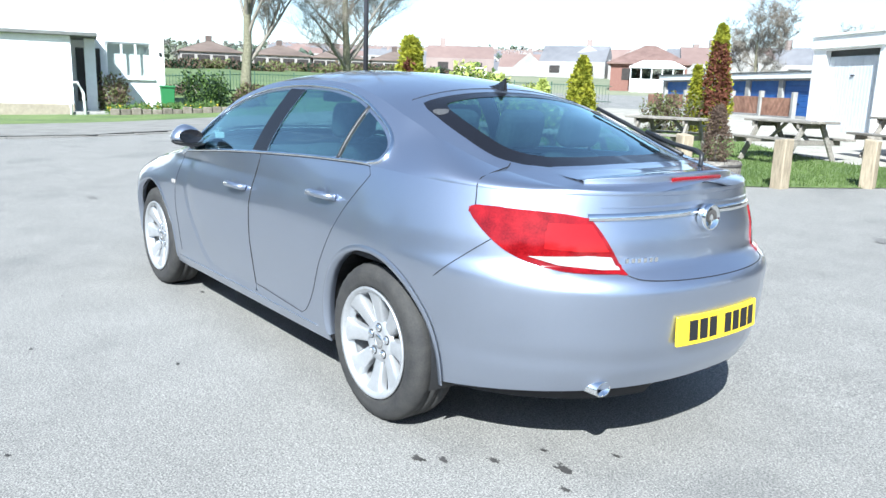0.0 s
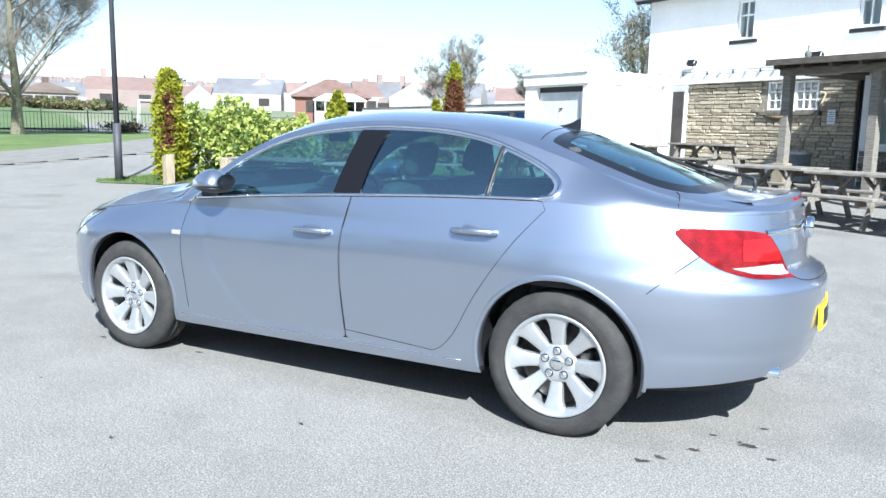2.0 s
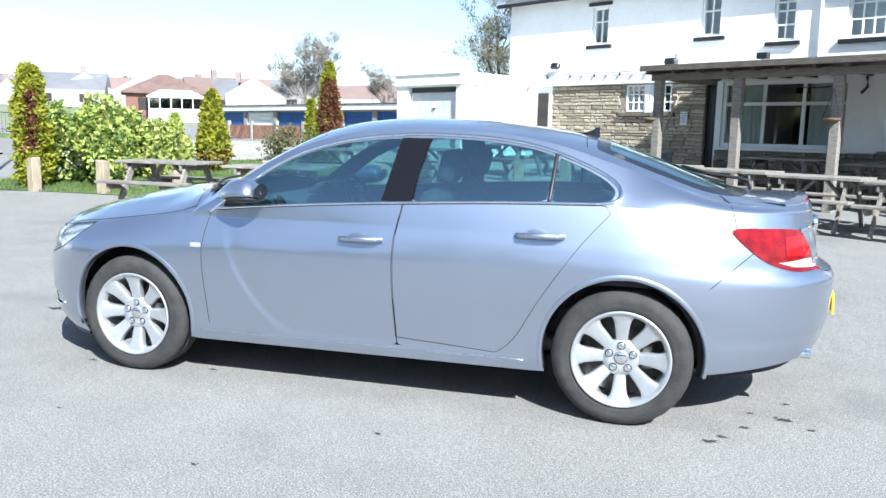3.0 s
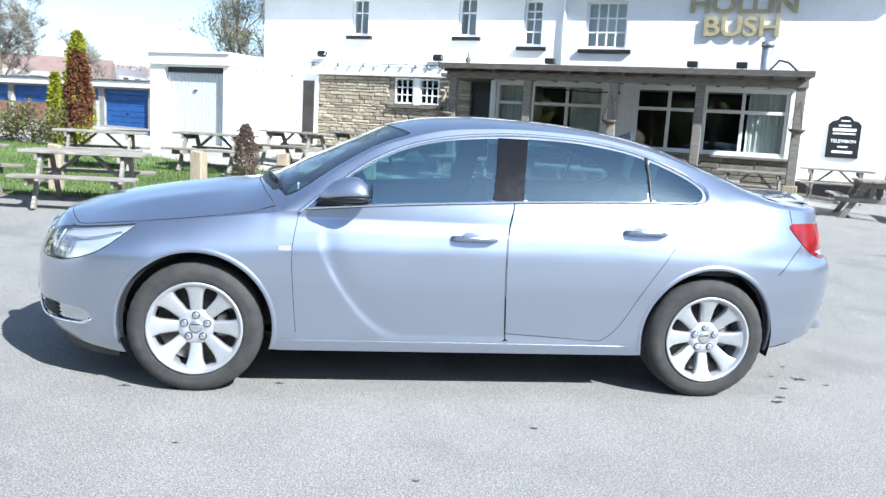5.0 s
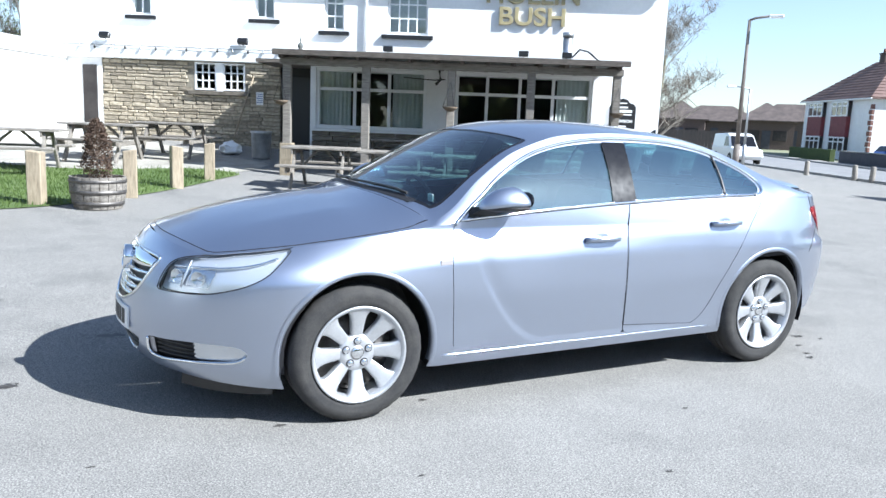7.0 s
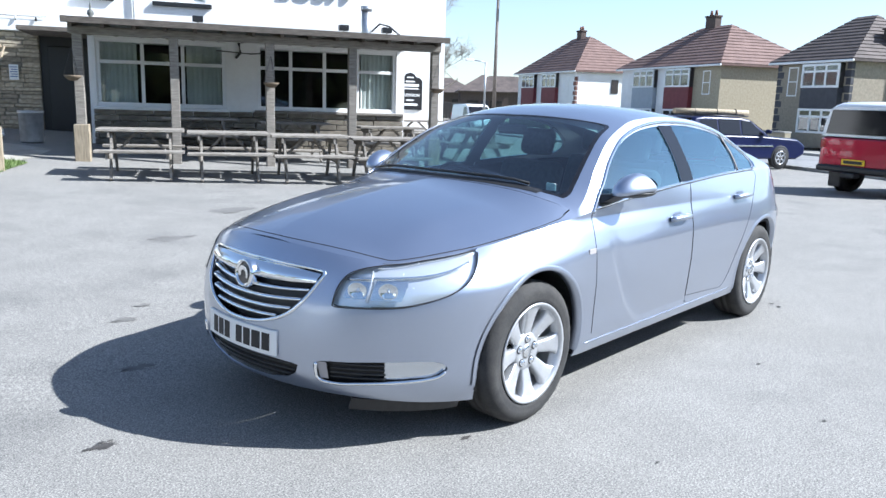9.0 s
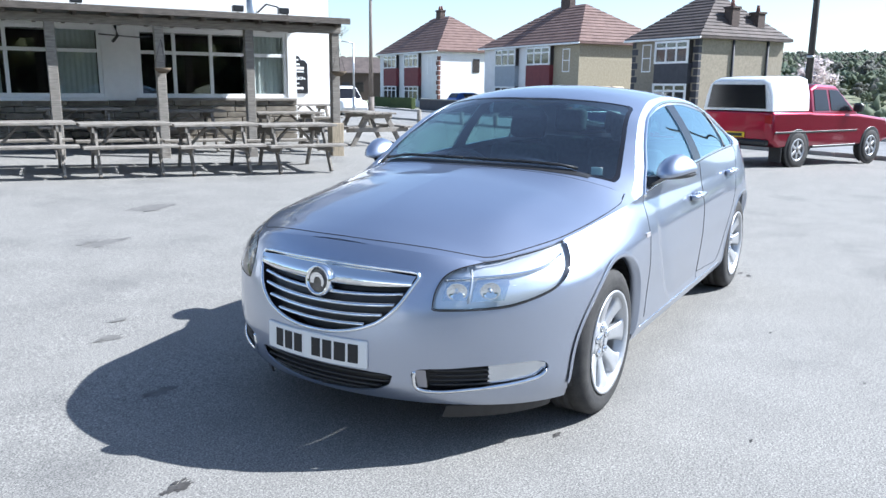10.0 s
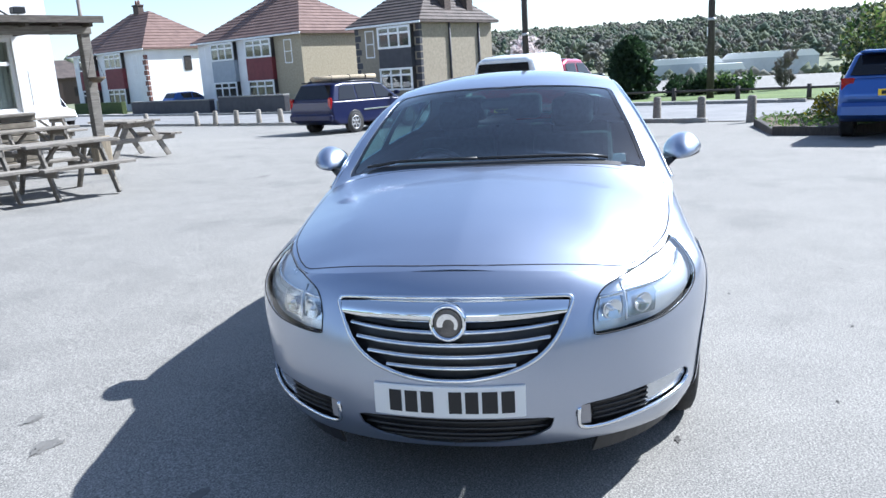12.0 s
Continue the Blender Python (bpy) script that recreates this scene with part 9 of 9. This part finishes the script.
# ---- fence, goal and playing field ----
def railing():
    t = thing("metal_railing", Matrix.Identity(4), "dark green vertical bar railing round the playing field", "fence")
    pts = [np.array(p) for p in ((47.5, -8.0), (45.5, -20.0), (37.5, -33.0), (29.0, -37.0))]
    made = thick = None
    count = 0
    for a, b in zip(pts, pts[1:]):
        L = np.linalg.norm(b - a)
        n = int(L / 0.2)
        for k in range(n):
            p = a + (b - a) * k / n
            z = gz(p[0], p[1]) + 0.05
            m = Matrix.Translation((p[0], p[1], z))
            big = k % 13 == 0
            if big and thick is None:
                thick = part("post", rod((0, 0, 0), (0, 0, 1.35), 0.04, None, 5), LEAF_RAIL, t)
                thick.matrix_basis = m
            elif big:
                alike("post", thick, t, m)
            elif made is None:
                made = part("railing_bar", rod((0, 0, 0), (0, 0, 1.25), 0.014, None, 4), LEAF_RAIL, t)
                made.matrix_basis = m
            else:
                alike("railing_bar", made, t, m)
        for h in (0.15, 1.15):
            za, zb = gz(*a) + h + 0.05, gz(*b) + h + 0.05
            part("rail", rod((a[0], a[1], za), (b[0], b[1], zb), 0.025, None, 5), LEAF_RAIL, t)


LEAF_RAIL = plain("dark green railing paint", (0.03, 0.075, 0.045), 0.5)
railing()
for k, (x, y, w) in enumerate(((44.2, -15.0, 1.2), (38.2, -30.0, 1.3))):
    shrub("bramble", x, y, (w, w, 0.8), 60 + k, "low dark bramble along the railing", [LEAF_DRY, LEAF_DARK], 900, 0.16)


def goal(x, y, turn):
    t = thing("football_goal", Matrix.Translation((x, y, gz(x, y) + 0.1)) @ Matrix.Rotation(radians(turn), 4, "Z"), "white steel football goal on the field", "goal")
    for s in (-1.1, 1.1):
        part("upright", rod((s, 0, 0), (s, 0, 1.9), 0.07, None, 10), WHITE_PAINT, t)
        part("stay", rod((s, 0, 1.9), (s, 1.2, 0.0), 0.03, None, 6), WHITE_PAINT, t)
    part("crossbar", rod((-1.15, 0, 1.9), (1.15, 0, 1.9), 0.07, None, 10), WHITE_PAINT, t)


goal(42.5, -36.5, 40)

# ---- terraces above the field ----
def terrace(az, dist, w, base, eave, top_z, label):
    x, y = dist * math.cos(radians(az)), dist * math.sin(radians(az))
    m = Matrix.Translation((x, y, 0)) @ Matrix.Rotation(radians(az + 90 + 4), 4, "Z")
    t = thing("brown_roofed_house", m, label, "house", "houses above the field")
    part("wall", box(-w / 2, w / 2, -4, 4, base - 3, eave), FAR_RENDER, t)
    part("roof", hip_roof(-w / 2, w / 2, -4, 4, eave, top_z, 0.3), ROOF_RUST, t)
    for k in range(4):
        px = -w / 2 + w * (k + 0.5) / 4
        part("window", box(px - 0.8, px + 0.8, 4.0, 4.06, eave - 1.5, eave - 0.5, 0.02), INDOOR_SHADE, t)
    part("chimney", box(-0.4, 0.4, -0.4, 0.4, top_z - 0.6, top_z + 0.6, 0.03), SOOTY, t)


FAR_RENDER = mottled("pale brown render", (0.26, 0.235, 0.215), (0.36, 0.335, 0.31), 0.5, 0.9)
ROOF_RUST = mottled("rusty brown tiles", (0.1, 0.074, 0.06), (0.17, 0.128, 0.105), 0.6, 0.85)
for k, az in enumerate((-15.5, -21.0, -26.0, -30.2, -34.5)):
    d = 108 + 3 * k
    terrace(az, d, 8.0 if k < 3 else 7.4, 2.4, 5.5, 7.1, "pale rendered house with rusty brown hipped roof")
for k in range(16):
    az = -14 - 1.6 * k
    d = 101 + 3 * math.sin(k * 1.7)
    shrub("hedgerow_bush", d * math.cos(radians(az)), d * math.sin(radians(az)), (3.2, 2.2, 1.2), 80 + k, "brown green hedgerow bush above the field", [LEAF_OLIVE, LEAF_DRY] if k % 3 else [LEAF_DARK, LEAF_DRY], 900, 0.42, "hedge")


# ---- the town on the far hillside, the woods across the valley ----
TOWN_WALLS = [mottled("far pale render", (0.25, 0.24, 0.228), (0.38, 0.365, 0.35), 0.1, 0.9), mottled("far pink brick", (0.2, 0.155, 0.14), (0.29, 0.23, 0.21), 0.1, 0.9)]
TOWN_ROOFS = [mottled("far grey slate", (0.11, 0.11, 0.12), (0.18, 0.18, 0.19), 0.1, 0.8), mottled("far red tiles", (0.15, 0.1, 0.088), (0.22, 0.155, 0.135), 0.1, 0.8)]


def town():
    rnd = random.Random(21)
    verts, faces, mats = [], [], []
    for k in range(3120):
        low = k >= 3000
        az = radians(rnd.uniform(-72, -37) if low else rnd.uniform(-84, -26))
        r = rnd.uniform(125, 275) if low else rnd.uniform(0, 1) ** 0.8 * 620 + 285
        r = round(r / 30) * 30 + rnd.uniform(-5, 5)
        x, y = r * math.cos(az), r * math.sin(az)
        z = gz(x, y) - 0.5
        w, d, e = rnd.uniform(6, 12), rnd.uniform(6, 8), rnd.uniform(2.4, 2.8) if low else rnd.uniform(4.2, 5.4)
        turn = az + math.pi / 2 + rnd.choice((0, 0.15, -0.2, 0.3, 1.57))
        c, s = math.cos(turn), math.sin(turn)
        rise = rnd.uniform(2.0, 2.8)
        pts = [(-w / 2, -d / 2, -2), (w / 2, -d / 2, -2), (w / 2, d / 2, -2), (-w / 2, d / 2, -2), (-w / 2, -d / 2, e), (w / 2, -d / 2, e), (w / 2, d / 2, e), (-w / 2, d / 2, e), (-w / 2, 0, e + rise), (w / 2, 0, e + rise)]
        b = len(verts)
        verts += [(x + px * c - py * s, y + px * s + py * c, z + pz) for px, py, pz in pts]
        wall, roof = int(rnd.random() < 0.28), 2 + int(rnd.random() < 0.4)
        for f, m in (((0, 1, 5, 4), wall), ((1, 2, 6, 5), wall), ((2, 3, 7, 6), wall), ((3, 0, 4, 7), wall), ((4, 8, 7), wall), ((5, 6, 9), wall), ((4, 5, 9, 8), roof), ((6, 7, 8, 9), roof)):
            faces.append(tuple(b + v for v in f))
            mats.append(m)
        for q in range(max(1, int(w / 5))):
            wx = -w / 2 + w * (q + 0.5) / max(1, int(w / 5))
            for side in (-1, 1):
                b = len(verts)
                verts += [(x + px * c - py * s, y + px * s + py * c, z + pz) for px, py, pz in ((wx - 0.8, side * (d / 2 + 0.06), e - 1.7), (wx + 0.8, side * (d / 2 + 0.06), e - 1.7), (wx + 0.8, side * (d / 2 + 0.06), e - 0.6), (wx - 0.8, side * (d / 2 + 0.06), e - 0.6))]
                faces.append((b, b + 1, b + 2, b + 3))
                mats.append(4)
        if rnd.random() < 0.7:
            b = len(verts)
            hx = rnd.uniform(-w / 2, w / 2)
            verts += [(x + px * c - py * s, y + px * s + py * c, z + pz) for pz in (e + rise - 0.4, e + rise + 1.1) for px, py in ((hx - 0.4, -0.4), (hx + 0.4, -0.4), (hx + 0.4, 0.4), (hx - 0.4, 0.4))]
            for f in ((0, 1, 5, 4), (1, 2, 6, 5), (2, 3, 7, 6), (3, 0, 4, 7), (4, 5, 6, 7)):
                faces.append(tuple(b + v for v in f))
                mats.append(1)
    me = bpy.data.meshes.new("hillside_town")
    me.from_pydata(verts, [], faces)
    for m in (*TOWN_WALLS, *TOWN_ROOFS, INDOOR_SHADE):
        me.materials.append(m)
    me.polygons.foreach_set("material_index", mats)
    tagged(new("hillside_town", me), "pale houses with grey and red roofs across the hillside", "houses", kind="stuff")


town()
# Haze is put into these wood colours: paler and greyer than near foliage.
HAZED_WOOD = [leafy("far spring wood paled for haze", (0.2, 0.235, 0.17), (0.29, 0.32, 0.24), 0.03, 0.95, 0.6), leafy("far bare wood paled for haze", (0.24, 0.24, 0.215), (0.33, 0.325, 0.29), 0.03, 0.95, 0.6), leafy("far evergreen wood paled for haze", (0.15, 0.2, 0.155), (0.22, 0.27, 0.21), 0.03, 0.95, 0.6)]


def woods(name, n, az0, az1, r0, r1, size, seed, label, power=0.7, materials=None, heads=22, share=(0.10, 0.19)):
    """Far trees: each a heap of uneven leaf heads, joined because nobody could count them."""
    rng = np.random.default_rng(seed)
    pts = np.array([(1, 0, 0), (-1, 0, 0), (0, 1, 0), (0, -1, 0), (0, 0, 1), (0, 0, -1)], float)
    tris = np.array([(0, 2, 4), (2, 1, 4), (1, 3, 4), (3, 0, 4), (2, 0, 5), (1, 2, 5), (3, 1, 5), (0, 3, 5)])
    az, r = np.radians(rng.uniform(az0, az1, n)), r0 + (r1 - r0) * rng.random(n) ** power
    x, y, s = r * np.cos(az), r * np.sin(az), size * rng.uniform(0.6, 1.3, n)
    z = np.array([gz(a, b) for a, b in zip(x, y)])
    d = rng.normal(size=(n, heads, 3))
    d *= (rng.random((n, heads, 1)) ** 0.4) / np.linalg.norm(d, axis=2, keepdims=True)
    centre = np.stack((x, y, z + s * 0.5), 1)[:, None] + d * s[:, None, None] * np.array((0.42, 0.42, 0.46))
    w = s[:, None] * rng.uniform(*share, (n, heads))
    verts = centre[:, :, None] + pts * w[..., None, None] * rng.uniform(0.45, 1.5, (n, heads, len(pts), 1)) + rng.normal(0, 0.25, (n, heads, len(pts), 3)) * w[..., None, None]
    faces = (np.arange(n * heads)[:, None, None] * len(pts) + tris).reshape(-1, 3)
    me = bpy.data.meshes.new(name)
    me.from_pydata(verts.reshape(-1, 3).tolist(), [], faces.tolist())
    for m in materials or HAZED_WOOD:
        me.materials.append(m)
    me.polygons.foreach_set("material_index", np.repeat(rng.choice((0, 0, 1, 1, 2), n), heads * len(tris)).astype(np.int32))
    me.shade_smooth()
    tagged(new(name, me), label, "woods", kind="stuff")


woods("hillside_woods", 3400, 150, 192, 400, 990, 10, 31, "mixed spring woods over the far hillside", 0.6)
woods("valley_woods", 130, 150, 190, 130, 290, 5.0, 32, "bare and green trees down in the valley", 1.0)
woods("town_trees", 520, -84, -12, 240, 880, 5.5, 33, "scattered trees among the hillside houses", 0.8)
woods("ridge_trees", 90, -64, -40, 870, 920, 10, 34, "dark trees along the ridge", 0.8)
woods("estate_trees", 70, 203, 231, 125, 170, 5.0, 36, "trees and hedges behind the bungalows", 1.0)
# Behind the camera: unseen trees added so glass and paint mirror something dark.
woods("unseen_tree_belt", 70, 4, 148, 37, 45, 7.0, 35, "unseen belt of dark trees added for darker reflections", 1.0, [LEAF_DARK, LEAF_OLIVE, LEAF_DARK], 30, (0.12, 0.24))


def shed(az, r, w, d, top_z, label):
    x, y = r * math.cos(radians(az)), r * math.sin(radians(az))
    z = gz(x, y)
    t = thing("industrial_shed", Matrix.Translation((x, y, z)) @ Matrix.Rotation(radians(az - 90), 4, "Z"), label, "shed", "sheds in the valley")
    e = top_z - z - 1.6
    part("wall", box(-w / 2, w / 2, -d / 2, d / 2, -1, e), SHED_WALL, t)
    part("roof", prism([(-w / 2 - 0.5, e), (w / 2 + 0.5, e), (w / 2 - w * 0.06, e + 2.2), (-w / 2 + w * 0.06, e + 2.2)], -d / 2, d / 2, "XZ"), WHITE_PAINT, t)


SHED_WALL = mottled("grey metal cladding", (0.42, 0.44, 0.45), (0.54, 0.56, 0.57), 0.1, 0.6)
shed(173.0, 320, 26, 20, -0.4, "long low white roofed industrial shed")
shed(167.6, 330, 34, 20, 0.3, "long low white roofed industrial shed")
shed(170.5, 300, 14, 12, -3.0, "low grey industrial shed")
